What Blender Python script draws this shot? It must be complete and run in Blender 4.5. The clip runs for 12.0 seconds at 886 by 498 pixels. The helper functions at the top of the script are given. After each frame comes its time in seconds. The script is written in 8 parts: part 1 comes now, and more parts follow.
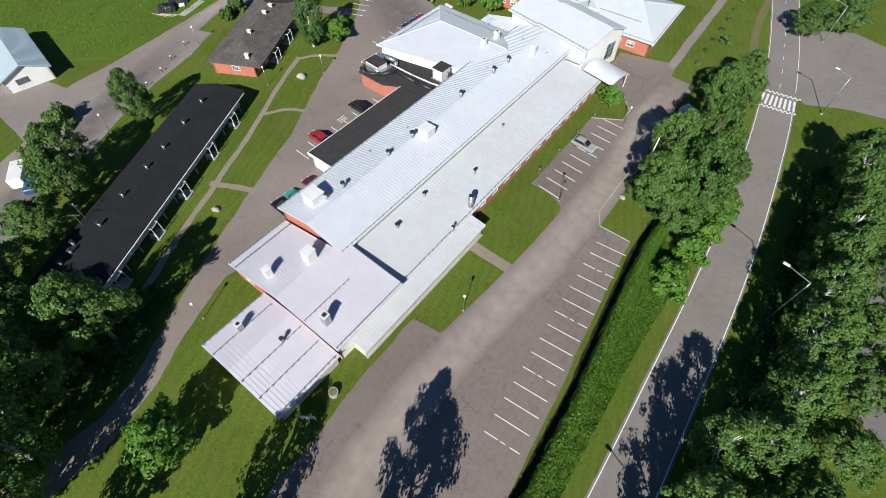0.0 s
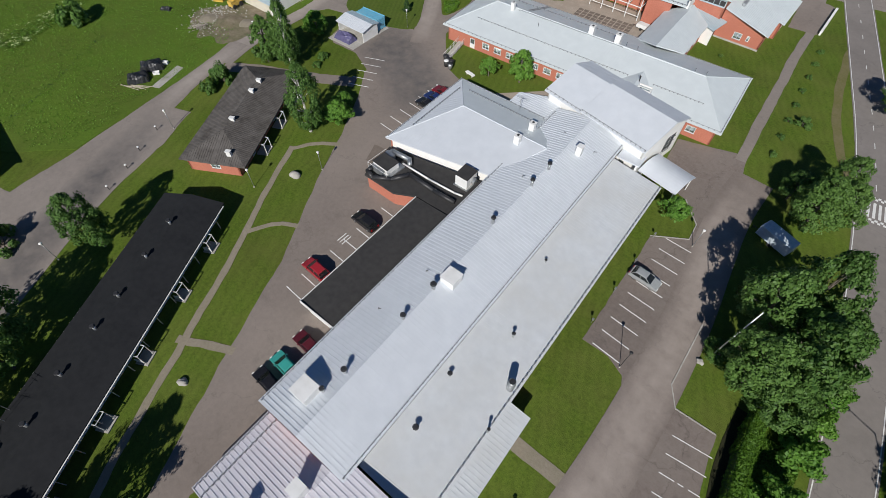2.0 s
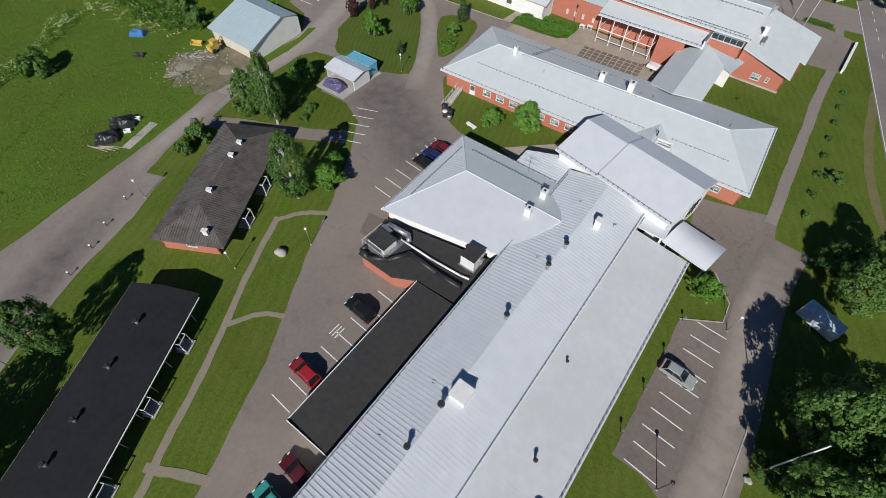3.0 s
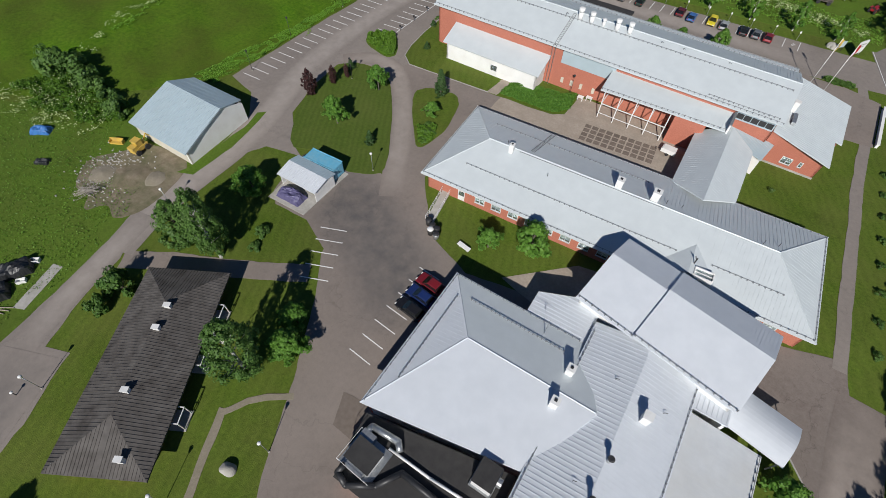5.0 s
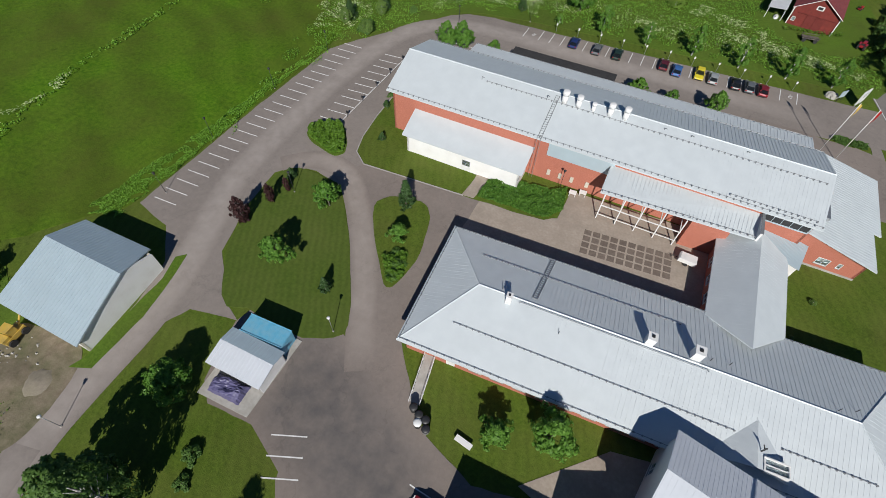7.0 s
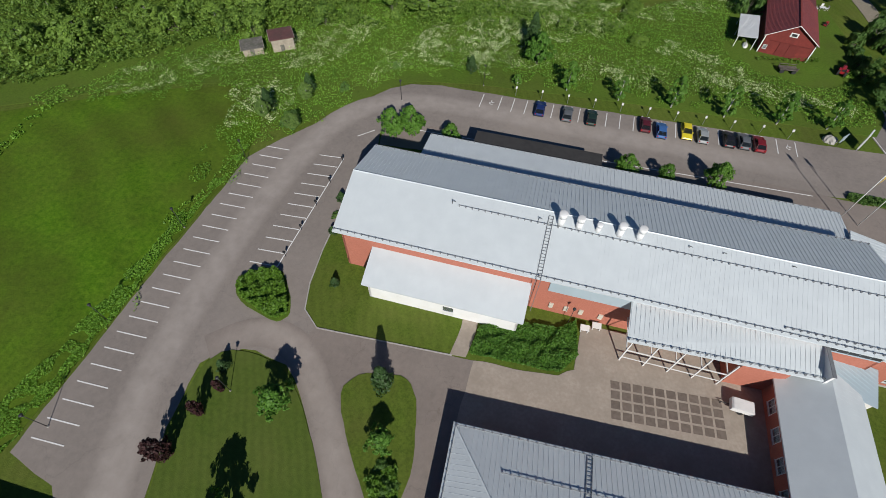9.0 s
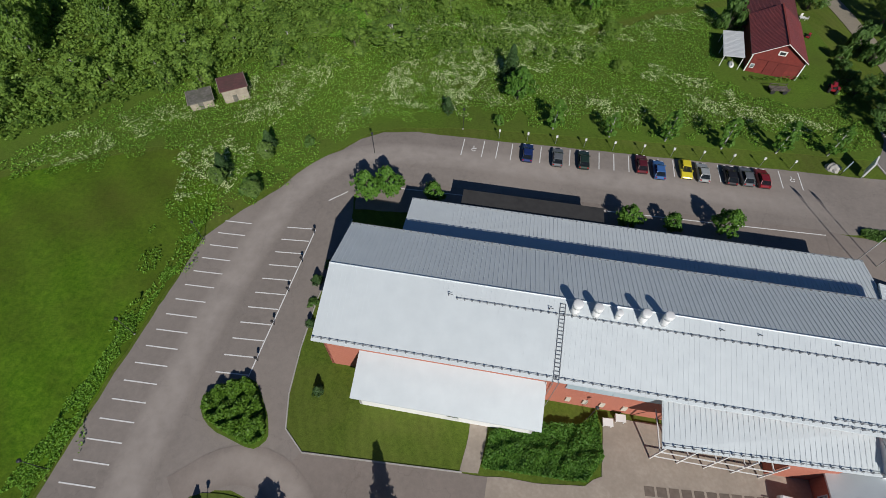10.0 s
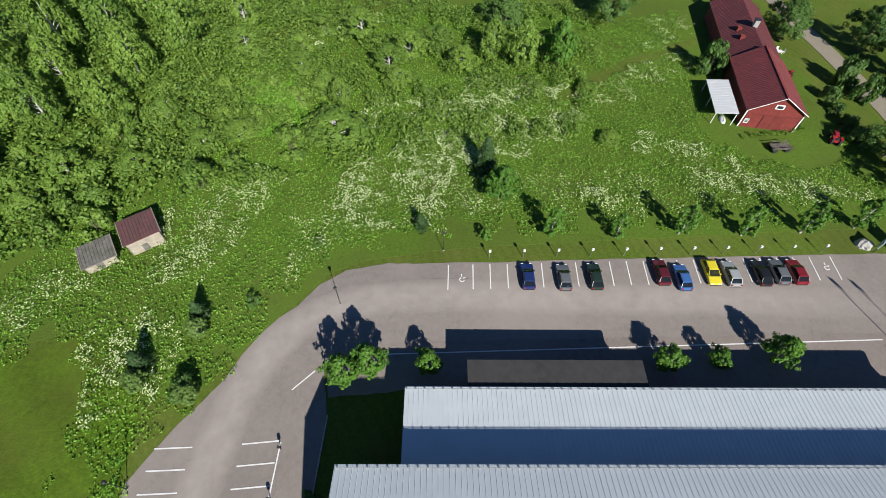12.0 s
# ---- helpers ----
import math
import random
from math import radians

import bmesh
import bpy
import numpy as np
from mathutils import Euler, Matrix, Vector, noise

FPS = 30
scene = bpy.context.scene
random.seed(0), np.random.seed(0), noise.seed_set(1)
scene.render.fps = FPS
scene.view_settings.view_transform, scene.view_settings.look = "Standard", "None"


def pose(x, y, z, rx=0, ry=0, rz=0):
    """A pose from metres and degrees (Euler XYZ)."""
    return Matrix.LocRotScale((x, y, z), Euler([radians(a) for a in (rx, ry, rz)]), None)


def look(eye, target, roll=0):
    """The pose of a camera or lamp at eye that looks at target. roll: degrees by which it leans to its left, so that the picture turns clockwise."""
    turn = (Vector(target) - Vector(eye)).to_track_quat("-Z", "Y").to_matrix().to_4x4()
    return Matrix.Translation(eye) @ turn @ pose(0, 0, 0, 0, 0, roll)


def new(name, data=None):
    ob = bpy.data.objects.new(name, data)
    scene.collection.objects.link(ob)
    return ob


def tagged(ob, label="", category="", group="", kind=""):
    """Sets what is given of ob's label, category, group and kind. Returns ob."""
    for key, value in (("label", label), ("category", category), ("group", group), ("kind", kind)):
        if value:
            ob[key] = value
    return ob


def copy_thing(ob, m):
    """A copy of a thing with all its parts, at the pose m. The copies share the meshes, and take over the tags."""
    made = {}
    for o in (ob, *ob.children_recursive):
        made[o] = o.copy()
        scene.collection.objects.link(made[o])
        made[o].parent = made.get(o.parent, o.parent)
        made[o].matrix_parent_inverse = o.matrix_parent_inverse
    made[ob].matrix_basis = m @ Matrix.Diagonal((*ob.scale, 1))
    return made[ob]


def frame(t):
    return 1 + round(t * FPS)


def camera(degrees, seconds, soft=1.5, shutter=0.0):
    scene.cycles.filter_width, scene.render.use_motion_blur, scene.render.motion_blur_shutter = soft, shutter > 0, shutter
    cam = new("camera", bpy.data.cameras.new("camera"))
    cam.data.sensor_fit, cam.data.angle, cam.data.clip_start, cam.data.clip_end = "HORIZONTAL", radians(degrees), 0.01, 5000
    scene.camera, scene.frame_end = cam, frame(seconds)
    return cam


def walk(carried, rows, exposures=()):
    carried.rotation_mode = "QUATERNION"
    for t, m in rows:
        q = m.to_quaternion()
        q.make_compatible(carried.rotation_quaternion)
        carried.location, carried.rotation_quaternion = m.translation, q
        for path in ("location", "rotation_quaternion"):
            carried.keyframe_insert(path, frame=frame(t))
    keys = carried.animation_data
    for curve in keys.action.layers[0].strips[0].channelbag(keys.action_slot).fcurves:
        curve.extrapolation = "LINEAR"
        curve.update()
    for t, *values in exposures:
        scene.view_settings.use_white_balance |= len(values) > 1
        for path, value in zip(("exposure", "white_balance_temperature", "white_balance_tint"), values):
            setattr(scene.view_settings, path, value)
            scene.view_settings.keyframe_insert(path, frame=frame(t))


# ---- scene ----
cam = camera(86.5, 12.0, 0.5)
PATH = [
    (0, (0.775, -0.831, 57.236), (0.047, 0.088, 55.616), 1.5),
    (0.5, (-4.377, 4.035, 57.288), (-5.101, 4.944, 55.66), 1.6),
    (1, (-9.609, 8.987, 57.362), (-10.335, 9.886, 55.73), 1.6),
    (1.5, (-14.899, 14.065, 57.448), (-15.628, 14.956, 55.812), 1.5),
    (2, (-20.139, 19.147, 57.58), (-20.864, 20.044, 55.947), 1.3),
    (2.5, (-25.229, 24.146, 57.748), (-25.947, 25.056, 56.119), 1.2),
    (3, (-30.163, 29.099, 57.886), (-30.88, 30.024, 56.264), 1.1),
    (3.2, (-32.1, 31.128, 57.905), (-32.815, 32.058, 56.285), 1.0),
    (4.8, (-47.385, 47.889, 57.886), (-48.025, 48.873, 56.267), 2.4),
    (5, (-49.258, 50.062, 57.885), (-49.886, 51.05, 56.264), 2.3),
    (5.5, (-53.811, 55.675, 57.886), (-54.414, 56.679, 56.264), 2.2),
    (6, (-58.158, 61.445, 57.899), (-58.731, 62.462, 56.274), 2.2),
    (6.5, (-62.302, 67.298, 57.929), (-62.837, 68.336, 56.305), 2.4),
    (7, (-66.313, 73.189, 57.966), (-66.809, 74.251, 56.346), 2.5),
    (7.2, (-67.851, 75.627, 57.968), (-68.334, 76.695, 56.348), 2.2),
    (8.8, (-79.565, 95.975, 57.836), (-79.902, 97.089, 56.21), 1.4),
    (9, (-80.941, 98.582, 57.832), (-81.255, 99.703, 56.206), 1.4),
    (9.5, (-84.131, 105.248, 57.836), (-84.39, 106.378, 56.206), 1.4),
    (10, (-87.01, 112.017, 57.86), (-87.215, 113.155, 56.227), 1.4),
    (10.5, (-89.581, 118.837, 57.895), (-89.732, 119.979, 56.26), 1.3),
    (11, (-91.882, 125.634, 57.959), (-91.983, 126.779, 56.321), 1.2),
    (11.5, (-93.98, 132.443, 58.025), (-94.032, 133.591, 56.389), 1.4),
    (12, (-96.003, 139.275, 58.073), (-96.005, 140.421, 56.434), 1.7),
]
EXPOSURES = [(0.0, 0.44), (1.0, 0.18), (2.0, -0.02), (3.2, -0.05), (5.0, -0.06), (7.2, -0.05), (9.0, -0.12), (10.0, -0.22), (11.0, -0.26), (11.5, 0.10), (12.0, 0.48)]
walk(cam, [(t, look(eye, target, roll)) for t, eye, target, roll in PATH], EXPOSURES)

# ---- light ----
SUN_TO = Vector((0.324, -0.753, 0.574)).normalized()
world = bpy.data.worlds.new("sky")
scene.world = world
world.use_nodes = True
wn = world.node_tree.nodes
wl = world.node_tree.links
sky = wn.new("ShaderNodeTexSky")
sky.sky_type = "NISHITA"
sky.sun_disc = False
sky.sun_elevation = math.asin(SUN_TO.z)
sky.sun_rotation = math.atan2(SUN_TO.x, SUN_TO.y)
sky.air_density, sky.dust_density, sky.ozone_density = 1.0, 0.0, 10.0
wn["Background"].inputs["Strength"].default_value = 0.05
wl.new(sky.outputs[0], wn["Background"].inputs["Color"])
sun_data = bpy.data.lights.new("sun", "SUN")
sun_data.energy, sun_data.angle, sun_data.color = 5.0, radians(0.53), (1.0, 0.968, 0.918)
sun = new("sun", sun_data)
sun.matrix_world = look(SUN_TO * 300, (0, 0, 0))
scene.view_settings.exposure = 0.0


# ---- materials ----
def darken(nt, out, stain, cracks):
    """Dark oily stains with ragged edges, streaks, and thin crooked cracks."""
    n, l = nt.nodes, nt.links
    pos = n.new("ShaderNodeNewGeometry")
    for scale, lo, hi, amount in ((0.33, 0.56, 0.74, stain), (0.045, 0.40, 0.62, stain * 0.8), (5.5, 0.52, 0.75, stain * 0.7)):
        t = n.new("ShaderNodeTexNoise")
        t.inputs["Scale"].default_value, t.inputs["Detail"].default_value, t.inputs["Roughness"].default_value = scale, 9, 0.68
        l.new(pos.outputs["Position"], t.inputs["Vector"])
        r = n.new("ShaderNodeMapRange")
        r.inputs["From Min"].default_value, r.inputs["From Max"].default_value = lo, hi
        r.inputs["To Min"].default_value, r.inputs["To Max"].default_value = 1.0, 1.0 - amount
        l.new(t.outputs["Fac"], r.inputs["Value"])
        m = n.new("ShaderNodeMix")
        m.data_type, m.blend_type = "RGBA", "MULTIPLY"
        m.inputs["Factor"].default_value = 1.0
        l.new(out, m.inputs["A"])
        l.new(r.outputs[0], m.inputs["B"])
        out = m.outputs["Result"]
    if cracks:
        warp = n.new("ShaderNodeTexNoise")
        warp.inputs["Scale"].default_value, warp.inputs["Detail"].default_value = 0.5, 5
        l.new(pos.outputs["Position"], warp.inputs["Vector"])
        add = n.new("ShaderNodeVectorMath")
        add.operation = "MULTIPLY_ADD"
        l.new(warp.outputs["Color"], add.inputs[0])
        add.inputs[1].default_value = (5.0, 5.0, 0.0)
        l.new(pos.outputs["Position"], add.inputs[2])
        v = n.new("ShaderNodeTexVoronoi")
        v.feature = "DISTANCE_TO_EDGE"
        v.inputs["Scale"].default_value = 0.085
        l.new(add.outputs[0], v.inputs["Vector"])
        r = n.new("ShaderNodeMapRange")
        r.inputs["From Min"].default_value, r.inputs["From Max"].default_value = 0.002, 0.006
        r.inputs["To Min"].default_value, r.inputs["To Max"].default_value = 1.0 - cracks, 1.0
        l.new(v.outputs["Distance"], r.inputs["Value"])
        m = n.new("ShaderNodeMix")
        m.data_type, m.blend_type = "RGBA", "MULTIPLY"
        m.inputs["Factor"].default_value = 1.0
        l.new(out, m.inputs["A"])
        l.new(r.outputs[0], m.inputs["B"])
        out = m.outputs["Result"]
    return out


def mat(name, c1, c2=None, scale=2.0, rough=0.85, bump=0.0, bscale=30.0, metal=0.0, wear=None, wscale=0.15, wsharp=0.2,
        vary=0.0, island=0.0, spec=0.5, stain=0.0, cracks=0.0, coarse=0.5):
    """A surface: two colours in a fine grain, a third in broad patches, a bump, variation from piece to piece."""
    m = bpy.data.materials.new(name)
    m.use_nodes = True
    nt = m.node_tree
    n, l = nt.nodes, nt.links
    b = n["Principled BSDF"]
    b.inputs["Roughness"].default_value = rough
    b.inputs["Metallic"].default_value = metal
    b.inputs["Specular IOR Level"].default_value = spec
    pos = n.new("ShaderNodeNewGeometry")
    tex = n.new("ShaderNodeTexNoise")
    tex.inputs["Scale"].default_value = scale
    tex.inputs["Detail"].default_value = 6
    tex.inputs["Roughness"].default_value = coarse
    l.new(pos.outputs["Position"], tex.inputs["Vector"])
    mix = n.new("ShaderNodeMix")
    mix.data_type = "RGBA"
    mix.inputs["A"].default_value = (*c1, 1)
    mix.inputs["B"].default_value = (*(c2 or c1), 1)
    ramp = n.new("ShaderNodeMapRange")
    ramp.inputs["From Min"].default_value, ramp.inputs["From Max"].default_value = 0.32, 0.68
    l.new(tex.outputs["Fac"], ramp.inputs["Value"])
    l.new(ramp.outputs[0], mix.inputs["Factor"])
    out = mix.outputs["Result"]
    if wear:
        t2 = n.new("ShaderNodeTexNoise")
        t2.inputs["Scale"].default_value = wscale
        t2.inputs["Detail"].default_value = 8
        t2.inputs["Roughness"].default_value = 0.65
        l.new(pos.outputs["Position"], t2.inputs["Vector"])
        r2 = n.new("ShaderNodeMapRange")
        r2.inputs["From Min"].default_value, r2.inputs["From Max"].default_value = 0.5 - wsharp / 2, 0.5 + wsharp
        l.new(t2.outputs["Fac"], r2.inputs["Value"])
        m2 = n.new("ShaderNodeMix")
        m2.data_type = "RGBA"
        l.new(out, m2.inputs["A"])
        m2.inputs["B"].default_value = (*wear, 1)
        l.new(r2.outputs[0], m2.inputs["Factor"])
        out = m2.outputs["Result"]
    if stain:
        out = darken(nt, out, stain, cracks)
    if vary or island:
        hsv = n.new("ShaderNodeHueSaturation")
        rnd = n.new("ShaderNodeObjectInfo") if vary else pos
        mr = n.new("ShaderNodeMapRange")
        k = vary or island
        mr.inputs["To Min"].default_value, mr.inputs["To Max"].default_value = 1 - k, 1 + k
        l.new(rnd.outputs["Random" if vary else "Random Per Island"], mr.inputs["Value"])
        l.new(mr.outputs[0], hsv.inputs["Value"])
        l.new(out, hsv.inputs["Color"])
        out = hsv.outputs["Color"]
    l.new(out, b.inputs["Base Color"])
    if bump:
        t3 = n.new("ShaderNodeTexNoise")
        t3.inputs["Scale"].default_value = bscale
        t3.inputs["Detail"].default_value = 4
        l.new(pos.outputs["Position"], t3.inputs["Vector"])
        bp = n.new("ShaderNodeBump")
        bp.inputs["Strength"].default_value = bump
        bp.inputs["Distance"].default_value = 0.05
        l.new(t3.outputs["Fac"], bp.inputs["Height"])
        l.new(bp.outputs[0], b.inputs["Normal"])
    return m


def leaf_mat(name, dark, light, trans=0.35):
    """Foliage: each leaf its own green between dark and light, some light passing through."""
    m = bpy.data.materials.new(name)
    m.use_nodes = True
    n, l = m.node_tree.nodes, m.node_tree.links
    b = n["Principled BSDF"]
    b.inputs["Roughness"].default_value = 0.55
    b.inputs["Specular IOR Level"].default_value = 0.3
    geo = n.new("ShaderNodeNewGeometry")
    info = n.new("ShaderNodeObjectInfo")
    add = n.new("ShaderNodeMath")
    add.operation = "MULTIPLY_ADD"
    l.new(info.outputs["Random"], add.inputs[0])
    add.inputs[1].default_value = 0.35
    half = n.new("ShaderNodeMath")
    half.operation = "MULTIPLY"
    half.inputs[1].default_value = 0.65
    l.new(geo.outputs["Random Per Island"], half.inputs[0])
    l.new(half.outputs[0], add.inputs[2])
    mix = n.new("ShaderNodeMix")
    mix.data_type = "RGBA"
    mix.inputs["A"].default_value = (*dark, 1)
    mix.inputs["B"].default_value = (*light, 1)
    l.new(add.outputs[0], mix.inputs["Factor"])
    l.new(mix.outputs["Result"], b.inputs["Base Color"])
    tr = n.new("ShaderNodeBsdfTranslucent")
    l.new(mix.outputs["Result"], tr.inputs["Color"])
    ms = n.new("ShaderNodeMixShader")
    ms.inputs[0].default_value = trans
    l.new(b.outputs[0], ms.inputs[1])
    l.new(tr.outputs[0], ms.inputs[2])
    l.new(ms.outputs[0], n["Material Output"].inputs["Surface"])
    return m


def glass_mat(name, tint=(0.8, 0.9, 0.92)):
    m = bpy.data.materials.new(name)
    m.use_nodes = True
    b = m.node_tree.nodes["Principled BSDF"]
    b.inputs["Base Color"].default_value = (*tint, 1)
    b.inputs["Roughness"].default_value = 0.03
    b.inputs["Transmission Weight"].default_value = 0.9
    b.inputs["IOR"].default_value = 1.45
    return m


M_GROUND = mat("rough grass", (0.044, 0.102, 0.008), (0.114, 0.204, 0.022), 2.6, 0.95, 1.0, 5.0, wear=(0.125, 0.148, 0.034), wscale=0.09, wsharp=0.6, spec=0.1, coarse=0.78, stain=0.24)
M_LAWN = mat("mown lawn", (0.044, 0.094, 0.008), (0.128, 0.200, 0.022), 2.6, 0.95, 1.0, 9.0, wear=(0.145, 0.150, 0.040), wscale=0.13, wsharp=0.5, spec=0.1, coarse=0.75, stain=0.25)
M_FIELD = mat("hay field", (0.036, 0.106, 0.004), (0.118, 0.226, 0.012), 1.2, 0.95, 1.0, 3.5, wear=(0.118, 0.138, 0.024), wscale=0.045, wsharp=0.3, spec=0.1, coarse=0.78, stain=0.26)
M_ASPHALT = mat("worn asphalt", (0.186, 0.156, 0.137), (0.232, 0.196, 0.173), 1.5, 0.9, 0.3, 25.0, wear=(0.290, 0.247, 0.216), wscale=0.06, wsharp=0.4, spec=0.25, stain=0.15, cracks=0.12, coarse=0.65)
M_ROAD = mat("grey road asphalt", (0.176, 0.158, 0.146), (0.222, 0.200, 0.185), 0.9, 0.9, 0.3, 25.0, wear=(0.262, 0.237, 0.219), wscale=0.08, wsharp=0.4, spec=0.25, stain=0.11, cracks=0.22, coarse=0.65)
M_LOT = mat("light worn asphalt", (0.202, 0.176, 0.157), (0.256, 0.222, 0.198), 1.2, 0.9, 0.3, 25.0, wear=(0.308, 0.268, 0.238), wscale=0.05, wsharp=0.4, spec=0.25, stain=0.15, cracks=0.10, coarse=0.68)
M_FRONT = mat("stained brown asphalt", (0.150, 0.121, 0.106), (0.212, 0.177, 0.157), 1.5, 0.9, 0.3, 25.0, wear=(0.295, 0.254, 0.224), wscale=0.09, wsharp=0.28, spec=0.25, stain=0.3, cracks=0.2, coarse=0.7)
M_PATCH = mat("deeper brown asphalt", (0.155, 0.128, 0.108), (0.190, 0.158, 0.135), 1.5, 0.9, 0.3, 25.0, spec=0.25)
M_NEWASPHALT = mat("dark grey asphalt", (0.150, 0.138, 0.131), (0.186, 0.172, 0.163), 1.3, 0.9, 0.3, 25.0, wear=(0.175, 0.165, 0.155), wscale=0.2, wsharp=0.6, spec=0.25, stain=0.1, coarse=0.65)
M_GRAVEL = mat("gravel path", (0.235, 0.198, 0.155), (0.305, 0.262, 0.212), 3.0, 0.95, 0.6, 14.0, wear=(0.185, 0.170, 0.105), wscale=0.4, wsharp=0.5, coarse=0.7)
M_SAND = mat("bare sandy soil", (0.150, 0.115, 0.078), (0.285, 0.232, 0.168), 0.7, 0.95, 0.8, 6.0, wear=(0.075, 0.092, 0.028), wscale=0.22, wsharp=0.3, coarse=0.7)
M_LINE = mat("white road paint", (0.76, 0.76, 0.74), (0.84, 0.84, 0.82), 4.0, 0.7, wear=(0.46, 0.44, 0.42), wscale=1.2, wsharp=0.9)
M_ROOF = mat("white painted sheet steel", (0.600, 0.634, 0.678), (0.660, 0.692, 0.735), 0.6, 0.5, metal=0.12, wear=(0.570, 0.600, 0.632), wscale=0.22, wsharp=0.6)
M_ROOF_COOL = mat("cool white sheet steel", (0.562, 0.608, 0.626), (0.617, 0.664, 0.678), 0.6, 0.5, metal=0.12, wear=(0.540, 0.580, 0.592), wscale=0.22, wsharp=0.6)
M_ROOF_OLD = mat("stained white sheet steel", (0.565, 0.592, 0.618), (0.625, 0.652, 0.675), 0.9, 0.5, metal=0.1, wear=(0.54, 0.54, 0.52), wscale=0.16, wsharp=0.45)
M_ROOF_PINK = mat("pinkish white sheet steel", (0.62, 0.60, 0.65), (0.685, 0.66, 0.715), 0.8, 0.48, metal=0.1, wear=(0.57, 0.565, 0.60), wscale=0.2, wsharp=0.6)
M_ROOF_BLUE = mat("pale blue sheet steel", (0.42, 0.52, 0.57), (0.46, 0.56, 0.61), 0.6, 0.42, metal=0.15, wear=(0.40, 0.48, 0.51), wscale=0.2, wsharp=0.6)
M_FELT = mat("black roofing felt", (0.011, 0.012, 0.014), (0.018, 0.019, 0.021), 1.4, 0.8, 0.3, 20.0, wear=(0.025, 0.026, 0.028), wscale=0.25, wsharp=0.6, spec=0.2)
M_FELT_GREY = mat("dark grey roofing felt", (0.030, 0.029, 0.030), (0.043, 0.042, 0.042), 1.2, 0.85, 0.3, 20.0, wear=(0.055, 0.053, 0.051), wscale=0.3, wsharp=0.6, spec=0.25)
M_PROFILE = mat("weathered brown-grey profiled sheet", (0.048, 0.042, 0.038), (0.098, 0.088, 0.081), 1.0, 0.7, wear=(0.150, 0.140, 0.131), wscale=0.45, wsharp=0.35, spec=0.25)
M_DARK_STRIP = mat("near-black ground", (0.018, 0.015, 0.011), (0.032, 0.027, 0.019), 4.0, 0.95, 0.8, 12.0, wear=(0.03, 0.04, 0.012), wscale=0.8, wsharp=0.5, spec=0.1)
M_BRICK = mat("red brick", (0.40, 0.135, 0.085), (0.50, 0.185, 0.125), 6.0, 0.9, 0.3, 12.0, wear=(0.36, 0.125, 0.085), wscale=0.5, wsharp=0.6)
M_WALL_WHITE = mat("white render", (0.76, 0.76, 0.74), (0.82, 0.82, 0.80), 1.0, 0.85, 0.1, 20.0, wear=(0.70, 0.69, 0.66), wscale=0.5)
M_WALL_CREAM = mat("cream boards", (0.56, 0.52, 0.42), (0.64, 0.60, 0.50), 1.2, 0.85, wear=(0.48, 0.45, 0.38), wscale=0.6)
M_WHITE = mat("white painted metal", (0.72, 0.72, 0.71), (0.79, 0.79, 0.78), 2.0, 0.45, wear=(0.64, 0.64, 0.62), wscale=1.0)
M_GALV = mat("galvanised steel", (0.40, 0.42, 0.43), (0.52, 0.54, 0.55), 3.0, 0.35, metal=0.7, wear=(0.34, 0.35, 0.35), wscale=1.0)
M_DARK = mat("dark metal", (0.022, 0.022, 0.024), (0.035, 0.035, 0.037), 3.0, 0.5)
M_TRIM = mat("grey roof trim", (0.20, 0.21, 0.22), (0.26, 0.27, 0.28), 2.0, 0.5, metal=0.3)
M_CONCRETE = mat("concrete", (0.36, 0.345, 0.315), (0.44, 0.42, 0.39), 2.0, 0.9, 0.2, 20.0, wear=(0.30, 0.285, 0.25), wscale=0.6)
M_SLAB = mat("dark paving slab", (0.135, 0.105, 0.085), (0.175, 0.14, 0.115), 2.0, 0.9, 0.2, 20.0, vary=0.12)
M_PAVE = mat("beige paving", (0.33, 0.275, 0.225), (0.40, 0.34, 0.28), 2.5, 0.9, 0.2, 15.0, wear=(0.28, 0.235, 0.19), wscale=0.25)
M_GLASS = glass_mat("window glass")
M_BARK = mat("grey bark", (0.10, 0.085, 0.065), (0.17, 0.15, 0.12), 5.0, 0.95, 0.8, 10.0)
M_BIRCH = mat("birch bark", (0.55, 0.54, 0.50), (0.66, 0.65, 0.61), 3.0, 0.85, wear=(0.05, 0.05, 0.05), wscale=2.0, wsharp=0.15)
L_GREEN = leaf_mat("broadleaf foliage", (0.050, 0.120, 0.024), (0.165, 0.290, 0.066), 0.4)
L_BRIGHT = leaf_mat("bright maple foliage", (0.062, 0.172, 0.020), (0.180, 0.350, 0.054), 0.4)
L_BIRCH = leaf_mat("birch foliage", (0.075, 0.145, 0.028), (0.205, 0.320, 0.075))
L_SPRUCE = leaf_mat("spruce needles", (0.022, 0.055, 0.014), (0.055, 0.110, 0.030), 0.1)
L_PURPLE = leaf_mat("purple foliage", (0.040, 0.018, 0.018), (0.095, 0.040, 0.040))
L_HEDGE = leaf_mat("hedge foliage", (0.060, 0.145, 0.014), (0.150, 0.285, 0.030))
L_WEED = leaf_mat("tall weeds", (0.092, 0.235, 0.020), (0.245, 0.460, 0.055))
L_WOOD = leaf_mat("sunlit woodland foliage", (0.080, 0.166, 0.026), (0.282, 0.430, 0.074), 0.42)
L_FLOWER = leaf_mat("cream-white umbels", (0.42, 0.54, 0.20), (0.78, 0.84, 0.52), 0.25)


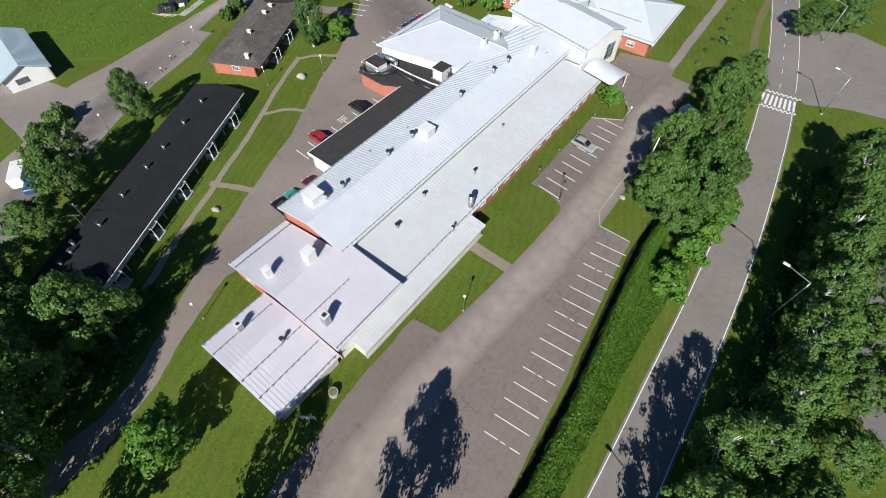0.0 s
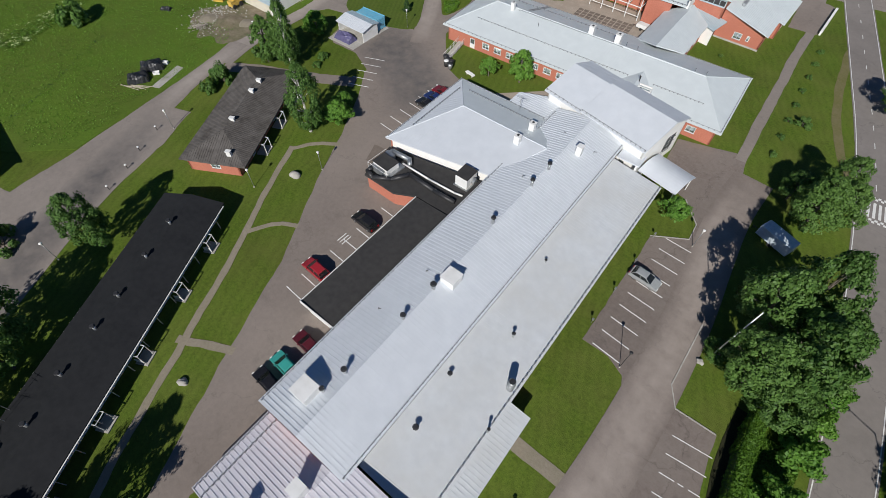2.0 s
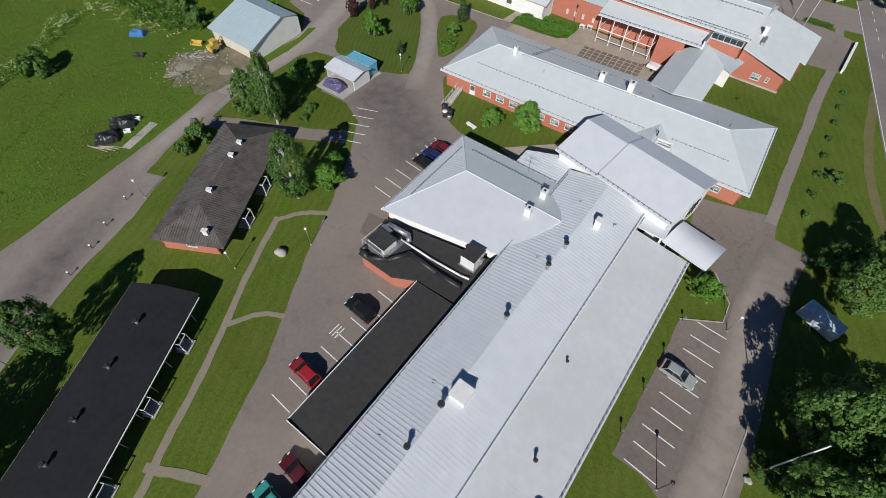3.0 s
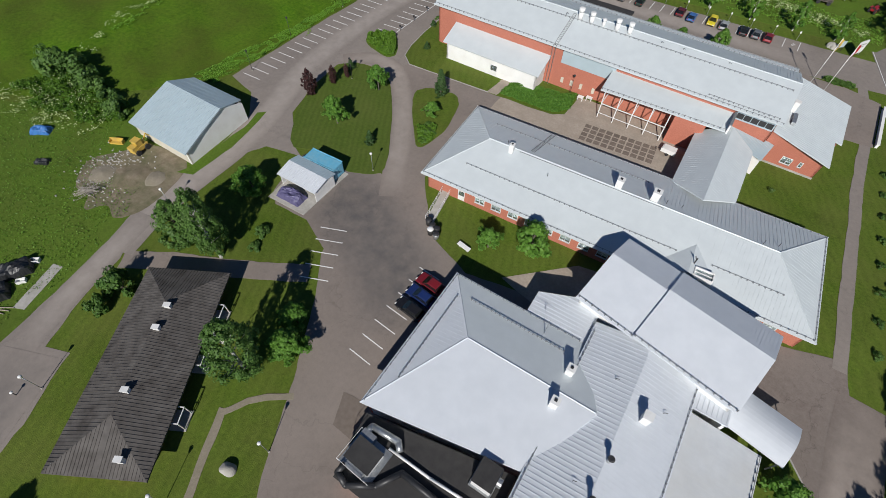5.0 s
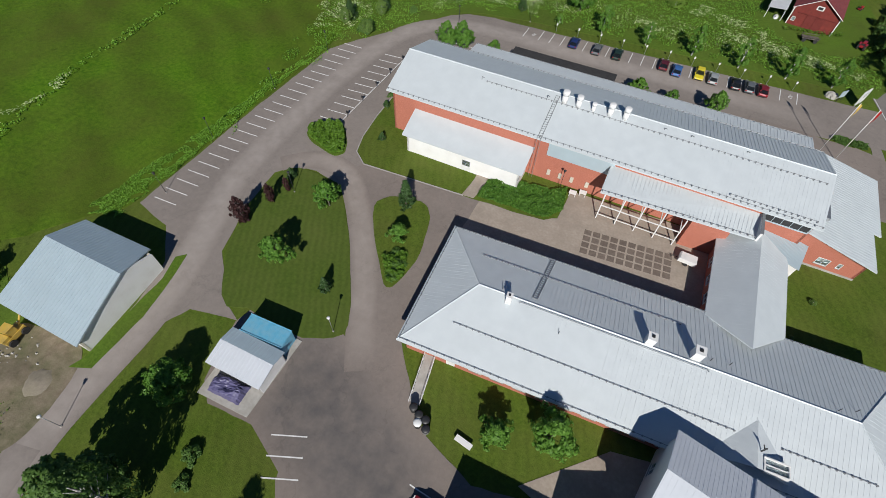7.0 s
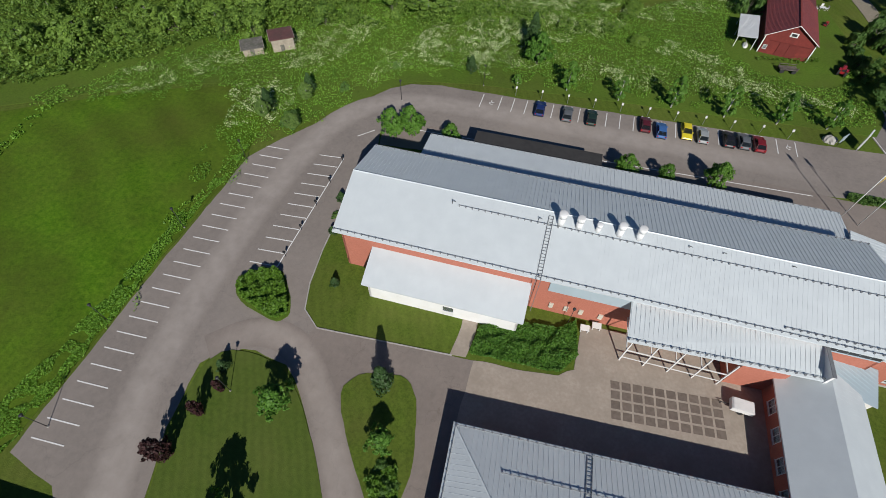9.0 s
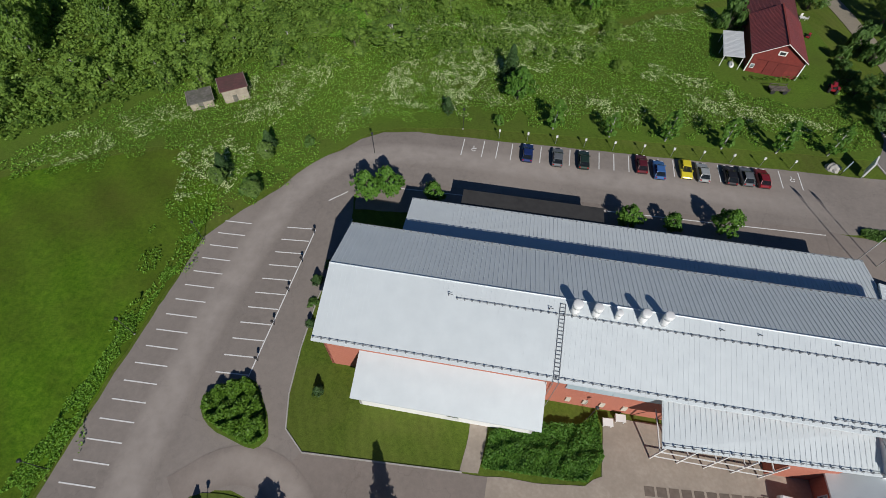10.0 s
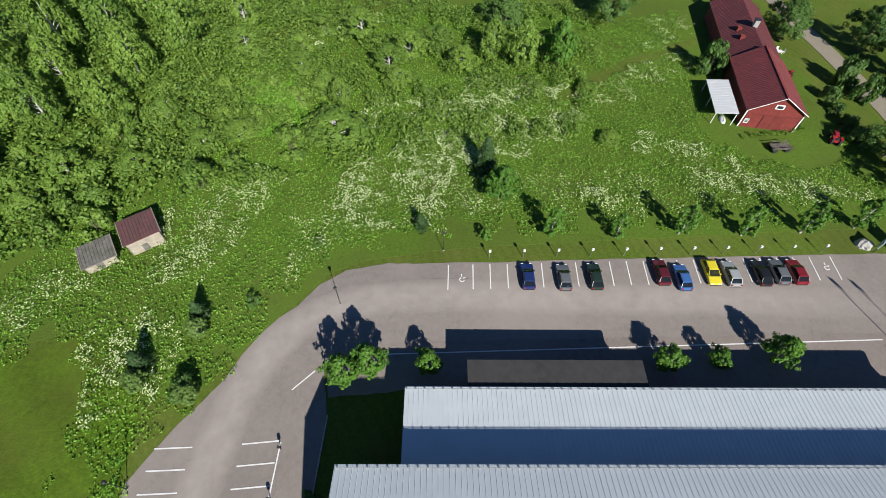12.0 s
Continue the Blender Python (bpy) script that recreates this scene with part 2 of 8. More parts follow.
def swaths(m, angle, scale, amount, distort):
    """Faint parallel bands over a mown surface."""
    nt = m.node_tree
    wave = nt.nodes.new("ShaderNodeTexWave")
    wave.inputs["Scale"].default_value, wave.inputs["Distortion"].default_value = scale, distort
    wave.inputs["Detail"].default_value, wave.inputs["Detail Scale"].default_value = 4, 0.6
    turn = nt.nodes.new("ShaderNodeVectorRotate")
    turn.rotation_type = "Z_AXIS"
    turn.inputs["Angle"].default_value = radians(angle)
    geo_in = nt.nodes.new("ShaderNodeNewGeometry")
    nt.links.new(geo_in.outputs["Position"], turn.inputs["Vector"])
    nt.links.new(turn.outputs[0], wave.inputs["Vector"])
    shader = nt.nodes["Principled BSDF"]
    was = shader.inputs["Base Color"].links[0].from_socket
    mul = nt.nodes.new("ShaderNodeMix")
    mul.data_type, mul.blend_type = "RGBA", "MULTIPLY"
    mul.inputs["Factor"].default_value = amount
    nt.links.new(was, mul.inputs["A"])
    nt.links.new(wave.outputs["Color"], mul.inputs["B"])
    nt.links.new(mul.outputs["Result"], shader.inputs["Base Color"])


swaths(M_FIELD, -62, 0.03, 0.15, 14.0)
swaths(M_LAWN, -25, 0.22, 0.09, 9.0)


# ---- building blocks ----
class Geo:
    """Collects vertices and faces of one mesh."""

    def __init__(self):
        self.v, self.f = [], []

    def add(self, v, f):
        k = len(self.v)
        self.v += [tuple(p) for p in v]
        self.f += [tuple(k + i for i in q) for q in f]
        return self

    def prism(self, poly, z0, z1):
        n = len(poly)
        area = sum(poly[i][0] * poly[(i + 1) % n][1] - poly[(i + 1) % n][0] * poly[i][1] for i in range(n))
        if area < 0:
            poly = poly[::-1]
        v = [(x, y, z0) for x, y in poly] + [(x, y, z1) for x, y in poly]
        f = [tuple(range(n))[::-1], tuple(range(n, 2 * n))] + [(i, (i + 1) % n, n + (i + 1) % n, n + i) for i in range(n)]
        return self.add(v, f)

    def box(self, x0, x1, y0, y1, z0, z1):
        return self.prism([(x0, y0), (x1, y0), (x1, y1), (x0, y1)], z0, z1)

    def slab(self, top, th):
        """A plate under the planar polygon top."""
        n = len(top)
        v = [tuple(p) for p in top] + [(p[0], p[1], p[2] - th) for p in top]
        nz = sum(top[i][0] * top[(i + 1) % n][1] - top[(i + 1) % n][0] * top[i][1] for i in range(n))
        if nz < 0:
            f = [tuple(range(n))[::-1], tuple(range(n, 2 * n))] + [(i, (i + 1) % n, n + (i + 1) % n, n + i) for i in range(n)]
        else:
            f = [tuple(range(n)), tuple(range(n, 2 * n))[::-1]] + [(n + i, n + (i + 1) % n, (i + 1) % n, i) for i in range(n)]
        return self.add(v, f)

    def tube(self, p, q, r0, r1=None, n=8):
        p, q = Vector(p), Vector(q)
        r1 = r0 if r1 is None else r1
        d = (q - p).normalized()
        a = d.orthogonal().normalized()
        b = d.cross(a)
        ring = [(math.cos(2 * math.pi * i / n), math.sin(2 * math.pi * i / n)) for i in range(n)]
        v = [p + (a * c + b * s) * r0 for c, s in ring] + [q + (a * c + b * s) * r1 for c, s in ring]
        f = [(i, (i + 1) % n, n + (i + 1) % n, n + i) for i in range(n)] + [tuple(range(n))[::-1], tuple(range(n, 2 * n))]
        return self.add(v, f)

    def dome(self, c, rx, ry, rz, n=10, m=4):
        """The upper half of an ellipsoid."""
        c = Vector(c)
        v = [c + Vector((rx * math.cos(2 * math.pi * i / n) * math.cos(a), ry * math.sin(2 * math.pi * i / n) * math.cos(a), rz * math.sin(a)))
             for a in [math.pi / 2 * j / m for j in range(m)] for i in range(n)] + [c + Vector((0, 0, rz))]
        f = [(j * n + i, j * n + (i + 1) % n, (j + 1) * n + (i + 1) % n, (j + 1) * n + i) for j in range(m - 1) for i in range(n)]
        f += [((m - 1) * n + i, (m - 1) * n + (i + 1) % n, m * n) for i in range(n)] + [tuple(range(n))[::-1]]
        return self.add(v, f)

    def mesh(self, name, material, smooth=False):
        me = bpy.data.meshes.new(name)
        me.from_pydata(self.v, [], self.f)
        me.materials.append(material)
        if smooth:
            me.shade_smooth()
        me.update()
        return me


def part(name, geo, material, parent, label="", smooth=False, kind=""):
    ob = new(name, geo.mesh(name, material, smooth))
    ob.parent = parent
    return tagged(ob, label, kind=kind)


def base(name, m, label, category, group="", kind=""):
    """The empty at the foot of a thing."""
    ob = new(name)
    ob.matrix_basis = m
    ob.empty_display_size = 0.2
    return tagged(ob, label, category, group, kind)


def one(name, geo, material, label, category, group="", kind="", m=None, smooth=False):
    """A thing of one mesh."""
    ob = new(name, geo.mesh(name, material, smooth))
    if m is not None:
        ob.matrix_basis = m
    return tagged(ob, label, category, group, kind)


def ribs(geo, top, step, w=0.06, hgt=0.085, across=False):
    """Standing seams down the slope of the planar polygon top (or across it, for a flat one)."""
    p = [Vector(q) for q in top]
    nrm = Vector((0, 0, 0))
    for i in range(len(p)):
        nrm += (p[i] - p[0]).cross(p[(i + 1) % len(p)] - p[0])
    nrm.normalize()
    if nrm.z < 0:
        nrm = -nrm
    down = Vector((nrm.x, nrm.y, 0))
    down = Vector((0, 1, 0)) if down.length < 1e-4 else down.normalized()
    if across:
        down = Vector((-down.y, down.x, 0))
    side = Vector((-down.y, down.x, 0))
    s = [q.dot(side) for q in p]
    k = math.floor(min(s) / step) + 1
    height = lambda x, y: p[0].z - (nrm.x * (x - p[0].x) + nrm.y * (y - p[0].y)) / nrm.z
    while k * step < max(s) - 0.02:
        at = k * step
        cut = []
        for i in range(len(p)):
            a, b = s[i], s[(i + 1) % len(p)]
            if (a - at) * (b - at) < 0:
                cut.append((p[i] + (p[(i + 1) % len(p)] - p[i]) * ((at - a) / (b - a))).dot(down))
        cut.sort()
        for d0, d1 in zip(cut[::2], cut[1::2]):
            if d1 - d0 < 0.15:
                continue
            q = []
            for d in (d0, d1):
                for o in (-w / 2, w / 2):
                    c = side * (at + o) + down * d
                    z = height(c.x, c.y)
                    q += [(c.x, c.y, z - 0.01), (c.x, c.y, z + hgt)]
            geo.add(q, [(0, 1, 3, 2), (4, 6, 7, 5), (1, 5, 7, 3), (0, 4, 5, 1), (2, 3, 7, 6)])
        k += 1
    return geo


def slope(parent, top, material, seam=0.55, th=0.22, name="roof_slope", label="", tall=0.05):
    """One plane of a sheet roof, with its seams."""
    ob = part(name, Geo().slab(top, th), material, parent, label)
    if seam:
        r = ribs(Geo(), top, seam, 0.026 + tall * 0.3, tall)
        if r.f:
            part("standing_seam", r, material, ob, kind="stuff")
    return ob


def guard(parent, a, b, n, up=0.22):
    """A snow guard along a roof: a rail on small brackets."""
    a, b = Vector(a), Vector(b)
    g = Geo().tube(a + Vector((0, 0, up)), b + Vector((0, 0, up)), 0.035, n=5)
    for i in range(n + 1):
        c = a.lerp(b, i / n)
        g.box(c.x - 0.07, c.x + 0.07, c.y - 0.07, c.y + 0.07, c.z - 0.02, c.z + up + 0.05)
    return part("snow_guard", g, M_TRIM, parent, "grey metal snow guard")


def wall(parent, a, b, z1, material, openings=(), th=0.3, z0=0.0, frame_mat=None, label=""):
    """A wall from a to b in plan, its outside to the right of that way, with windows and doors let through it."""
    a, b = Vector((*a, 0)), Vector((*b, 0))
    d = (b - a).normalized()
    n = Vector((-d.y, d.x, 0)) * th
    L = (b - a).length
    cs = sorted({0.0, L} | {round(max(0, min(L, o[0] + k * o[2] / 2)), 4) for o in openings for k in (-1, 1)})
    hs = sorted({z0, z1} | {round(max(z0, min(z1, o[k])), 4) for o in openings for k in (1, 3)})
    ni, nj = len(cs), len(hs)
    full = [[not any(abs((cs[i] + cs[i + 1]) / 2 - o[0]) < o[2] / 2 and o[1] < (hs[j] + hs[j + 1]) / 2 < o[3] for o in openings) for j in range(nj - 1)] for i in range(ni - 1)]
    solid = lambda i, j: 0 <= i < ni - 1 and 0 <= j < nj - 1 and full[i][j]
    v = [(*(a + d * c + n * k)[:2], h) for k in (0, 1) for c in cs for h in hs]
    at_v = lambda k, i, j: (k * ni + i) * nj + j
    f = []
    for i in range(ni - 1):
        for j in range(nj - 1):
            if not full[i][j]:
                continue
            f.append((at_v(0, i, j), at_v(0, i + 1, j), at_v(0, i + 1, j + 1), at_v(0, i, j + 1)))
            f.append((at_v(1, i, j), at_v(1, i, j + 1), at_v(1, i + 1, j + 1), at_v(1, i + 1, j)))
            for (di, dj, p, q) in ((-1, 0, (i, j), (i, j + 1)), (1, 0, (i + 1, j + 1), (i + 1, j)), (0, -1, (i + 1, j), (i, j)), (0, 1, (i, j + 1), (i + 1, j + 1))):
                if not solid(i + di, j + dj):
                    f.append((at_v(0, *p), at_v(0, *q), at_v(1, *q), at_v(1, *p)))
    used = sorted({i for q in f for i in q})
    new_i = {o: i for i, o in enumerate(used)}
    g = Geo().add([v[i] for i in used], [tuple(new_i[i] for i in q) for q in f])
    ob = part("wall", g, material, parent, label)
    for o in openings:
        c, o0, w, o1 = o[:4]
        kind = o[4] if len(o) > 4 else "window"
        fr = Geo()
        at = lambda s, q, z: (*(a + d * s + n * q)[:2], z)

        def bar(s0, s1, h0, h1, q0=-0.08, q1=0.35):
            p = [at(s0, q0, 0), at(s1, q0, 0), at(s1, q1, 0), at(s0, q1, 0)]
            fr.prism([q[:2] for q in p], h0, h1)

        e = 0.09
        bar(c - w / 2, c - w / 2 + e, o0, o1)
        bar(c + w / 2 - e, c + w / 2, o0, o1)
        bar(c - w / 2 + e, c + w / 2 - e, o0, o0 + e)
        bar(c - w / 2 + e, c + w / 2 - e, o1 - e, o1)
        if kind == "window" and w > 1.2:
            bar(c - 0.03, c + 0.03, o0 + e, o1 - e)
        if kind == "door":
            bar(c - w / 2 + e, c + w / 2 - e, o0 + e, o0 + (o1 - o0) * 0.45, 0.02, 0.2)
        w_ob = part(kind, fr, frame_mat or M_WHITE, ob)
        pane = Geo()
        h0 = o0 + e if kind == "window" else o0 + (o1 - o0) * 0.45
        p = [at(c - w / 2 + e, 0.1, 0), at(c + w / 2 - e, 0.1, 0), at(c + w / 2 - e, 0.16, 0), at(c - w / 2 + e, 0.16, 0)]
        pane.prism([q[:2] for q in p], h0, o1 - e)
        if kind == "window":
            sill = Geo()
            p = [at(c - w / 2 - 0.05, -0.35, 0), at(c + w / 2 + 0.05, -0.35, 0), at(c + w / 2 + 0.05, -0.08, 0), at(c - w / 2 - 0.05, -0.08, 0)]
            sill.prism([q[:2] for q in p], o0 - 0.05, o0)
            part("window_sill", sill, M_GALV, ob)
        part("pane", pane, M_GLASS, ob)
        if kind == "window":
            bl = Geo()
            p = [at(c - w / 2 + e, 0.5, 0), at(c + w / 2 - e, 0.5, 0), at(c + w / 2 - e, 0.55, 0), at(c - w / 2 + e, 0.55, 0)]
            bl.prism([q[:2] for q in p], o0 + (o1 - o0) * 0.3, o1 - e)
            part("blind", bl, M_WALL_WHITE, ob)
    return ob


def gable(parent, a, b, zs, material, th=0.3):
    """The wall piece above an end wall: zs is a list of (way along, height), from the first foot to the last."""
    a, b = Vector((*a, 0)), Vector((*b, 0))
    d = (b - a).normalized()
    n = Vector((-d.y, d.x, 0)) * th
    front = [(*(a + d * s)[:2], z) for s, z in zs]
    back = [(*(a + d * s + n)[:2], z) for s, z in zs]
    k = len(zs)
    g = Geo().add(front + back, [tuple(range(k)), tuple(range(k, 2 * k))[::-1]] + [(i, k + i, k + (i + 1) % k, (i + 1) % k) for i in range(k)])
    return part("gable_wall", g, material, parent)


def vent(parent, x, y, z, kind="cap", w=0.5, h=0.9, d=None):
    """Something that stands on a roof, at z on the slope."""
    h *= 1.25
    d = d or w
    if kind == "cap":
        ob = part("roof_vent", Geo().tube((x, y, z - 0.3), (x, y, z + h * 0.7), w * 0.32, n=10), M_GALV, parent, "galvanised roof vent", True)
        part("cowl", Geo().tube((x, y, z + h * 0.7), (x, y, z + h * 0.82), w * 0.3, w * 0.55, 10).tube((x, y, z + h * 0.82), (x, y, z + h), w * 0.55, w * 0.4, 10), M_DARK, ob)
    elif kind == "box":
        g = Geo().box(x - w / 2, x + w / 2, y - d / 2, y + d / 2, z - 0.4, z + h)
        ob = part("roof_unit", g, M_WHITE, parent, "white sheet-metal roof unit")
        part("lid", Geo().box(x - w / 2 - 0.08, x + w / 2 + 0.08, y - d / 2 - 0.08, y + d / 2 + 0.08, z + h, z + h + 0.09), M_WHITE, ob)
    elif kind == "pipe":
        ob = part("flue_pipe", Geo().tube((x, y, z - 0.3), (x, y, z + h), w * 0.42, w * 0.42, 14).tube((x, y, z + h * .6), (x, y, z + h * .64), w * 0.46, w * 0.46, 14), M_GALV, parent, "galvanised flue pipe", True)
        # the closed tube gets a dark disc for the shade inside its mouth
        part("outlet", Geo().tube((x, y, z + h), (x, y, z + h + .02), w * 0.34, w * 0.34, 14), M_DARK, ob, "dark disc for the shaded pipe mouth")
    elif kind == "flue":
        ob = part("chimney", Geo().box(x - w / 2, x + w / 2, y - d / 2, y + d / 2, z - 0.5, z + h), M_GALV, parent, "grey sheet-clad chimney")
        part("cap", Geo().box(x - w / 2 - 0.05, x + w / 2 + 0.05, y - d / 2 - 0.05, y + d / 2 + 0.05, z + h, z + h + 0.07), M_WHITE, ob)
        part("outlet", Geo().box(x - w * 0.3, x + w * 0.3, y - d * 0.3, y + d * 0.3, z + h + 0.07, z + h + 0.14), M_DARK, ob)
    elif kind == "chimney":
        g = Geo().box(x - w / 2, x + w / 2, y - d / 2, y + d / 2, z - 0.5, z + h)
        ob = part("chimney", g, M_WHITE, parent, "white sheet-clad chimney")
        part("cap", Geo().box(x - w / 2 - 0.06, x + w / 2 + 0.06, y - d / 2 - 0.06, y + d / 2 + 0.06, z + h, z + h + 0.08), M_WHITE, ob)
        part("outlet", Geo().box(x - w * 0.18, x + w * 0.18, y - d * 0.18, y + d * 0.18, z + h + 0.08, z + h + 0.2), M_DARK, ob)
    else:
        g = Geo().tube((x, y, z - 0.3), (x, y, z + h * 0.55), w * 0.42, w * 0.44, 14).tube((x, y, z + h * 0.55), (x, y, z + h * 0.85), w * 0.48, w * 0.5, 14)
        ob = part("roof_duct", g, M_WHITE, parent, "round white roof vent", True)
        part("hood", Geo().dome((x, y, z + h * 0.85), w * 0.5, w * 0.5, h * 0.05, 14, 3), M_WHITE, ob)


def strip(points, width):
    """A band of that width along the points, as a list of quads' outline."""
    p = [Vector((*q, 0)) for q in points]
    left, right = [], []
    for i, q in enumerate(p):
        d = (p[min(i + 1, len(p) - 1)] - p[max(i - 1, 0)]).normalized()
        n = Vector((-d.y, d.x, 0)) * width / 2
        left.append((q + n)[:2])
        right.append((q - n)[:2])
    return left + right[::-1]


def smooth_line(points, times=2):
    """Rounds the corners of an open line."""
    for _ in range(times):
        q = [points[0]]
        for a, b in zip(points, points[1:]):
            q += [(a[0] * .75 + b[0] * .25, a[1] * .75 + b[1] * .25), (a[0] * .25 + b[0] * .75, a[1] * .25 + b[1] * .75)]
        points = q + [points[-1]]
    return points


def rounded(poly, times=2):
    for _ in range(times):
        q = []
        for a, b in zip(poly, poly[1:] + poly[:1]):
            q += [(a[0] * .8 + b[0] * .2, a[1] * .8 + b[1] * .2), (a[0] * .2 + b[0] * .8, a[1] * .2 + b[1] * .8)]
        poly = q
    return poly


def ragged(poly, step=1.2, amp=0.14):
    """The outline with a worn, uneven edge."""
    out = []
    for a, b in zip(poly, poly[1:] + poly[:1]):
        n = max(1, int(math.hypot(b[0] - a[0], b[1] - a[1]) / step))
        if n > 120:
            n = 1
        for i in range(n):
            x, y = a[0] + (b[0] - a[0]) * i / n, a[1] + (b[1] - a[1]) * i / n
            k = noise.noise_vector(Vector((x * 0.9, y * 0.9, 3.1))) + noise.noise_vector(Vector((x * 0.25, y * 0.25, 7.7))) * 1.3
            out.append((x + k.x * amp, y + k.y * amp))
    return out


def flat(name, poly, z, material, label, category, depth=0.25, kind="structure", rag=0.14):
    """A paved or planted sheet whose top lies at z. Its outline may be hollow."""
    if rag:
        poly = ragged([tuple(q) for q in poly], 1.2, rag)
    bm = bmesh.new()
    vs = [bm.verts.new((x, y, z)) for x, y in poly]
    f = bm.faces.new(vs)
    bm.normal_update()
    if f.normal.z < 0:
        f.normal_flip()
    ext = bmesh.ops.extrude_face_region(bm, geom=[f])
    for v in [e for e in ext["geom"] if isinstance(e, bmesh.types.BMVert)]:
        v.co.z = z
    for v in vs:
        v.co.z = z - depth
    bmesh.ops.triangulate(bm, faces=[q for q in bm.faces if len(q.verts) > 4])
    bmesh.ops.recalc_face_normals(bm, faces=bm.faces[:])
    me = bpy.data.meshes.new(name)
    bm.to_mesh(me)
    bm.free()
    me.materials.append(material)
    return tagged(new(name, me), label, category, kind=kind)


# ---- ground, roads and yards ----
gr = Geo()
xs = [-2500, -600, -250, -180, -120, -60, 0, 60, 200, 600, 2500]
ys = [-2500, -500, -100, -40, 20, 80, 140, 200, 260, 400, 800, 2500]
gr.add([(x, y, 0) for y in ys for x in xs], [(j * 11 + i, j * 11 + i + 1, (j + 1) * 11 + i + 1, (j + 1) * 11 + i) for j in range(11) for i in range(10)])
one("ground", gr, M_LAWN, "green mown grass between the buildings", "ground", kind="structure")
def worn_lane(points, width, z, material, label):
    """The track that tyres have polished pale down the middle of an asphalt lane."""
    p = [Vector((*q, 0)) for q in smooth_line(points)]
    frac = (-1.0, -0.55, 0.0, 0.55, 1.0)
    v, f = [], []
    for i, q in enumerate(p):
        d = (p[min(i + 1, len(p) - 1)] - p[max(i - 1, 0)]).normalized()
        n = Vector((-d.y, d.x, 0)) * width / 2
        v += [(q.x + n.x * k, q.y + n.y * k, z) for k in frac]
    m = len(frac)
    for i in range(len(p) - 1):
        f += [(i * m + k + 1, i * m + k, i * m + m + k, i * m + m + k + 1) for k in range(m - 1)]
    me = bpy.data.meshes.new("worn_lane")
    me.from_pydata(v, [], f)
    att = me.attributes.new("polish", "FLOAT", "POINT")
    for i in range(len(p)):
        end = min(1.0, i / 7, (len(p) - 1 - i) / 7)
        for k, c in enumerate((0.0, 0.75, 1.0, 0.75, 0.0)):
            att.data[i * m + k].value = c * end
    me.materials.append(material)
    return tagged(new("worn_lane", me), label, "lane", kind="structure")


def polished(name, *args, pale=(0.33, 0.29, 0.26), **kw):
    m = mat(name, *args, **kw)
    nt = m.node_tree
    shader = nt.nodes["Principled BSDF"]
    was = shader.inputs["Base Color"].links[0].from_socket
    at = nt.nodes.new("ShaderNodeAttribute")
    at.attribute_name = "polish"
    noise = nt.nodes.new("ShaderNodeTexNoise")
    noise.inputs["Scale"].default_value, noise.inputs["Detail"].default_value = 0.5, 8
    geo_in = nt.nodes.new("ShaderNodeNewGeometry")
    nt.links.new(geo_in.outputs["Position"], noise.inputs["Vector"])
    mul = nt.nodes.new("ShaderNodeMath")
    mul.operation = "MULTIPLY"
    nt.links.new(at.outputs["Fac"], mul.inputs[0])
    nt.links.new(noise.outputs["Fac"], mul.inputs[1])
    mixed = nt.nodes.new("ShaderNodeMix")
    mixed.data_type = "RGBA"
    nt.links.new(mul.outputs[0], mixed.inputs["Factor"])
    nt.links.new(was, mixed.inputs["A"])
    mixed.inputs["B"].default_value = (*pale, 1)
    nt.links.new(mixed.outputs["Result"], shader.inputs["Base Color"])
    return m


LOT_LOOK = dict(wear=(0.308, 0.268, 0.238), wscale=0.05, wsharp=0.4, spec=0.25, stain=0.13, cracks=0.10, coarse=0.65)
DRIVE_LOOK = dict(wear=(0.290, 0.247, 0.216), wscale=0.06, wsharp=0.4, spec=0.25, stain=0.15, cracks=0.12, coarse=0.65)
M_LOT_LANE = polished("polished light asphalt", (0.202, 0.176, 0.157), (0.256, 0.222, 0.198), 1.2, 0.9, 0.3, 25.0, pale=(0.40, 0.355, 0.32), **LOT_LOOK)
M_YARD = polished("greyer yard asphalt", (0.186, 0.156, 0.137), (0.232, 0.196, 0.173), 1.5, 0.9, 0.3, 25.0, pale=(0.060, 0.064, 0.070), **DRIVE_LOOK)
M_GREYLANE = polished("grey lane asphalt", (0.202, 0.176, 0.157), (0.256, 0.222, 0.198), 1.2, 0.9, 0.3, 25.0, pale=(0.050, 0.052, 0.058), **LOT_LOOK)
M_FRONT_LANE = polished("wheel-worn brown asphalt", (0.160, 0.130, 0.114), (0.205, 0.171, 0.151), 1.5, 0.9, 0.3, 25.0, pale=(0.40, 0.345, 0.305), wear=(0.278, 0.238, 0.209), wscale=0.07, wsharp=0.35, spec=0.25, stain=0.24, cracks=0.15, coarse=0.65)
M_DRIVE_LANE = polished("polished brownish asphalt", (0.186, 0.156, 0.137), (0.232, 0.196, 0.173), 1.5, 0.9, 0.3, 25.0, pale=(0.40, 0.35, 0.31), **DRIVE_LOOK)
flat("field", rounded([(-131.5, 95), (-131.5, 118), (-130.6, 147), (-132, 156), (-140, 166), (-158, 158), (-190, 138), (-330, 70), (-330, 30), (-210, 52), (-160, 66), (-142, 82), (-135, 92)], 1), 0.05, M_FIELD,
     "bright green hay field", "field")
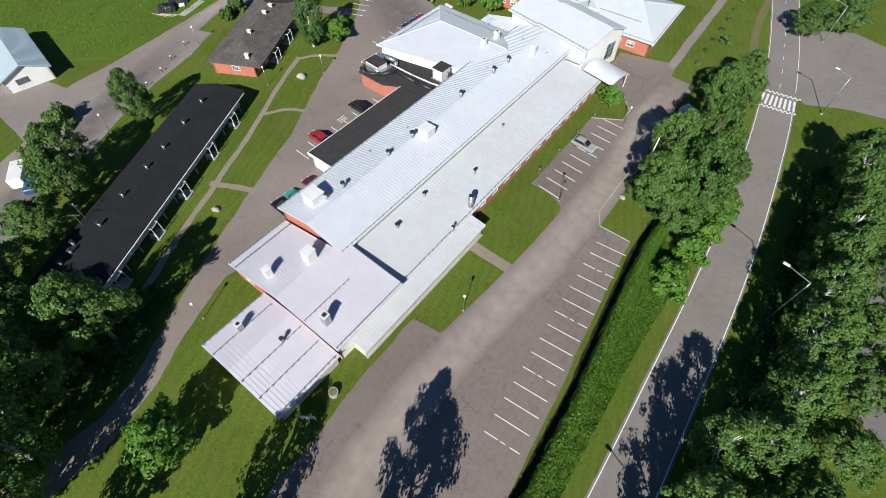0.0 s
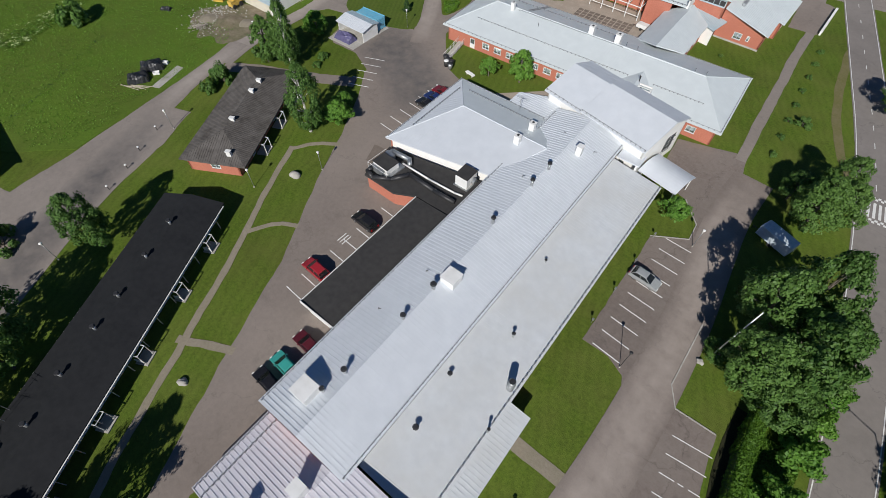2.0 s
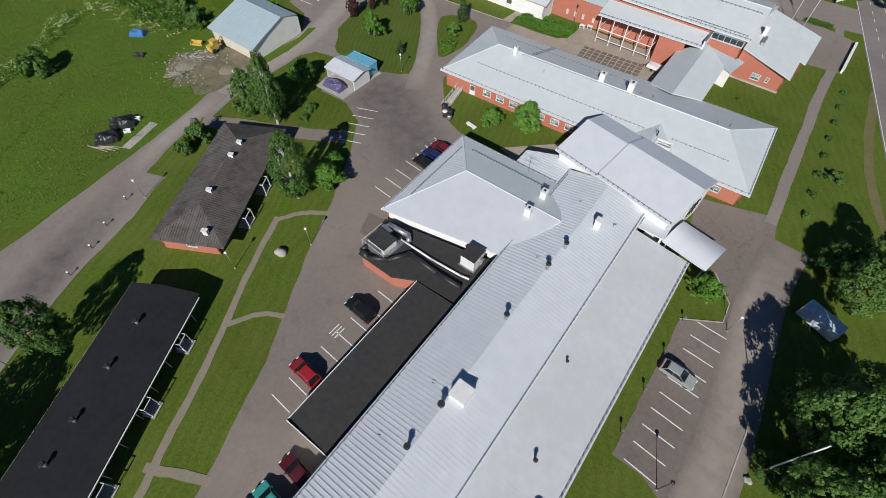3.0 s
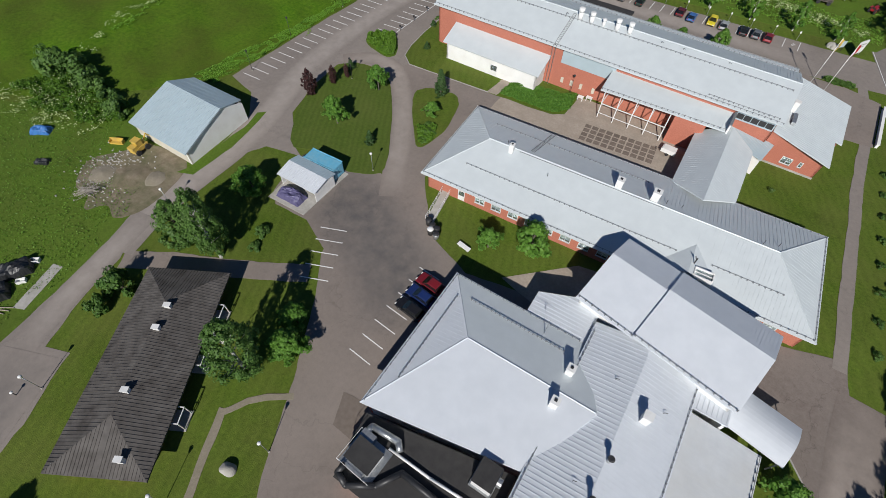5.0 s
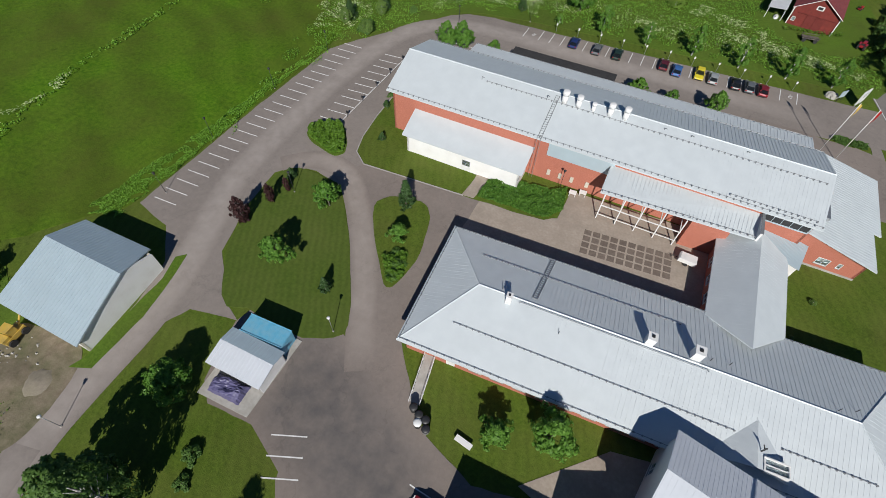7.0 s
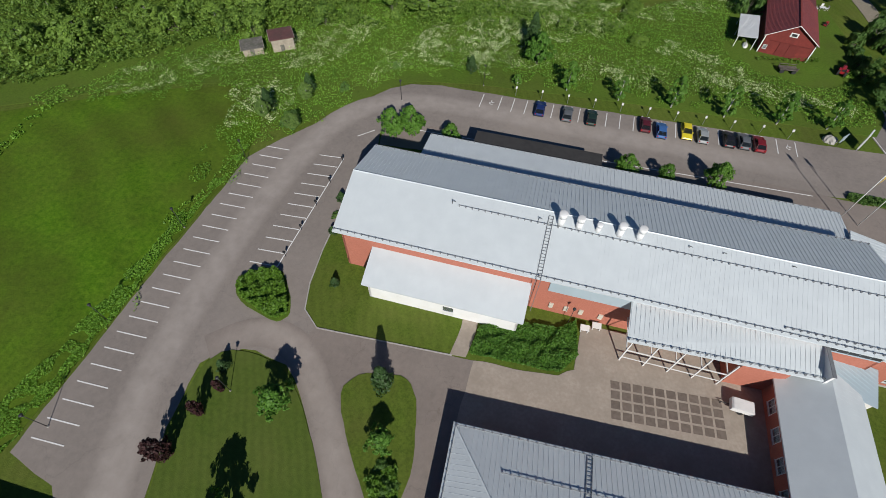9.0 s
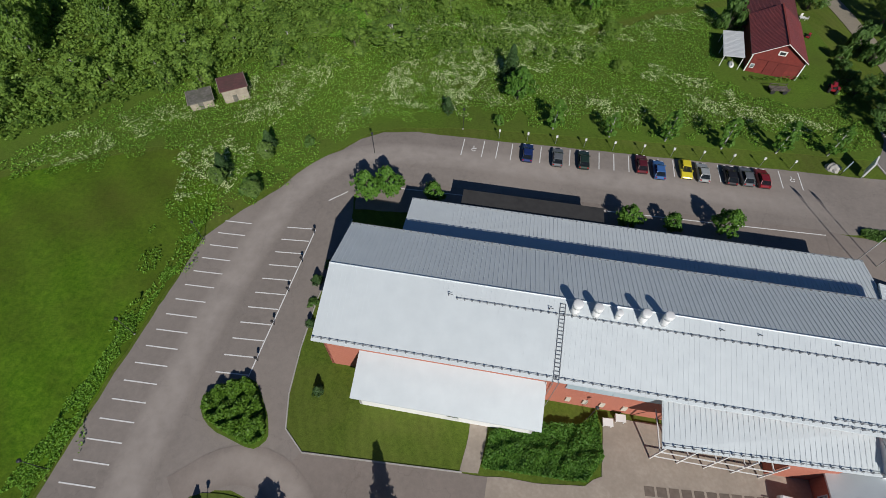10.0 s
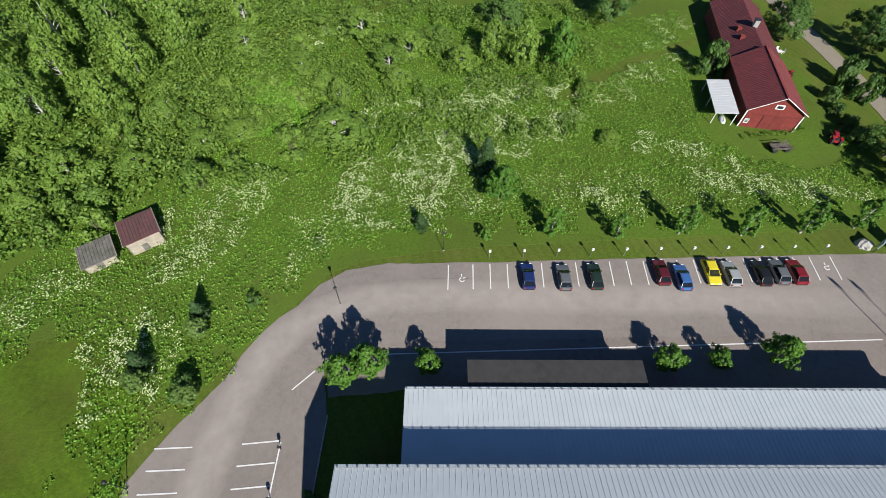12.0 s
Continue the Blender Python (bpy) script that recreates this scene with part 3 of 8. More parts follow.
flat("meadow", rounded([(-141, 166), (-128, 154), (-118, 168), (-111, 176.5), (-96, 180), (-34, 186), (-20, 187), (-20, 215), (-30, 260), (-30, 330), (-250, 330), (-330, 150), (-330, 76), (-190, 140), (-158, 160)], 1), 0.06, M_GROUND,
     "overgrown green meadow with weeds", "meadow")
flat("rough_ground", rounded([(-117, 68), (-113, 55), (-110, 40), (-107, 22), (-150, 0), (-300, -20), (-300, 28), (-210, 50), (-160, 64), (-140, 80), (-133, 76), (-122, 74)], 1), 0.055, M_GROUND,
     "rough green grass with weeds", "meadow")
road_mid = smooth_line([(14, -80), (12.4, -10), (11.4, 18), (10.6, 32), (9.5, 52), (7.6, 70), (3.5, 98), (-1.6, 121), (-7, 140), (-14, 165), (-24, 200), (-40, 250), (-60, 320)])
flat("road", strip(road_mid, 6.6), 0.030, M_ROAD, "grey asphalt road with white edge lines", "road", rag=0.06)
flat("side_road", [(2.5, 108), (7, 104.5), (14, 108.5), (40, 116), (60, 150), (16, 138), (8.5, 140), (-2, 134)], 0.034, M_ROAD, "grey asphalt side road", "road")
flat("front_parking", [(-14, -40), (-18, -14), (-19, 1), (-20.2, 10.7), (-20.6, 20.2), (-16.5, 20.8), (-14.6, 22.4), (-13.9, 26), (-13.8, 37), (-14.2, 46), (-16, 50.4), (-18.5, 51.6), (-22.2, 51.7), (-23, 73.2), (-18.2, 76.5), (-18.4, 80), (-22, 84),
                       (-28, 86), (-29, 97), (-24, 98.8), (-17.7, 101), (-16.6, 95), (-13.3, 84.7), (-12.6, 79), (-10.9, 64), (-10.6, 53.2), (-8.9, 50.8),
                       (-3.9, 51), (-2.3, 38.2), (-0.3, 25.4), (1.2, 14.8), (2.2, 5), (3, -40)], 0.036, M_FRONT, "worn brownish asphalt car park", "car park")
flat("west_drive", [(-42, -60), (-40.8, -20), (-40, -13.3), (-41.3, -9), (-45, -2.2), (-49.4, 5.8), (-55.6, 18.5), (-62.3, 33.8), (-71.2, 49), (-76.2, 58.9), (-81.7, 68.2), (-86, 74), (-87.5, 78), (-98.8, 77.2),
                    (-101.2, 79.2), (-103.4, 87.2), (-102.8, 89.5), (-94.6, 88.6), (-90, 90.5), (-88.6, 93), (-92, 99), (-97.5, 107), (-102, 112.4), (-106, 118), (-104.6, 121), (-86.1, 122.6), (-83, 122.6),
                    (-82.8, 96), (-79.6, 92), (-74, 86.2), (-66.5, 83.6), (-58.6, 85.4), (-50, 86), (-44, 80), (-43, 20), (-45.5, 7.9), (-42, -0.7), (-38.5, -7.6), (-36.6, -13.7), (-33, -60)],
     0.032, M_ASPHALT, "worn brownish asphalt drive and yard", "drive")
flat("upper_parking", [(-131, 96.5), (-131, 118), (-130.2, 147), (-127.4, 152.3), (-117.3, 167.4), (-113.5, 173), (-110, 175.6), (-104, 177), (-95.5, 177.4), (-34, 181.3), (-8, 183), (-9, 172), (-36, 167.6), (-102.6, 164.1), (-108, 162.5),
                       (-110.6, 160), (-109.4, 155), (-109.8, 140), (-109.4, 133), (-108.6, 127), (-107.4, 123), (-104.6, 121), (-102, 117), (-101.9, 112.2), (-106, 115), (-110.7, 115.6), (-114.6, 115), (-116.6, 112), (-115.7, 104),
                       (-112.9, 95.3), (-107, 89.2), (-103.3, 87.4), (-110.0, 85.9), (-111.6, 82.5), (-113.2, 75), (-113.4, 64), (-110.8, 58.8), (-109.4, 56.6), (-108, 50.5), (-106.4, 46.4), (-104.9, 42.8), (-101.6, 44.1), (-97.6, 36), (-93.6, 24), (-88.6, 12.5),
                       (-80, 0), (-70, -16), (-58, -40), (-76, -40), (-96, 2), (-112, 2), (-120, 10), (-106, 14), (-107, 24), (-111, 44), (-114, 58), (-117.4, 68), (-115.6, 78), (-119, 90), (-124, 95)],
     0.028, M_LOT, "worn grey asphalt lane and car park", "car park")
flat("service_strip", [(-109.6, 157), (-100, 158.4), (-36, 160.2), (-36, 168.2), (-102.6, 164.6), (-110.4, 161)], 0.038, M_ASPHALT, "brownish asphalt strip behind the gym", "yard")
flat("garden_lane", strip([(-109, 56.6), (-103, 60.5), (-95, 64.6), (-85, 70.5)], 3.0), 0.040, M_ASPHALT, "narrow asphalt lane beside the lawn", "lane")
flat("entrance_path", strip(smooth_line([(-18.4, 99), (-18.8, 106), (-19.4, 115), (-20, 126), (-21, 141), (-21, 154), (-24, 172)]), 1.9), 0.042, M_LOT, "pale asphalt footpath through the grass", "footpath")
for pts, w in (([(-49, -6), (-54, 2), (-62, 17.5), (-70.5, 33.6), (-76, 42.5), (-80, 50.5)], 1.0), ([(-63.0, 17.2), (-55.8, 20.9)], 1.1), ([(-70.4, 33.9), (-68.4, 38), (-65.5, 39.6)], .8),
               ([(-79.6, 50.2), (-77.6, 53.6), (-74, 56.4)], .8), ([(-22, 35.1), (-13.6, 35.1)], 1.8)):
    flat("footpath", strip(smooth_line(pts, 1), w), 0.056 - w * 0.012, M_GRAVEL, "narrow beige gravel footpath", "footpath")
flat("bare_ground", rounded([(-132.5, 66.0), (-129, 70), (-128.4, 74), (-124.5, 75), (-120, 76), (-117, 74.8), (-115.0, 70), (-114.4, 64), (-116.6, 60.2), (-120.2, 62), (-122, 58.6), (-124.6, 61.5), (-128, 60.6)]), 0.058, M_SAND, "bare sandy ground with gravel heaps", "ground")
flat("courtyard", [(-83.2, 113), (-83.2, 122.6), (-72.5, 123.8), (-70.4, 125.4), (-70.6, 132), (-46, 133.5), (-46, 116), (-60, 113)], 0.046, M_PAVE, "beige paved courtyard", "courtyard")
flat("east_yard", rounded([(33, 42), (27.2, 46), (25.8, 54), (25.4, 62), (26.4, 76), (32, 86), (60, 92), (90, 60), (80, 36)]), 0.036, M_NEWASPHALT, "light asphalt yard behind the roadside trees", "yard")
# four-sided area of darker brown on the yard asphalt
flat("asphalt_patch", [(-69.4, 60.3), (-65.8, 60.8), (-63.7, 56.3), (-67.8, 56.5)], 0.052, M_PATCH, "patch of darker brown asphalt", "asphalt patch", rag=0.1)
flat("plaza", [(-25.8, 149.6), (-19.7, 150.3), (-19.8, 166), (-27, 168)], 0.048, M_ASPHALT, "brownish asphalt forecourt beside the end block", "forecourt")
worn_lane([(-111.1, 57.1), (-113.3, 64.6), (-113.8, 72.6), (-114.0, 82.5), (-115.9, 91.4), (-118.8, 99.5), (-121.4, 107.0), (-122.1, 113.5), (-122.7, 120.8), (-123.0, 133.4), (-122.2, 146.6), (-120.1, 160.4), (-113.3, 169.1), (-100.4, 172.0), (-78.5, 172.0), (-48.4, 172.9), (-32.0, 172.4)], 5.6, 0.046, M_LOT_LANE, "pale wheel-worn track of the asphalt lane")
worn_lane([(-15, 96), (-15.4, 86), (-14.4, 76), (-12.8, 64), (-12.2, 52), (-12.0, 40), (-12.6, 28), (-13.6, 16), (-12.6, 2), (-9, -14), (-6, -30)], 6.4, 0.0465, M_FRONT_LANE, "pale wheel-worn track through the front car park")
worn_lane([(-84.6, 89.2), (-88.2, 94.9), (-92.6, 102.9), (-100.2, 112.9), (-106.2, 118.5), (-112.4, 118.4), (-116.7, 114.0)], 4.2, 0.047, M_DRIVE_LANE, "pale wheel-worn track of the yard drive")
worn_lane([(-97, 86), (-91.5, 85.4), (-86, 83.0), (-80, 80.4), (-75, 77.6), (-71, 74.5), (-68, 70)], 15.0, 0.0455, M_YARD, "greyer asphalt over the middle of the yard")
worn_lane([(-113.4, 64), (-112.0, 58), (-110.6, 52), (-108.9, 46.5), (-107, 41)], 3.8, 0.0464, M_LOT_LANE, "wheel-worn track of the narrow lane")
worn_lane([(-105.4, 41.5), (-100.6, 30), (-95, 17), (-88, 5), (-80, -10), (-72, -26)], 8.6, 0.0462, M_GREYLANE, "greyer asphalt of the lane")
flat("forecourt", [(-37, 159.5), (-25.5, 158), (-25.5, 167.6), (-36.4, 168)], 0.047, M_ASPHALT, "worn asphalt forecourt by the flagpoles", "forecourt")
flat("verge", [(-117.3, 72.5), (-116.6, 74.4), (-117.1, 87.6), (-118.2, 91.2), (-117.0, 92.4), (-116.0, 89.0), (-114.6, 82.0), (-114.7, 73.8)], 0.07, M_GROUND, "rough grass verge beside the storage shed", "verge")
flat("terrace", [(-61.8, 86.0), (-53.5, 94.4), (-49.0, 95.4), (-46.5, 89.0), (-51.0, 84.0), (-58.5, 85.2)], 0.052, M_PAVE, "beige paved terrace between two wings", "terrace", rag=0)

# ---- the long building ----
LONG = pose(-34, 50, 0, 0, 0, 1.6)
long_b = base("school_building", LONG, "long low school building of red brick under white sheet roofs", "building")
ZE, ZR = 5.0, 6.5
# high roof
slope(long_b, [(-12.7, -30.7, ZE), (-6.0, -30.7, ZR), (-6.0, 34.5, ZR), (-12.7, 34.5, ZE)], M_ROOF)
slope(long_b, [(-6.0, -30.7, ZR), (0.6, -30.7, ZE), (0.6, 33, ZE), (-6.0, 34.5, ZR)], M_ROOF, tall=0.035)
wall(long_b, (-12.2, 33), (-12.2, -30.3), 4.85, M_BRICK, [(5 + 4.2 * i, 1.6, 1.8, 3.0) for i in range(14)])
wall(long_b, (-12.2, -30.3), (0.2, -30.3), 4.8, M_BRICK)
gable(long_b, (-12.2, -30.3), (0.2, -30.3), [(0, 4.8), (12.4, 4.8), (6.2, 6.2)], M_BRICK)
wall(long_b, (0.2, -30.3), (0.2, 32.5), 4.8, M_WALL_WHITE)
guard(long_b, (0.35, -30.4, 5.0), (0.35, 32.6, 5.0), 70)
guard(long_b, (-12.4, -30.4, 5.02), (-12.4, 33, 5.02), 70)
# lower roof on the east side
slope(long_b, [(0.5, -28.5, 4.2), (9.25, -28.5, 3.05), (9.1, 30.2, 3.05), (0.5, 30.2, 4.2)], M_ROOF_OLD, tall=0.022)
wall(long_b, (8.6, -28), (8.6, 29.8), 2.85, M_BRICK, [(2.5 + 3.4 * i, 1.0, 1.7, 2.4) for i in range(17)])
wall(long_b, (8.6, 29.8), (0.5, 29.8), 2.85, M_WALL_WHITE)
gable(long_b, (8.6, 29.8), (0.5, 29.8), [(0, 2.85), (8.1, 2.85), (8.1, 3.95)], M_WALL_WHITE)
guard(long_b, (8.95, -28.3, 3.12), (8.85, 30.0, 3.12), 60)
# south block and the end block
slope(long_b, [(-11.9, -40.8, 2.9), (-1.2, -40.8, 5.1), (-1.2, -30.7, 5.1), (-11.9, -30.7, 2.9)], M_ROOF_PINK)
slope(long_b, [(-1.2, -40.8, 5.1), (9.8, -40.8, 4.2), (9.8, -28.8, 4.2), (-1.2, -28.8, 5.1)], M_ROOF_PINK)
wall(long_b, (-11.4, -30.5), (-11.4, -40.4), 2.75, M_BRICK, [(3, 1.0, 1.7, 2.5), (7, 1.0, 1.7, 2.5)])
wall(long_b, (-11.4, -40.4), (9.3, -40.4), 2.75, M_BRICK, [(3, 1.0, 1.7, 2.4)])
gable(long_b, (-11.4, -40.4), (9.3, -40.4), [(0, 2.75), (20.7, 2.75), (20.7, 3.95), (10.2, 4.8)], M_BRICK)
wall(long_b, (9.3, -40.4), (9.3, -29), 4.0, M_WALL_WHITE, [(3, 0.9, 1.8, 2.3), (8, 0.9, 1.8, 2.3)])
gable(long_b, (9.3, -29.1), (-1, -29.1), [(0, 2.8), (10.3, 2.8), (10.3, 4.8), (0, 3.95)], M_WALL_WHITE)
guard(long_b, (9.5, -40.6, 4.25), (9.5, -28.9, 4.25), 16)
guard(long_b, (-11.6, -40.6, 2.98), (-11.6, -31, 2.98), 14)
guard(long_b, (-10.2, -40.6, 3.27), (-10.2, -31, 3.27), 14)
guard(long_b, (4.0, -40.6, 4.68), (4.0, -33, 4.68), 9)
slope(long_b, [(-4.4, -50.4, 2.9), (1.2, -50.4, 3.6), (1.2, -40.7, 3.6), (-4.4, -40.7, 2.9)], M_ROOF_PINK)
slope(long_b, [(1.2, -50.4, 3.6), (9.8, -50.4, 2.7), (9.8, -40.7, 2.7), (1.2, -40.7, 3.6)], M_ROOF_PINK)
for u, z in ((-4.2, 2.95), (-2.0, 3.2), (3.5, 3.4), (6.5, 3.08), (9.5, 2.78)):
    guard(long_b, (u, -50.2, z), (u, -41.4, z), 9)
wall(long_b, (-4.0, -41), (-4.0, -50), 2.8, M_WALL_CREAM, [(4, 1.0, 1.6, 2.3)])
wall(long_b, (-4.0, -50), (9.3, -50), 2.6, M_WALL_CREAM, [(3, 0.9, 1.8, 2.2), (8, 0.9, 1.8, 2.2)])
wall(long_b, (9.3, -50), (9.3, -41), 2.6, M_WALL_CREAM, [(3, 0.9, 1.8, 2.2)])
slope(long_b, [(0.7, 30.6, 4.5), (4.6, 30.6, 4.5), (4.6, 33.4, 4.5), (0.7, 34.2, 4.5)], M_ROOF, .55, .2)
wall(long_b, (4.3, 30.4), (4.3, 33.2), 4.3, M_WALL_WHITE)
# low outshot along the east side
slope(long_b, [(9.0, -38.4, 2.86), (11.95, -38.4, 2.5), (11.95, -12.6, 2.5), (9.0, -12.6, 2.86)], M_ROOF_OLD, 0.55, 0.16, "porch_roof")
wall(long_b, (11.4, -38.2), (11.4, -12.9), 2.42, M_WALL_CREAM, [(2.2 + 3.3 * i, 0.9, 1.6, 1.2) for i in range(7)])
wall(long_b, (11.1, -12.9), (9.0, -12.9), 2.42, M_WALL_CREAM)
wall(long_b, (9.4, -38.2), (11.1, -38.2), 2.42, M_WALL_CREAM)
part("plinth", Geo().box(11.4, 11.75, -38.3, -12.8, 0, .25), M_CONCRETE, long_b, "pale concrete plinth")
# dark flat garage
slope(long_b, [(-19.6, -18.9, 3.15), (-12.8, -18.9, 3.35), (-12.8, 4.4, 3.35), (-19.6, 4.4, 3.15)], M_FELT_GREY, 0, 0.3, "garage_roof", "dark grey felt garage roof")
wall(long_b, (-19.2, 4.0), (-19.2, -18.5), 2.9, M_WALL_WHITE, [(2.5 + 3.6 * i, 0.0, 2.7, 2.3, "door") for i in range(6)])
wall(long_b, (-19.2, -18.5), (-12.5, -18.5), 2.9, M_WALL_WHITE)
slope(long_b, [(-29.2, 3.0, 3.0), (-23.0, 2.9, 3.0), (-19.7, 4.6, 3.05), (-12.8, 4.6, 3.05), (-12.8, 13.6, 3.05), (-30.4, 10.2, 3.0)], M_FELT_GREY, 0, 0.3, "yard_roof", "dark grey felt roof over the kitchen yard")
wall(long_b, (-30.1, 10.0), (-28.9, 3.3), 2.7, M_BRICK, [(4.4, 0.05, 1.6, 2.2, "door")])
wall(long_b, (-28.9, 3.3), (-23.1, 3.2), 2.7, M_BRICK)
wall(long_b, (-23.1, 3.2), (-19.7, 4.8), 2.7, M_BRICK)

# ---- hip-roofed kitchen block ----
kit = base("kitchen_block", LONG, "white-roofed brick kitchen block with a hipped roof", "building")
e, r = 4.3, 6.2
gw, gs, gn, ge = -31.4, 10.5, 31.5, -12.4
pk, rv = -24.9, 23.2
slope(kit, [(gw, gs, e), (pk, rv, r), (gw, gn, e)], M_ROOF, tall=0.024)
slope(kit, [(gw, gs, e), (ge, gs + 3.4, e + .525), (-8.4, rv, r), (pk, rv, r)], M_ROOF, tall=0.012)
slope(kit, [(gw, gn, e), (pk, rv, r), (-8.4, rv, r), (-12.9, gn, e)], M_ROOF_COOL, tall=0.014)
guard(kit, (gw + 2.2, gs + 4.6, e + .72), (gw + 2.2, gn - 3.6, e + .72), 18)
guard(kit, (gw + 4, gn - 3, e + .7), (-14.5, gn - 3, e + .7), 22)
wall(kit, (gw + .6, gn - .6), (gw + .6, gs + .6), 4.2, M_BRICK, [(4 + 4 * i, 1.0, 1.6, 2.4) for i in range(4)])
wall(kit, (gw + .6, gs + .6), (ge, gs + 3.9), 4.2, M_WALL_WHITE)
wall(kit, (ge, gn - 5.1), (gw + .6, gn - .6), 4.2, M_BRICK, [(4, 1.0, 1.6, 2.4), (12, 1.0, 1.6, 2.4)])
guard(kit, (gw + .3, gs + .5, e + .1), (gw + .3, gn - .5, e + .1), 20, .14)
guard(kit, (gw + .5, gn - .3, e + .1), (-13.4, gn - .3, e + .1), 18, .14)
for a, b in (((gw, gs, e), (pk, rv, r)), ((gw, gn, e), (pk, rv, r)), ((pk, rv, r), (-8.6, rv, r))):
    part("ridge_cap", Geo().tube((a[0], a[1], a[2] + .02), (b[0], b[1], b[2] + .02), .07, n=6), M_ROOF, kit)
# low link roof
link = base("link_block", LONG, "low flat-roofed link between two school wings", "building")
slope(link, [(-20.8, 35, 4.2), (-20.8, 22, 4.2), (-12.7, 22, 4.35), (-12.7, 38, 4.35), (-15.5, 37.2, 4.3)], M_ROOF)
wall(link, (-15.5, 36.9), (-20.5, 34.7), 4.0, M_BRICK)
wall(link, (-20.4, 34.7), (-20.4, 24), 4.0, M_BRICK)

# ---- tall skewed hall roof over the entrance ----
ENT = pose(-39.7, 89.5, 0, 0, 0, -9.8)
ent = base("entrance_hall", ENT, "tall white entrance hall with a gabled sheet roof", "building")
slope(ent, [(-10.6, -6.4, 6.5), (-2.6, -6.4, 6.5), (-2.6, 1.0, 8.6), (-10.6, 1.0, 8.6)], M_ROOF, tall=0.012)
slope(ent, [(-2.6, -6.4, 6.8), (10.4, -6.4, 6.8), (10.4, 1.0, 8.9), (-2.6, 1.0, 8.9)], M_ROOF, tall=0.012)
slope(ent, [(-10.6, 1.0, 8.6), (-2.6, 1.0, 8.6), (-2.6, 6.2, 6.9), (-10.6, 6.2, 6.9)], M_ROOF, seam=0.42, tall=0.014)
slope(ent, [(-2.6, 1.0, 8.9), (10.4, 1.0, 8.9), (10.4, 6.2, 7.1), (-2.6, 6.2, 7.1)], M_ROOF, seam=0.42, tall=0.014)
guard(ent, (-10.3, -6.2, 6.6), (-2.8, -6.2, 6.6), 8)
guard(ent, (-2.4, -6.2, 6.9), (10.2, -6.2, 6.9), 14)
for a, b, zs in (((-10.2, 5.9), (-10.2, -5.5), (6.72, 8.3, 6.5)), ((10.0, -5.5), (10.0, 5.9), (6.8, 8.6, 6.9))):
    wall(ent, a, b, 6.45, M_WALL_WHITE, [(3, 1, 1.6, 2.6), (7.5, 1, 1.6, 2.6)] if a[0] < 0 else [(8.3, 1.6, 3.0, 5.2)])
    gable(ent, a, b, [(0, 6.45), (11.4, 6.45), (11.4, zs[2]), (5.2 if a[0] < 0 else 6.4, zs[1]), (0, zs[0])], M_WALL_WHITE)
wall(ent, (-10.2, -5.5), (10.0, -5.5), 6.5, M_WALL_WHITE, [(17.2, 0.2, 1.2, 2.3, "door")])
wall(ent, (10.0, 5.9), (-10.2, 5.9), 6.7, M_WALL_WHITE, [(3 + 3 * i, 4.6, 1.6, 5.8) for i in range(6)])
for i in range(1, 4):
    part("mullion", Geo().box(10.0, 10.08, 1.3 + i * .75 - .04, 1.3 + i * .75 + .04, 1.6, 5.2), M_DARK, ent)
    part("transom", Geo().box(10.0, 10.08, 1.3, 4.3, 1.6 + i * .9 - .04, 1.6 + i * .9 + .04), M_DARK, ent)
# vaulted canopy
cg = Geo()
n = 10
prof = [(-2.9 + 5.8 * i / n, 3.0 + 0.75 * math.sin(math.pi * i / n)) for i in range(n + 1)]
v = [(x, y, z) for x in (0.0, 7.0) for y, z in prof] + [(x, y, z - 0.12) for x in (0.0, 7.0) for y, z in prof]
k = n + 1
f = [(i, k + i, k + i + 1, i + 1) for i in range(n)] + [(2 * k + i, 2 * k + i + 1, 3 * k + i + 1, 3 * k + i) for i in range(n)]
f += [(i, i + 1, 2 * k + i + 1, 2 * k + i) for i in range(n)] + [(k + i, 3 * k + i, 3 * k + i + 1, k + i + 1) for i in range(n)]
f += [(0, 2 * k, 3 * k, k), (n, k + n, 3 * k + n, 2 * k + n)]
cano = base("entrance_canopy", pose(-29.9, 84.6, 0, 0, 0, -9.8), "white vaulted canopy on posts over the entrance", "canopy")
part("canopy_roof", Geo().add(v, f), M_ROOF, cano, smooth=False)
for x in (0.6, 6.6):
    for y in (-2.6, 2.6):
        part("post", Geo().tube((x, y, 0), (x, y, 3.1), 0.08), M_WHITE, cano)

# ---- hip-roofed wing ----
WING = pose(-53.3, 105.9, 0, 0, 0, 4.4)
wing = base("classroom_wing", WING, "long red brick classroom wing with a white hipped sheet roof", "building")
hx, hy, e, r, hip = 29.4, 9.95, 3.5, 6.45, 7.2
slope(wing, [(-hx, -hy, e), (hx, -hy, e), (hx - hip, 0, r), (-hx + hip, 0, r)], M_ROOF_COOL, tall=0.02)
slope(wing, [(hx, hy, e), (-hx, hy, e), (-hx + hip, 0, r), (hx - hip, 0, r)], M_ROOF_COOL, tall=0.03)
slope(wing, [(-hx, hy, e), (-hx, -hy, e), (-hx + hip, 0, r)], M_ROOF_COOL, tall=0.014)
slope(wing, [(hx, -hy, e), (hx, hy, e), (hx - hip, 0, r)], M_ROOF_COOL, tall=0.02)
ins = 0.9
X, Y = hx - ins, hy - ins
wall(wing, (-X, -Y), (X, -Y), 3.35, M_BRICK, [(6.2, 0.1, 1.2, 2.2, "door")] + [(9.5 + 2.9 * i, 1.0, 1.7, 2.3) for i in range(16)])
wall(wing, (X, -Y), (X, Y), 3.35, M_BRICK, [(3 + 3.2 * i, 1.0, 1.7, 2.3) for i in range(5)])
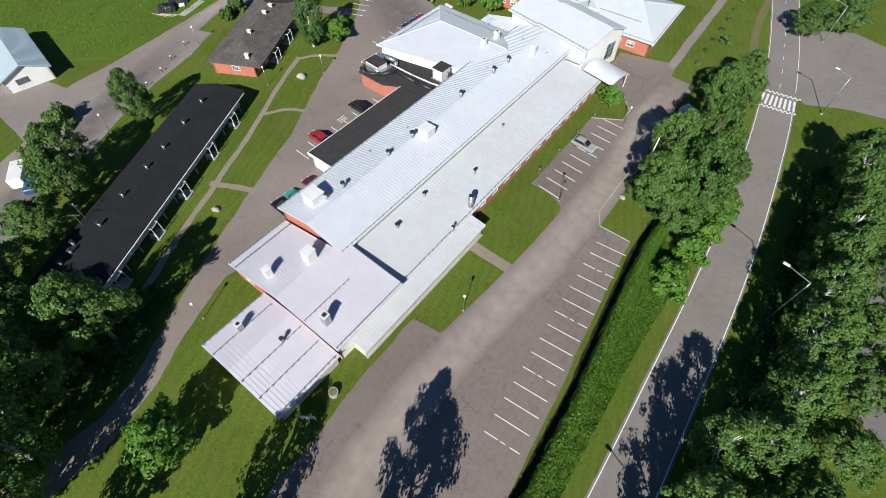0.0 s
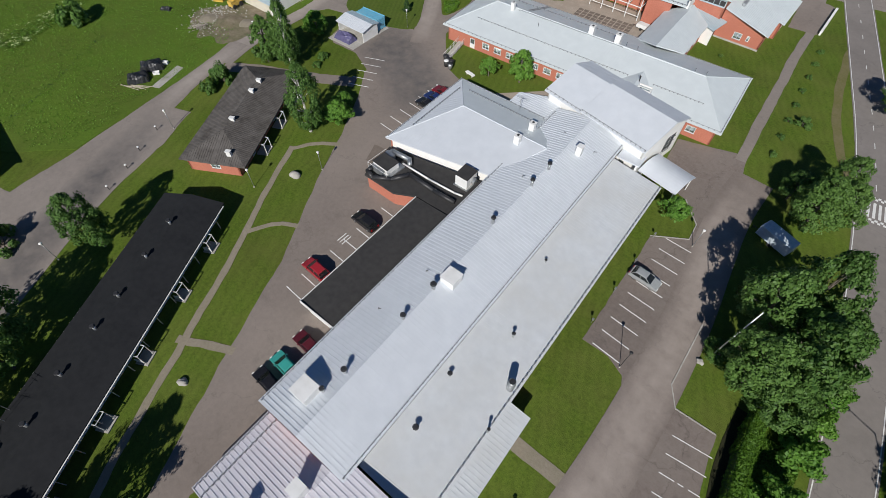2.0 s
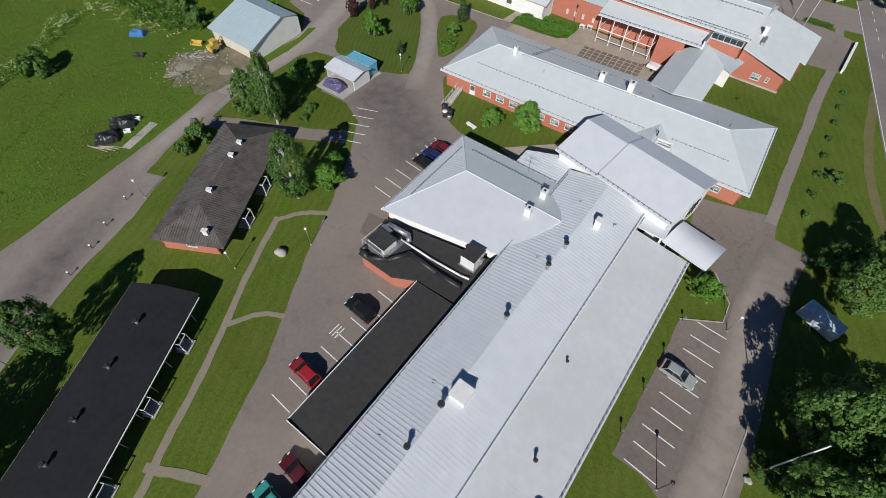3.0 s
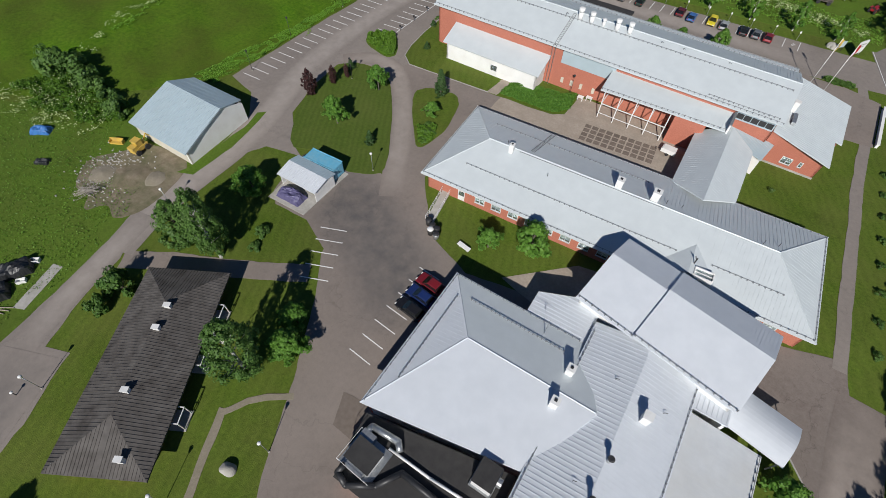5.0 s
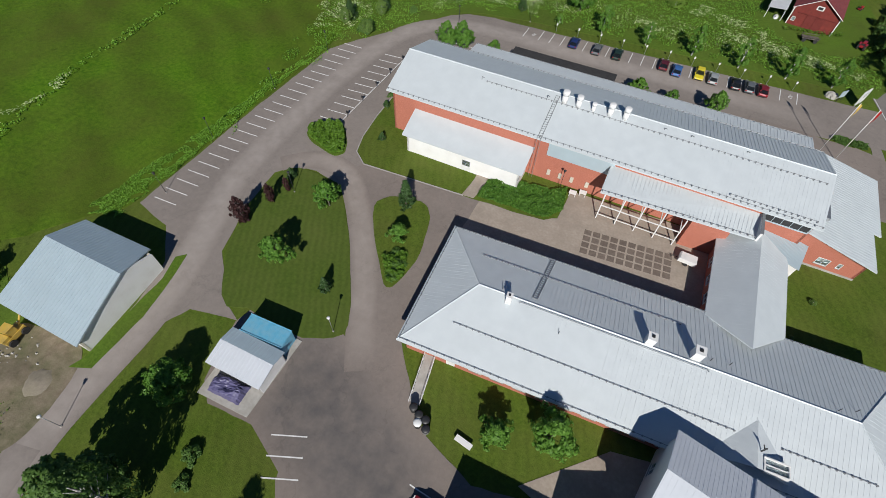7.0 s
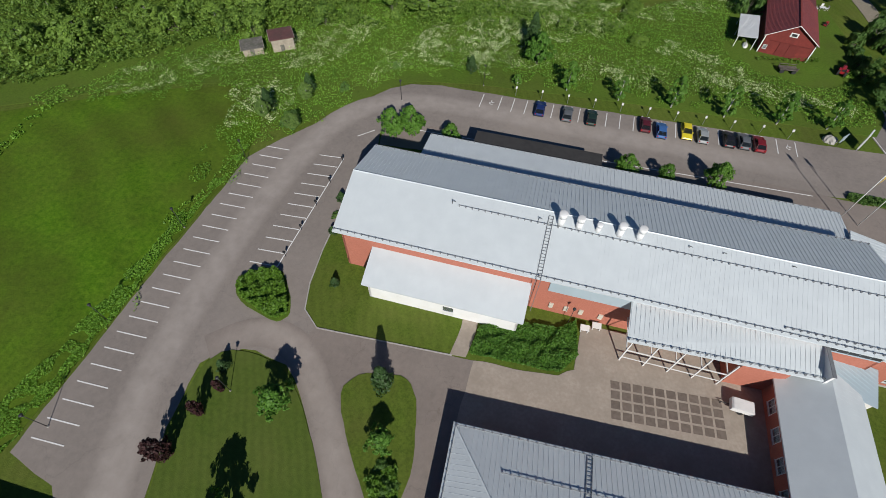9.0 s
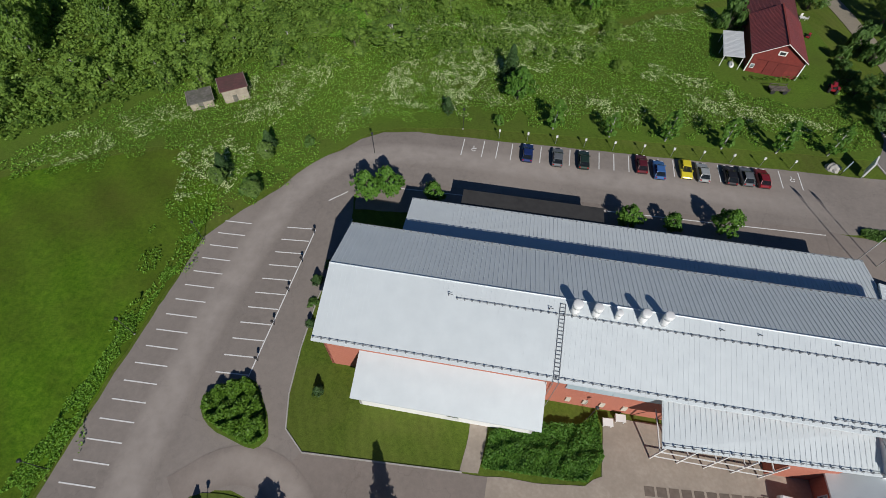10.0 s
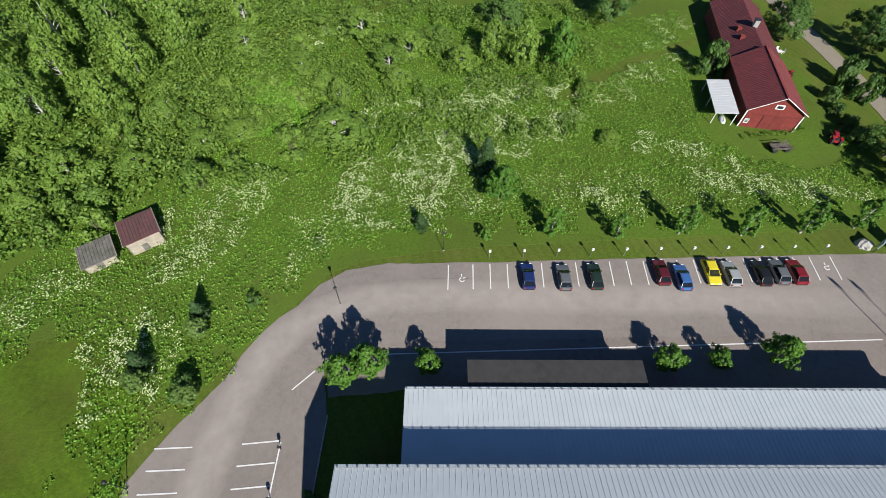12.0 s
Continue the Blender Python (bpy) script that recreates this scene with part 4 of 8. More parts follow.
wall(wing, (X, Y), (-X, Y), 3.35, M_BRICK, [(3 + 3.2 * i, 1.0, 1.7, 2.3) for i in range(17)])
wall(wing, (-X, Y), (-X, -Y), 3.35, M_BRICK, [(3 + 3.2 * i, 1.0, 1.7, 2.3) for i in range(5)])
guard(wing, (-hx + 6, -5.6, e + 1.24), (10, -5.6, e + 1.24), 40)
guard(wing, (15, -5.6, e + 1.24), (hx - 5.2, -5.6, e + 1.24), 12)
guard(wing, (-hx + 6, 5.6, e + 1.24), (3, 5.6, e + 1.24), 30)
for sy in (-1, 1):
    guard(wing, (-hx + .4, sy * (hy - .3), e + .1), (hx - .4, sy * (hy - .3), e + .1), 58, .14)
guard(wing, (-hx + .3, -hy + .5, e + .1), (-hx + .3, hy - .5, e + .1), 20, .14)
guard(wing, (hx - .3, -hy + .5, e + .1), (hx - .3, hy - .5, e + .1), 20, .14)
part("ridge_cap", Geo().tube((-hx + hip, 0, r + .02), (hx - hip, 0, r + .02), .09, n=6), M_ROOF_COOL, wing)
for sx, sy in ((-1, -1), (-1, 1), (1, -1), (1, 1)):
    part("hip_cap", Geo().tube((sx * hx, sy * hy, e + .02), (sx * (hx - hip), 0, r + .02), .07, n=6), M_ROOF_COOL, wing)
# cross roof towards the gym
cross = base("cross_wing", pose(-43.0, 122, 0, 0, 0, 2.0), "short white-roofed wing between classrooms and gym", "building")
slope(cross, [(-5.0, -6.2, 3.7), (0, -10.4, 6.1), (0, 9.5, 6.1), (-5.0, 8.5, 3.7)], M_ROOF_COOL, tall=0.007)
slope(cross, [(0, -10.4, 6.1), (4.8, -5.4, 3.8), (4.8, 8.0, 3.8), (0, 9.5, 6.1)], M_ROOF_COOL, tall=0.007)
wall(cross, (-4.4, 8), (-4.4, -6), 3.5, M_BRICK, [(3 + 3.4 * i, 0.9, 1.8, 2.4) for i in range(4)])
wall(cross, (4.2, -5), (4.2, 8), 3.5, M_BRICK, [(3 + 3.4 * i, 0.9, 1.8, 2.4) for i in range(3)])

# ---- gym hall ----
HALL = pose(-67, 140, 0, 0, 0, 1.6)
hall = base("gym_hall", HALL, "large red brick gym hall with white sheet roofs", "building")
x0, x1 = -38.6, 30.0
s0, rg, n0 = -7.85, 0.9, 9.1
slope(hall, [(x0, s0, 8.4), (x1, s0, 8.4), (x1, rg, 11.3), (x0, rg, 11.3)], M_ROOF_COOL, tall=0.016)
slope(hall, [(x1, n0, 8.8), (x0, n0, 8.8), (x0, rg, 11.3), (x1, rg, 11.3)], M_ROOF_COOL, tall=0.034)
wall(hall, (x0 + .8, s0 + .8), (x1 - .8, s0 + .8), 8.2, M_BRICK)
for u in (-8.6, -6.6, -4.6, -2.0):
    part("wall_vent", Geo().box(u, u + .55, -7.21, -7.05, 1.2, 2.3), M_WALL_CREAM, hall, "pale wall panel")
wall(hall, (x1 - .8, s0 + .8), (x1 - .8, n0 - .8), 8.2, M_BRICK)
wall(hall, (x1 - .8, n0 - .8), (x0 + .8, n0 - .8), 8.3, M_BRICK)
wall(hall, (x0 + .8, n0 - .8), (x0 + .8, s0 + .8), 8.2, M_BRICK)
w = n0 - s0 - 1.6
gable(hall, (x0 + .8, n0 - .8), (x0 + .8, s0 + .8), [(0, 8.3), (w, 8.2), (w, 8.4), (n0 - .8 - rg, 11.0), (0, 8.7)], M_BRICK)
gable(hall, (x1 - .8, s0 + .8), (x1 - .8, n0 - .8), [(0, 8.2), (w, 8.3), (w, 8.7), (rg - s0 - .8, 11.0), (0, 8.4)], M_BRICK)
guard(hall, (x0 + .2, s0 + .3, 8.5), (x1 - .2, s0 + .3, 8.5), 70)
guard(hall, (-23, -1.0, 10.68), (x1 - 1, -1.0, 10.68), 60)
part("ridge_cap", Geo().tube((x0, rg, 11.32), (x1, rg, 11.32), .09, n=6), M_ROOF_COOL, hall)
guard(hall, (x0 + .3, n0 - .3, 8.95), (x1 - .3, n0 - .3, 8.95), 70, .16)
# lower roof on the north side
slope(hall, [(-32.4, 18.0, 5.1), (-32.4, 8.2, 6.3), (30.5, 8.2, 6.3), (30.5, 18.0, 5.1)], M_ROOF_COOL, tall=0.034)
wall(hall, (30.0, 17.2), (-32, 17.2), 4.9, M_BRICK, [(4 + 3.2 * i, 1.0, 1.9, 2.5) for i in range(18)])
wall(hall, (-32, 17.2), (-32, 8.4), 4.9, M_BRICK)
gable(hall, (-32, 17.2), (-32, 8.4), [(0, 4.9), (8.8, 4.9), (8.8, 5.95), (0, 4.98)], M_BRICK)
guard(hall, (-32.2, 17.7, 5.2), (30.3, 17.7, 5.2), 60, .14)
# flat dark canopy on the north side
slope(hall, [(-25.2, 17.9, 4.7), (-4.2, 17.9, 4.7), (-4.2, 21.4, 4.65), (-25.2, 21.4, 4.65)], M_FELT_GREY, 0, 0.3, "canopy_roof", "flat dark grey felt roof")
wall(hall, (-4.5, 21.0), (-24.9, 21.0), 4.4, M_BRICK, [(2 + 3 * i, 0.1, 2.2, 2.4, "door") for i in range(6)])
wall(hall, (-4.5, 17.5), (-4.5, 21.0), 4.4, M_BRICK)
wall(hall, (-24.9, 21.0), (-24.9, 17.5), 4.4, M_BRICK)
# white lean-to on the south side
slope(hall, [(-33.5, -12.1, 3.9), (-11.6, -12.1, 3.9), (-11.6, -7.0, 5.8), (-33.5, -7.0, 5.8)], M_ROOF_COOL, tall=0.016)
wall(hall, (-32.9, -11.5), (-12.2, -11.5), 3.7, M_WALL_WHITE, [(11.3, 0.1, 1.6, 2.4, "door")])
for u, sg in ((-32.9, 1), (-12.2, -1)):
    a, b = ((u, -7.3), (u, -11.5)) if sg > 0 else ((u, -11.5), (u, -7.3))
    wall(hall, a, b, 3.7, M_WALL_WHITE)
    gable(hall, a, b, [(0, 3.7), (4.2, 3.7), (4.2, 3.8), (0, 5.5)] if sg > 0 else [(0, 3.7), (4.2, 3.7), (4.2, 5.5), (0, 3.8)], M_WALL_WHITE)
# portico: the roof comes down further on posts
slope(hall, [(0.6, -12.1, 6.0), (22.7, -11.1, 6.0), (22.7, -7.0, 7.25), (0.6, -7.0, 7.25)], M_ROOF_COOL, tall=0.007)
end = part("end_wall", Geo().prism([(22.62, -11.2), (22.9, -11.2), (22.9, -7.05), (22.62, -7.05)], 5.5, 7.5), M_WALL_WHITE, hall, "low white wall closing the portico roof")
part("coping", Geo().box(22.56, 22.96, -11.28, -7.05, 7.5, 7.58), M_TRIM, end, "thin sheet-metal coping")
guard(hall, (0.8, -11.9, 6.12), (22.5, -10.9, 6.12), 22)
for i in range(5):
    x = 1.4 + i * 3.0
    part("portico_post", Geo().box(x, x + 0.16, -11.8, -11.64, 0, 5.8), M_WHITE, hall)
    part("portico_beam", Geo().box(x + .02, x + 0.14, -11.7, -7.05, 3.0, 3.16), M_WHITE, hall)
part("portico_rail", Geo().box(1.4, 13.6, -11.78, -11.68, 3.0, 3.16).box(1.4, 13.6, -11.78, -11.68, 1.0, 1.1), M_WHITE, hall)
wall(hall, (14.2, -11.2), (19.5, -11.0), 5.6, M_BRICK)
wall(hall, (14.2, -7.1), (14.2, -11.2), 5.6, M_BRICK)
# band of pale glazing under the eave
band = part("glazing_band", Geo().box(-9.4, 1.2, -7.17, -7.05, 5.2, 7.9), M_ROOF_BLUE, hall, "pale blue-green glazed band")
for i in range(5):
    part("mullion", Geo().box(-9.4 + i * 2.6, -9.35 + i * 2.6, -7.19, -7.17, 5.2, 7.9), M_ROOF_BLUE, band)
# east end block with a skewed roof
east = base("east_block", HALL, "red brick end block with a low white roof", "building")
ez = lambda x: 6.4 - (x - 29.4) * 0.235
slope(east, [(x, y, ez(x)) for x, y in ((29.4, -6.7), (39.7, -7.5), (39.7, 0.4), (40.9, 0.4), (41.2, 13.6), (30.4, 13.6), (29.4, 9.0))], M_ROOF_COOL, tall=0.03)
wall(east, (29.4, -6.4), (39.0, -6.4), 3.7, M_BRICK, [(4.6, 1.0, 1.7, 2.4), (6.8, 1.3, 0.6, 2.4)])
gable(east, (29.4, -6.4), (39.0, -6.4), [(0, 3.7), (9.6, 3.7), (9.6, 3.9), (0, 6.15)], M_BRICK)
part("plinth", Geo().box(29.4, 39.05, -6.48, -6.4, 0, .35), M_CONCRETE, east, "pale concrete plinth")
wall(east, (39.0, -6.4), (39.0, 0.9), 3.7, M_BRICK)
wall(east, (40.3, 0.9), (40.3, 13.0), 3.5, M_BRICK, [(5, 0.1, 1.8, 2.4, "door")])
wall(east, (39.3, 0.9), (40.3, 0.9), 3.5, M_BRICK)
wall(east, (40.3, 13.0), (30, 13.0), 3.5, M_BRICK)
glz = base("glazed_link", pose(-41.5, 132.5, 0, 0, 0, 2), "glazed lean-to with pale steel roof beside the gym", "building")
slope(glz, [(-4, -1.5, 4.8), (4.5, -3.4, 3.6), (5.6, 1.6, 3.8), (-4, 2.6, 5.2)], M_ROOF_BLUE, 0.55, 0.15)
wall(glz, (-3.8, -1.2), (4.4, -3.0), 3.4, M_WALL_WHITE, [(2, 0.5, 2.2, 3.0), (5, 0.5, 2.2, 3.0)])

# ---- rowhouse and grey-roofed house ----
def terrace(name, m, L, W, eave, ridge, roof_mat, wall_mat, label, hipped, seam):
    ob = base(name, m, label, "house")
    a, b = L / 2, W / 2
    k = 6.0 if hipped else 0.0
    slope(ob, [(-b, -a, eave), (0, -a + k, ridge), (0, a - k, ridge), (-b, a, eave)], roof_mat, seam)
    slope(ob, [(b, a, eave), (0, a - k, ridge), (0, -a + k, ridge), (b, -a, eave)], roof_mat, seam)
    if hipped:
        slope(ob, [(-b, a, eave), (0, a - k, ridge), (b, a, eave)], roof_mat, seam)
        slope(ob, [(b, -a, eave), (0, -a + k, ridge), (-b, -a, eave)], roof_mat, seam)
    A, B = a - 0.6, b - 0.8
    n_w = int(L / 3.2)
    wall(ob, (-B, -A), (B - 0.8, -A), eave - .12, wall_mat, [(B, 1.1, 1.6, 2.1)])
    wall(ob, (B - 0.8, -A), (B - 0.8, A), eave - .12, wall_mat, [(2.0 + 3.1 * i, 0.1 if i % 3 == 1 else 0.9, 1.1 if i % 3 == 1 else 1.7, 2.15, "door" if i % 3 == 1 else "window") for i in range(n_w - 1)])
    wall(ob, (B - 0.8, A), (-B, A), eave - .12, wall_mat, [(B, 1.1, 1.6, 2.1)])
    wall(ob, (-B, A), (-B, -A), eave - .12, wall_mat, [(2.0 + 3.1 * i, 1.0, 1.6, 2.1) for i in range(n_w - 1)])
    if not hipped:
        for y, s in ((-A, 1), (A, -1)):
            p, q = ((-B, y), (B - .8, y)) if s > 0 else ((B - .8, y), (-B, y))
            gable(ob, p, q, [(0, eave - .12), (2 * B - .8, eave - .12), (B if s > 0 else B - .8, ridge - .3)], wall_mat)
    return ob


ROW = pose(-68.1, 11.0, 0, 0, 0, 28.6)
row = terrace("terraced_house", ROW, 47.4, 9.8, 2.9, 3.7, M_FELT, M_WALL_WHITE, "long low rowhouse with a black felt roof and small porches", False, 0)
GREY = pose(-90.5, 49.2, 0, 0, 0, 30.2)
grey = terrace("brick_house", GREY, 26.2, 11.4, 2.8, 4.7, M_PROFILE, M_BRICK, "low red brick house with weathered grey hipped roof", True, 0.4)

# ---- warehouse ----
WARE = pose(-124.3, 82.2, 0, 0, 0, 1.5)
ware = base("warehouse", WARE, "cream storage shed with a pale blue-grey steel roof", "shed")
slope(ware, [(-6.8, -7.6, 2.9), (7.9, -7.6, 2.9), (7.4, -3.2, 4.2), (-6.8, -3.2, 4.2)], M_ROOF_BLUE)
slope(ware, [(-6.8, -3.2, 4.2), (7.4, -3.2, 4.2), (7.0, 1.9, 5.7), (-6.8, 1.9, 5.7)], M_ROOF_BLUE)
slope(ware, [(7.0, 1.9, 5.7), (5.4, 7.2, 3.6), (-6.8, 7.0, 3.6), (-6.8, 1.9, 5.7)], M_ROOF_BLUE)
wall(ware, (-6.4, -7.1), (7.4, -7.1), 2.8, M_WALL_CREAM)
wall(ware, (7.4, -7.1), (6.4, 6.6), 2.8, M_WALL_WHITE)
gable(ware, (7.4, -7.1), (6.4, 6.6), [(0, 2.8), (13.7, 2.8), (13.7, 3.7), (9.0, 5.4), (4.3, 4.0)], M_WALL_WHITE)
wall(ware, (6.4, 6.6), (-6.4, 6.6), 3.5, M_WALL_CREAM)
wall(ware, (-6.4, 6.6), (-6.4, -7.1), 2.8, M_WALL_CREAM)

# ---- red barn ----
M_GREYSTONE = mat("grey rendered masonry", (0.30, 0.28, 0.26), (0.38, 0.36, 0.33), 2.0, 0.9, 0.2, 20.0)
M_RED = mat("red painted boards", (0.175, 0.026, 0.020), (0.225, 0.036, 0.028), 2.0, 0.9, wear=(0.14, 0.026, 0.020), wscale=0.8)
M_REDROOF = mat("dark red sheet roof", (0.165, 0.036, 0.038), (0.205, 0.048, 0.048), 1.0, 0.6, wear=(0.14, 0.038, 0.040), wscale=0.4)
M_REDROOF_OLD = mat("older dark red sheet roof", (0.105, 0.026, 0.030), (0.135, 0.036, 0.038), 1.0, 0.6, wear=(0.09, 0.028, 0.030), wscale=0.4)
barn = base("red_barn", pose(-35.4, 221.8, 0, 0, 0, -7.2), "red wooden barn with dark red sheet roof", "barn")
slope(barn, [(-5.3, -13, 4.0), (0, -13, 7.2), (0, 3.4, 7.2), (-5.3, 3.4, 4.0)], M_REDROOF, 0.5)
slope(barn, [(5.3, 3.4, 4.0), (0, 3.4, 7.2), (0, -13, 7.2), (5.3, -13, 4.0)], M_REDROOF, 0.5)
slope(barn, [(-5.3, 3.4, 3.6), (0, 3.4, 6.4), (0, 26, 6.4), (-5.3, 26, 3.6)], M_REDROOF_OLD, 0.5)
slope(barn, [(5.3, 26, 3.6), (0, 26, 6.4), (0, 3.4, 6.4), (5.3, 3.4, 3.6)], M_REDROOF_OLD, 0.5)
wall(barn, (-4.9, -12.5), (4.9, -12.5), 3.9, M_RED, [(0.9, 1.0, 0.8, 1.9)])
M_REDDARK = mat("dark red door boards", (0.13, 0.020, 0.016), (0.165, 0.026, 0.020), 3.0, 0.9, wear=(0.17, 0.03, 0.025), wscale=0.8)
for u in (-1.6, 0.35):
    part("barn_door", Geo().box(u, u + 1.9, -12.6, -12.5, 0.1, 3.0), M_REDDARK, barn, "dark red board door")
part("door_rail", Geo().box(-3.6, 4.4, -12.66, -12.6, 3.02, 3.12), M_REDDARK, barn)
gw_ = part("gable_window", Geo().box(-.75, .75, -12.58, -12.5, 4.5, 5.4), M_WALL_WHITE, barn, "white gable window frame")
part("pane", Geo().box(-.5, .5, -12.61, -12.58, 4.68, 5.22), M_DARK, gw_, "dark pane")
for sx in (-1, 1):
    part("corner_board", Geo().box(sx * 4.92 - .1, sx * 4.92 + .1, -12.6, -12.45, 0, 3.95), M_WALL_WHITE, barn)
    part("bargeboard", Geo().slab([(sx * 5.32, -13.05, 4.0), (0, -13.05, 7.22), (0, -13.0, 7.22), (sx * 5.32, -13.0, 4.0)], .14), M_WALL_WHITE, barn)
part("ridge_cap", Geo().box(-.16, .16, -13, 3.4, 7.17, 7.27), M_RED, barn)
ch = part("chimney", Geo().box(-.3, .6, 11.4, 12.3, 5.6, 7.7), M_GREYSTONE, barn, "grey rendered chimney")
part("cap", Geo().box(-.4, .7, 11.3, 12.4, 7.7, 7.8), M_DARK, ch)
for v in (8.6, 11.8):
    part("roof_hatch", Geo().box(-2.8, -1.9, v, v + .9, 4.9, 5.7), M_RED, barn)
gable(barn, (-4.9, -12.5), (4.9, -12.5), [(0, 3.9), (9.8, 3.9), (4.9, 6.8)], M_RED)
wall(barn, (4.9, -12.5), (4.9, 25.5), 3.5, M_RED)
wall(barn, (4.9, 25.5), (-4.9, 25.5), 3.5, M_RED)
wall(barn, (-4.9, 25.5), (-4.9, -12.5), 3.5, M_RED)

# ---- painted lines ----
def line_set(name, segs, label, w=0.15, z=0.052, group="", worn=False):
    """Painted bay lines: each a stripe of its own under one set."""
    ob = base(name, pose(0, 0, 0), label, "road marking", group, "structure")
    for (xa, ya, xb, yb) in segs:
        a, b = Vector((xa, ya, 0)), Vector((xb, yb, 0))
        d = (b - a).normalized()
        n = Vector((-d.y, d.x, 0)) * w / 2
        pieces = ((0, 1),) if not worn else ((0, 0.38), (0.46, 0.6), (0.72, 1))
        for s, t in pieces:
            p, q = a.lerp(b, s), a.lerp(b, t)
            part("stripe", Geo().prism([(p - n)[:2], (q - n)[:2], (q + n)[:2], (p + n)[:2]], z - 0.02, z), M_LINE, ob)
    return ob


line_set("bay_lines", [(-7.9 + (48 - y) * 0.105, y - .35, -3.3 + (48 - y) * 0.105, y + 0.2) for y in [48.1 - 2.38 * i for i in range(15)] if round((48.1 - y) / 2.38) % 4 != 2],
         "white bay lines of the front car park", 0.12)
line_set("worn_bay_lines", [(-7.9 + (48 - y) * 0.105, y - .35, -3.3 + (48 - y) * 0.105, y + 0.2) for y in [48.1 - 2.38 * i for i in range(15)] if round((48.1 - y) / 2.38) % 4 == 2],
         "half-worn white bay lines of the front car park", 0.12, worn=True)
line_set("bay_lines", [(-21.0, 74.5 - 2.5 * i, -16.9, 74.4 - 2.52 * i) for i in range(10)], "white bay lines beside the lawn")
line_set("bay_lines", [(-58.3, 31.5 + 2.72 * i, -54.9, 31.4 + 2.72 * i) for i in range(8)] + [(-58.8 + .5 * i, 41.6, -58.8 + .5 * i, 43.4) for i in range(3)],
         "white bay lines in front of the garage")
line_set("bay_lines", [(-72.6, 65.0 + 2.6 * i, -69.0, 64.8 + 2.6 * i) for i in range(7)], "white bay lines beside the kitchen block")
line_set("bay_lines", [(-89.6 + .95 * i, 77.8 - 2.1 * i, -85.7 + .95 * i, 79.5 - 2.1 * i) for i in range(5)], "white bay lines at the yard's edge")
line_set("bay_lines", [(x, 172.8 + (x + 95.2) * 0.066, x, 177.0 + (x + 95.2) * 0.064) for x in [-95.2, -91.6] + [-89.1 + 2.54 * i for i in range(20)] + [-37.6]],
         "white bay lines of the upper car park")
line_set("bay_lines", [(-128.5 - 0.065 * i, 150.6 - 2.37 * i, -124.2 - 0.065 * i, 150.9 - 2.37 * i) for i in range(23)], "white bay lines along the field")
line_set("bay_lines", [(-118.6, 151.4 - 2.36 * i, -114.4, 151.9 - 2.37 * i) for i in range(11)] + [(-114.3, 128.0, -114.2, 151.8), (-114.2, 157.9, -111.8, 160.4), (-108, 162.6, -36.4, 167.2)],
         "white bay and edge lines beside the gym hall")
off = strip(road_mid, 6.0)
half = len(off) // 2
edges = []
for i in range(half - 1):
    edges.append((*off[i], *off[i + 1]))
    edges.append((*off[half * 2 - 1 - i], *off[half * 2 - 2 - i]))
line_set("edge_lines", [e for e in edges if -60 < e[1] < 240 and not (96 < e[1] < 104)], "white edge lines of the road", 0.13)
mids = []
for a, b in zip(road_mid, road_mid[1:]):
    L = math.hypot(b[0] - a[0], b[1] - a[1])
    for i in range(int(L / 4)):
        s, t = i * 4 / L, (i * 4 + 1.6) / L
        if 104 < a[1] < 230:
            mids.append((a[0] + (b[0] - a[0]) * s, a[1] + (b[1] - a[1]) * s, a[0] + (b[0] - a[0]) * t, a[1] + (b[1] - a[1]) * t))
line_set("centre_dashes", mids, "white centre dashes of the road", 0.12)
zb = [(0.0 + 0.85 * i, 99.4 + 0.16 * i, -0.35 + 0.80 * i, 103.2 + 0.12 * i) for i in range(8)]
for row_y, row_x, odd in ((98.3, 0.15, 0), (98.8, 0.1, 1), (103.8, -0.4, 0), (104.3, -0.45, 1)):
    zb += [(row_x + (2 * i + odd) * 0.42, row_y + 0.14 * i, row_x + (2 * i + odd) * 0.42 - 0.04, row_y + 0.45 + 0.14 * i) for i in range(8)]
line_set("zebra_crossing", zb, "white zebra crossing with chequered edges on the road", 0.42)
slabs = base("paving_squares", pose(-65.5, 120.4, 0, 0, 0, 6.4), "dark paving squares in the courtyard", "paving", kind="structure")
sq = Geo().box(0, 1.1, 0, 1.0, 0.0, 0.064).mesh("slab", M_SLAB)
for i in range(10):
    for j in range(4):
        ob = new("slab", sq)
        ob.parent = slabs
        ob.location = (0.05 + i * 1.37, 0.0 + j * 1.27, 0)
for pts in ([(-10.9, 64), (-10.6, 53.4), (-9.0, 50.9), (-4.0, 51.1)], [(-23.1, 73.4), (-18.2, 76.6), (-18.5, 80.1), (-22, 84.1)],
            [(-109.3, 155), (-109.7, 140), (-109.3, 133), (-108.5, 127), (-107.3, 123), (-104.5, 120.9), (-86.1, 122.5)]):
    flat("kerb", strip(pts, 0.16), 0.11, M_CONCRETE, "pale concrete kerb", "kerb", rag=0)


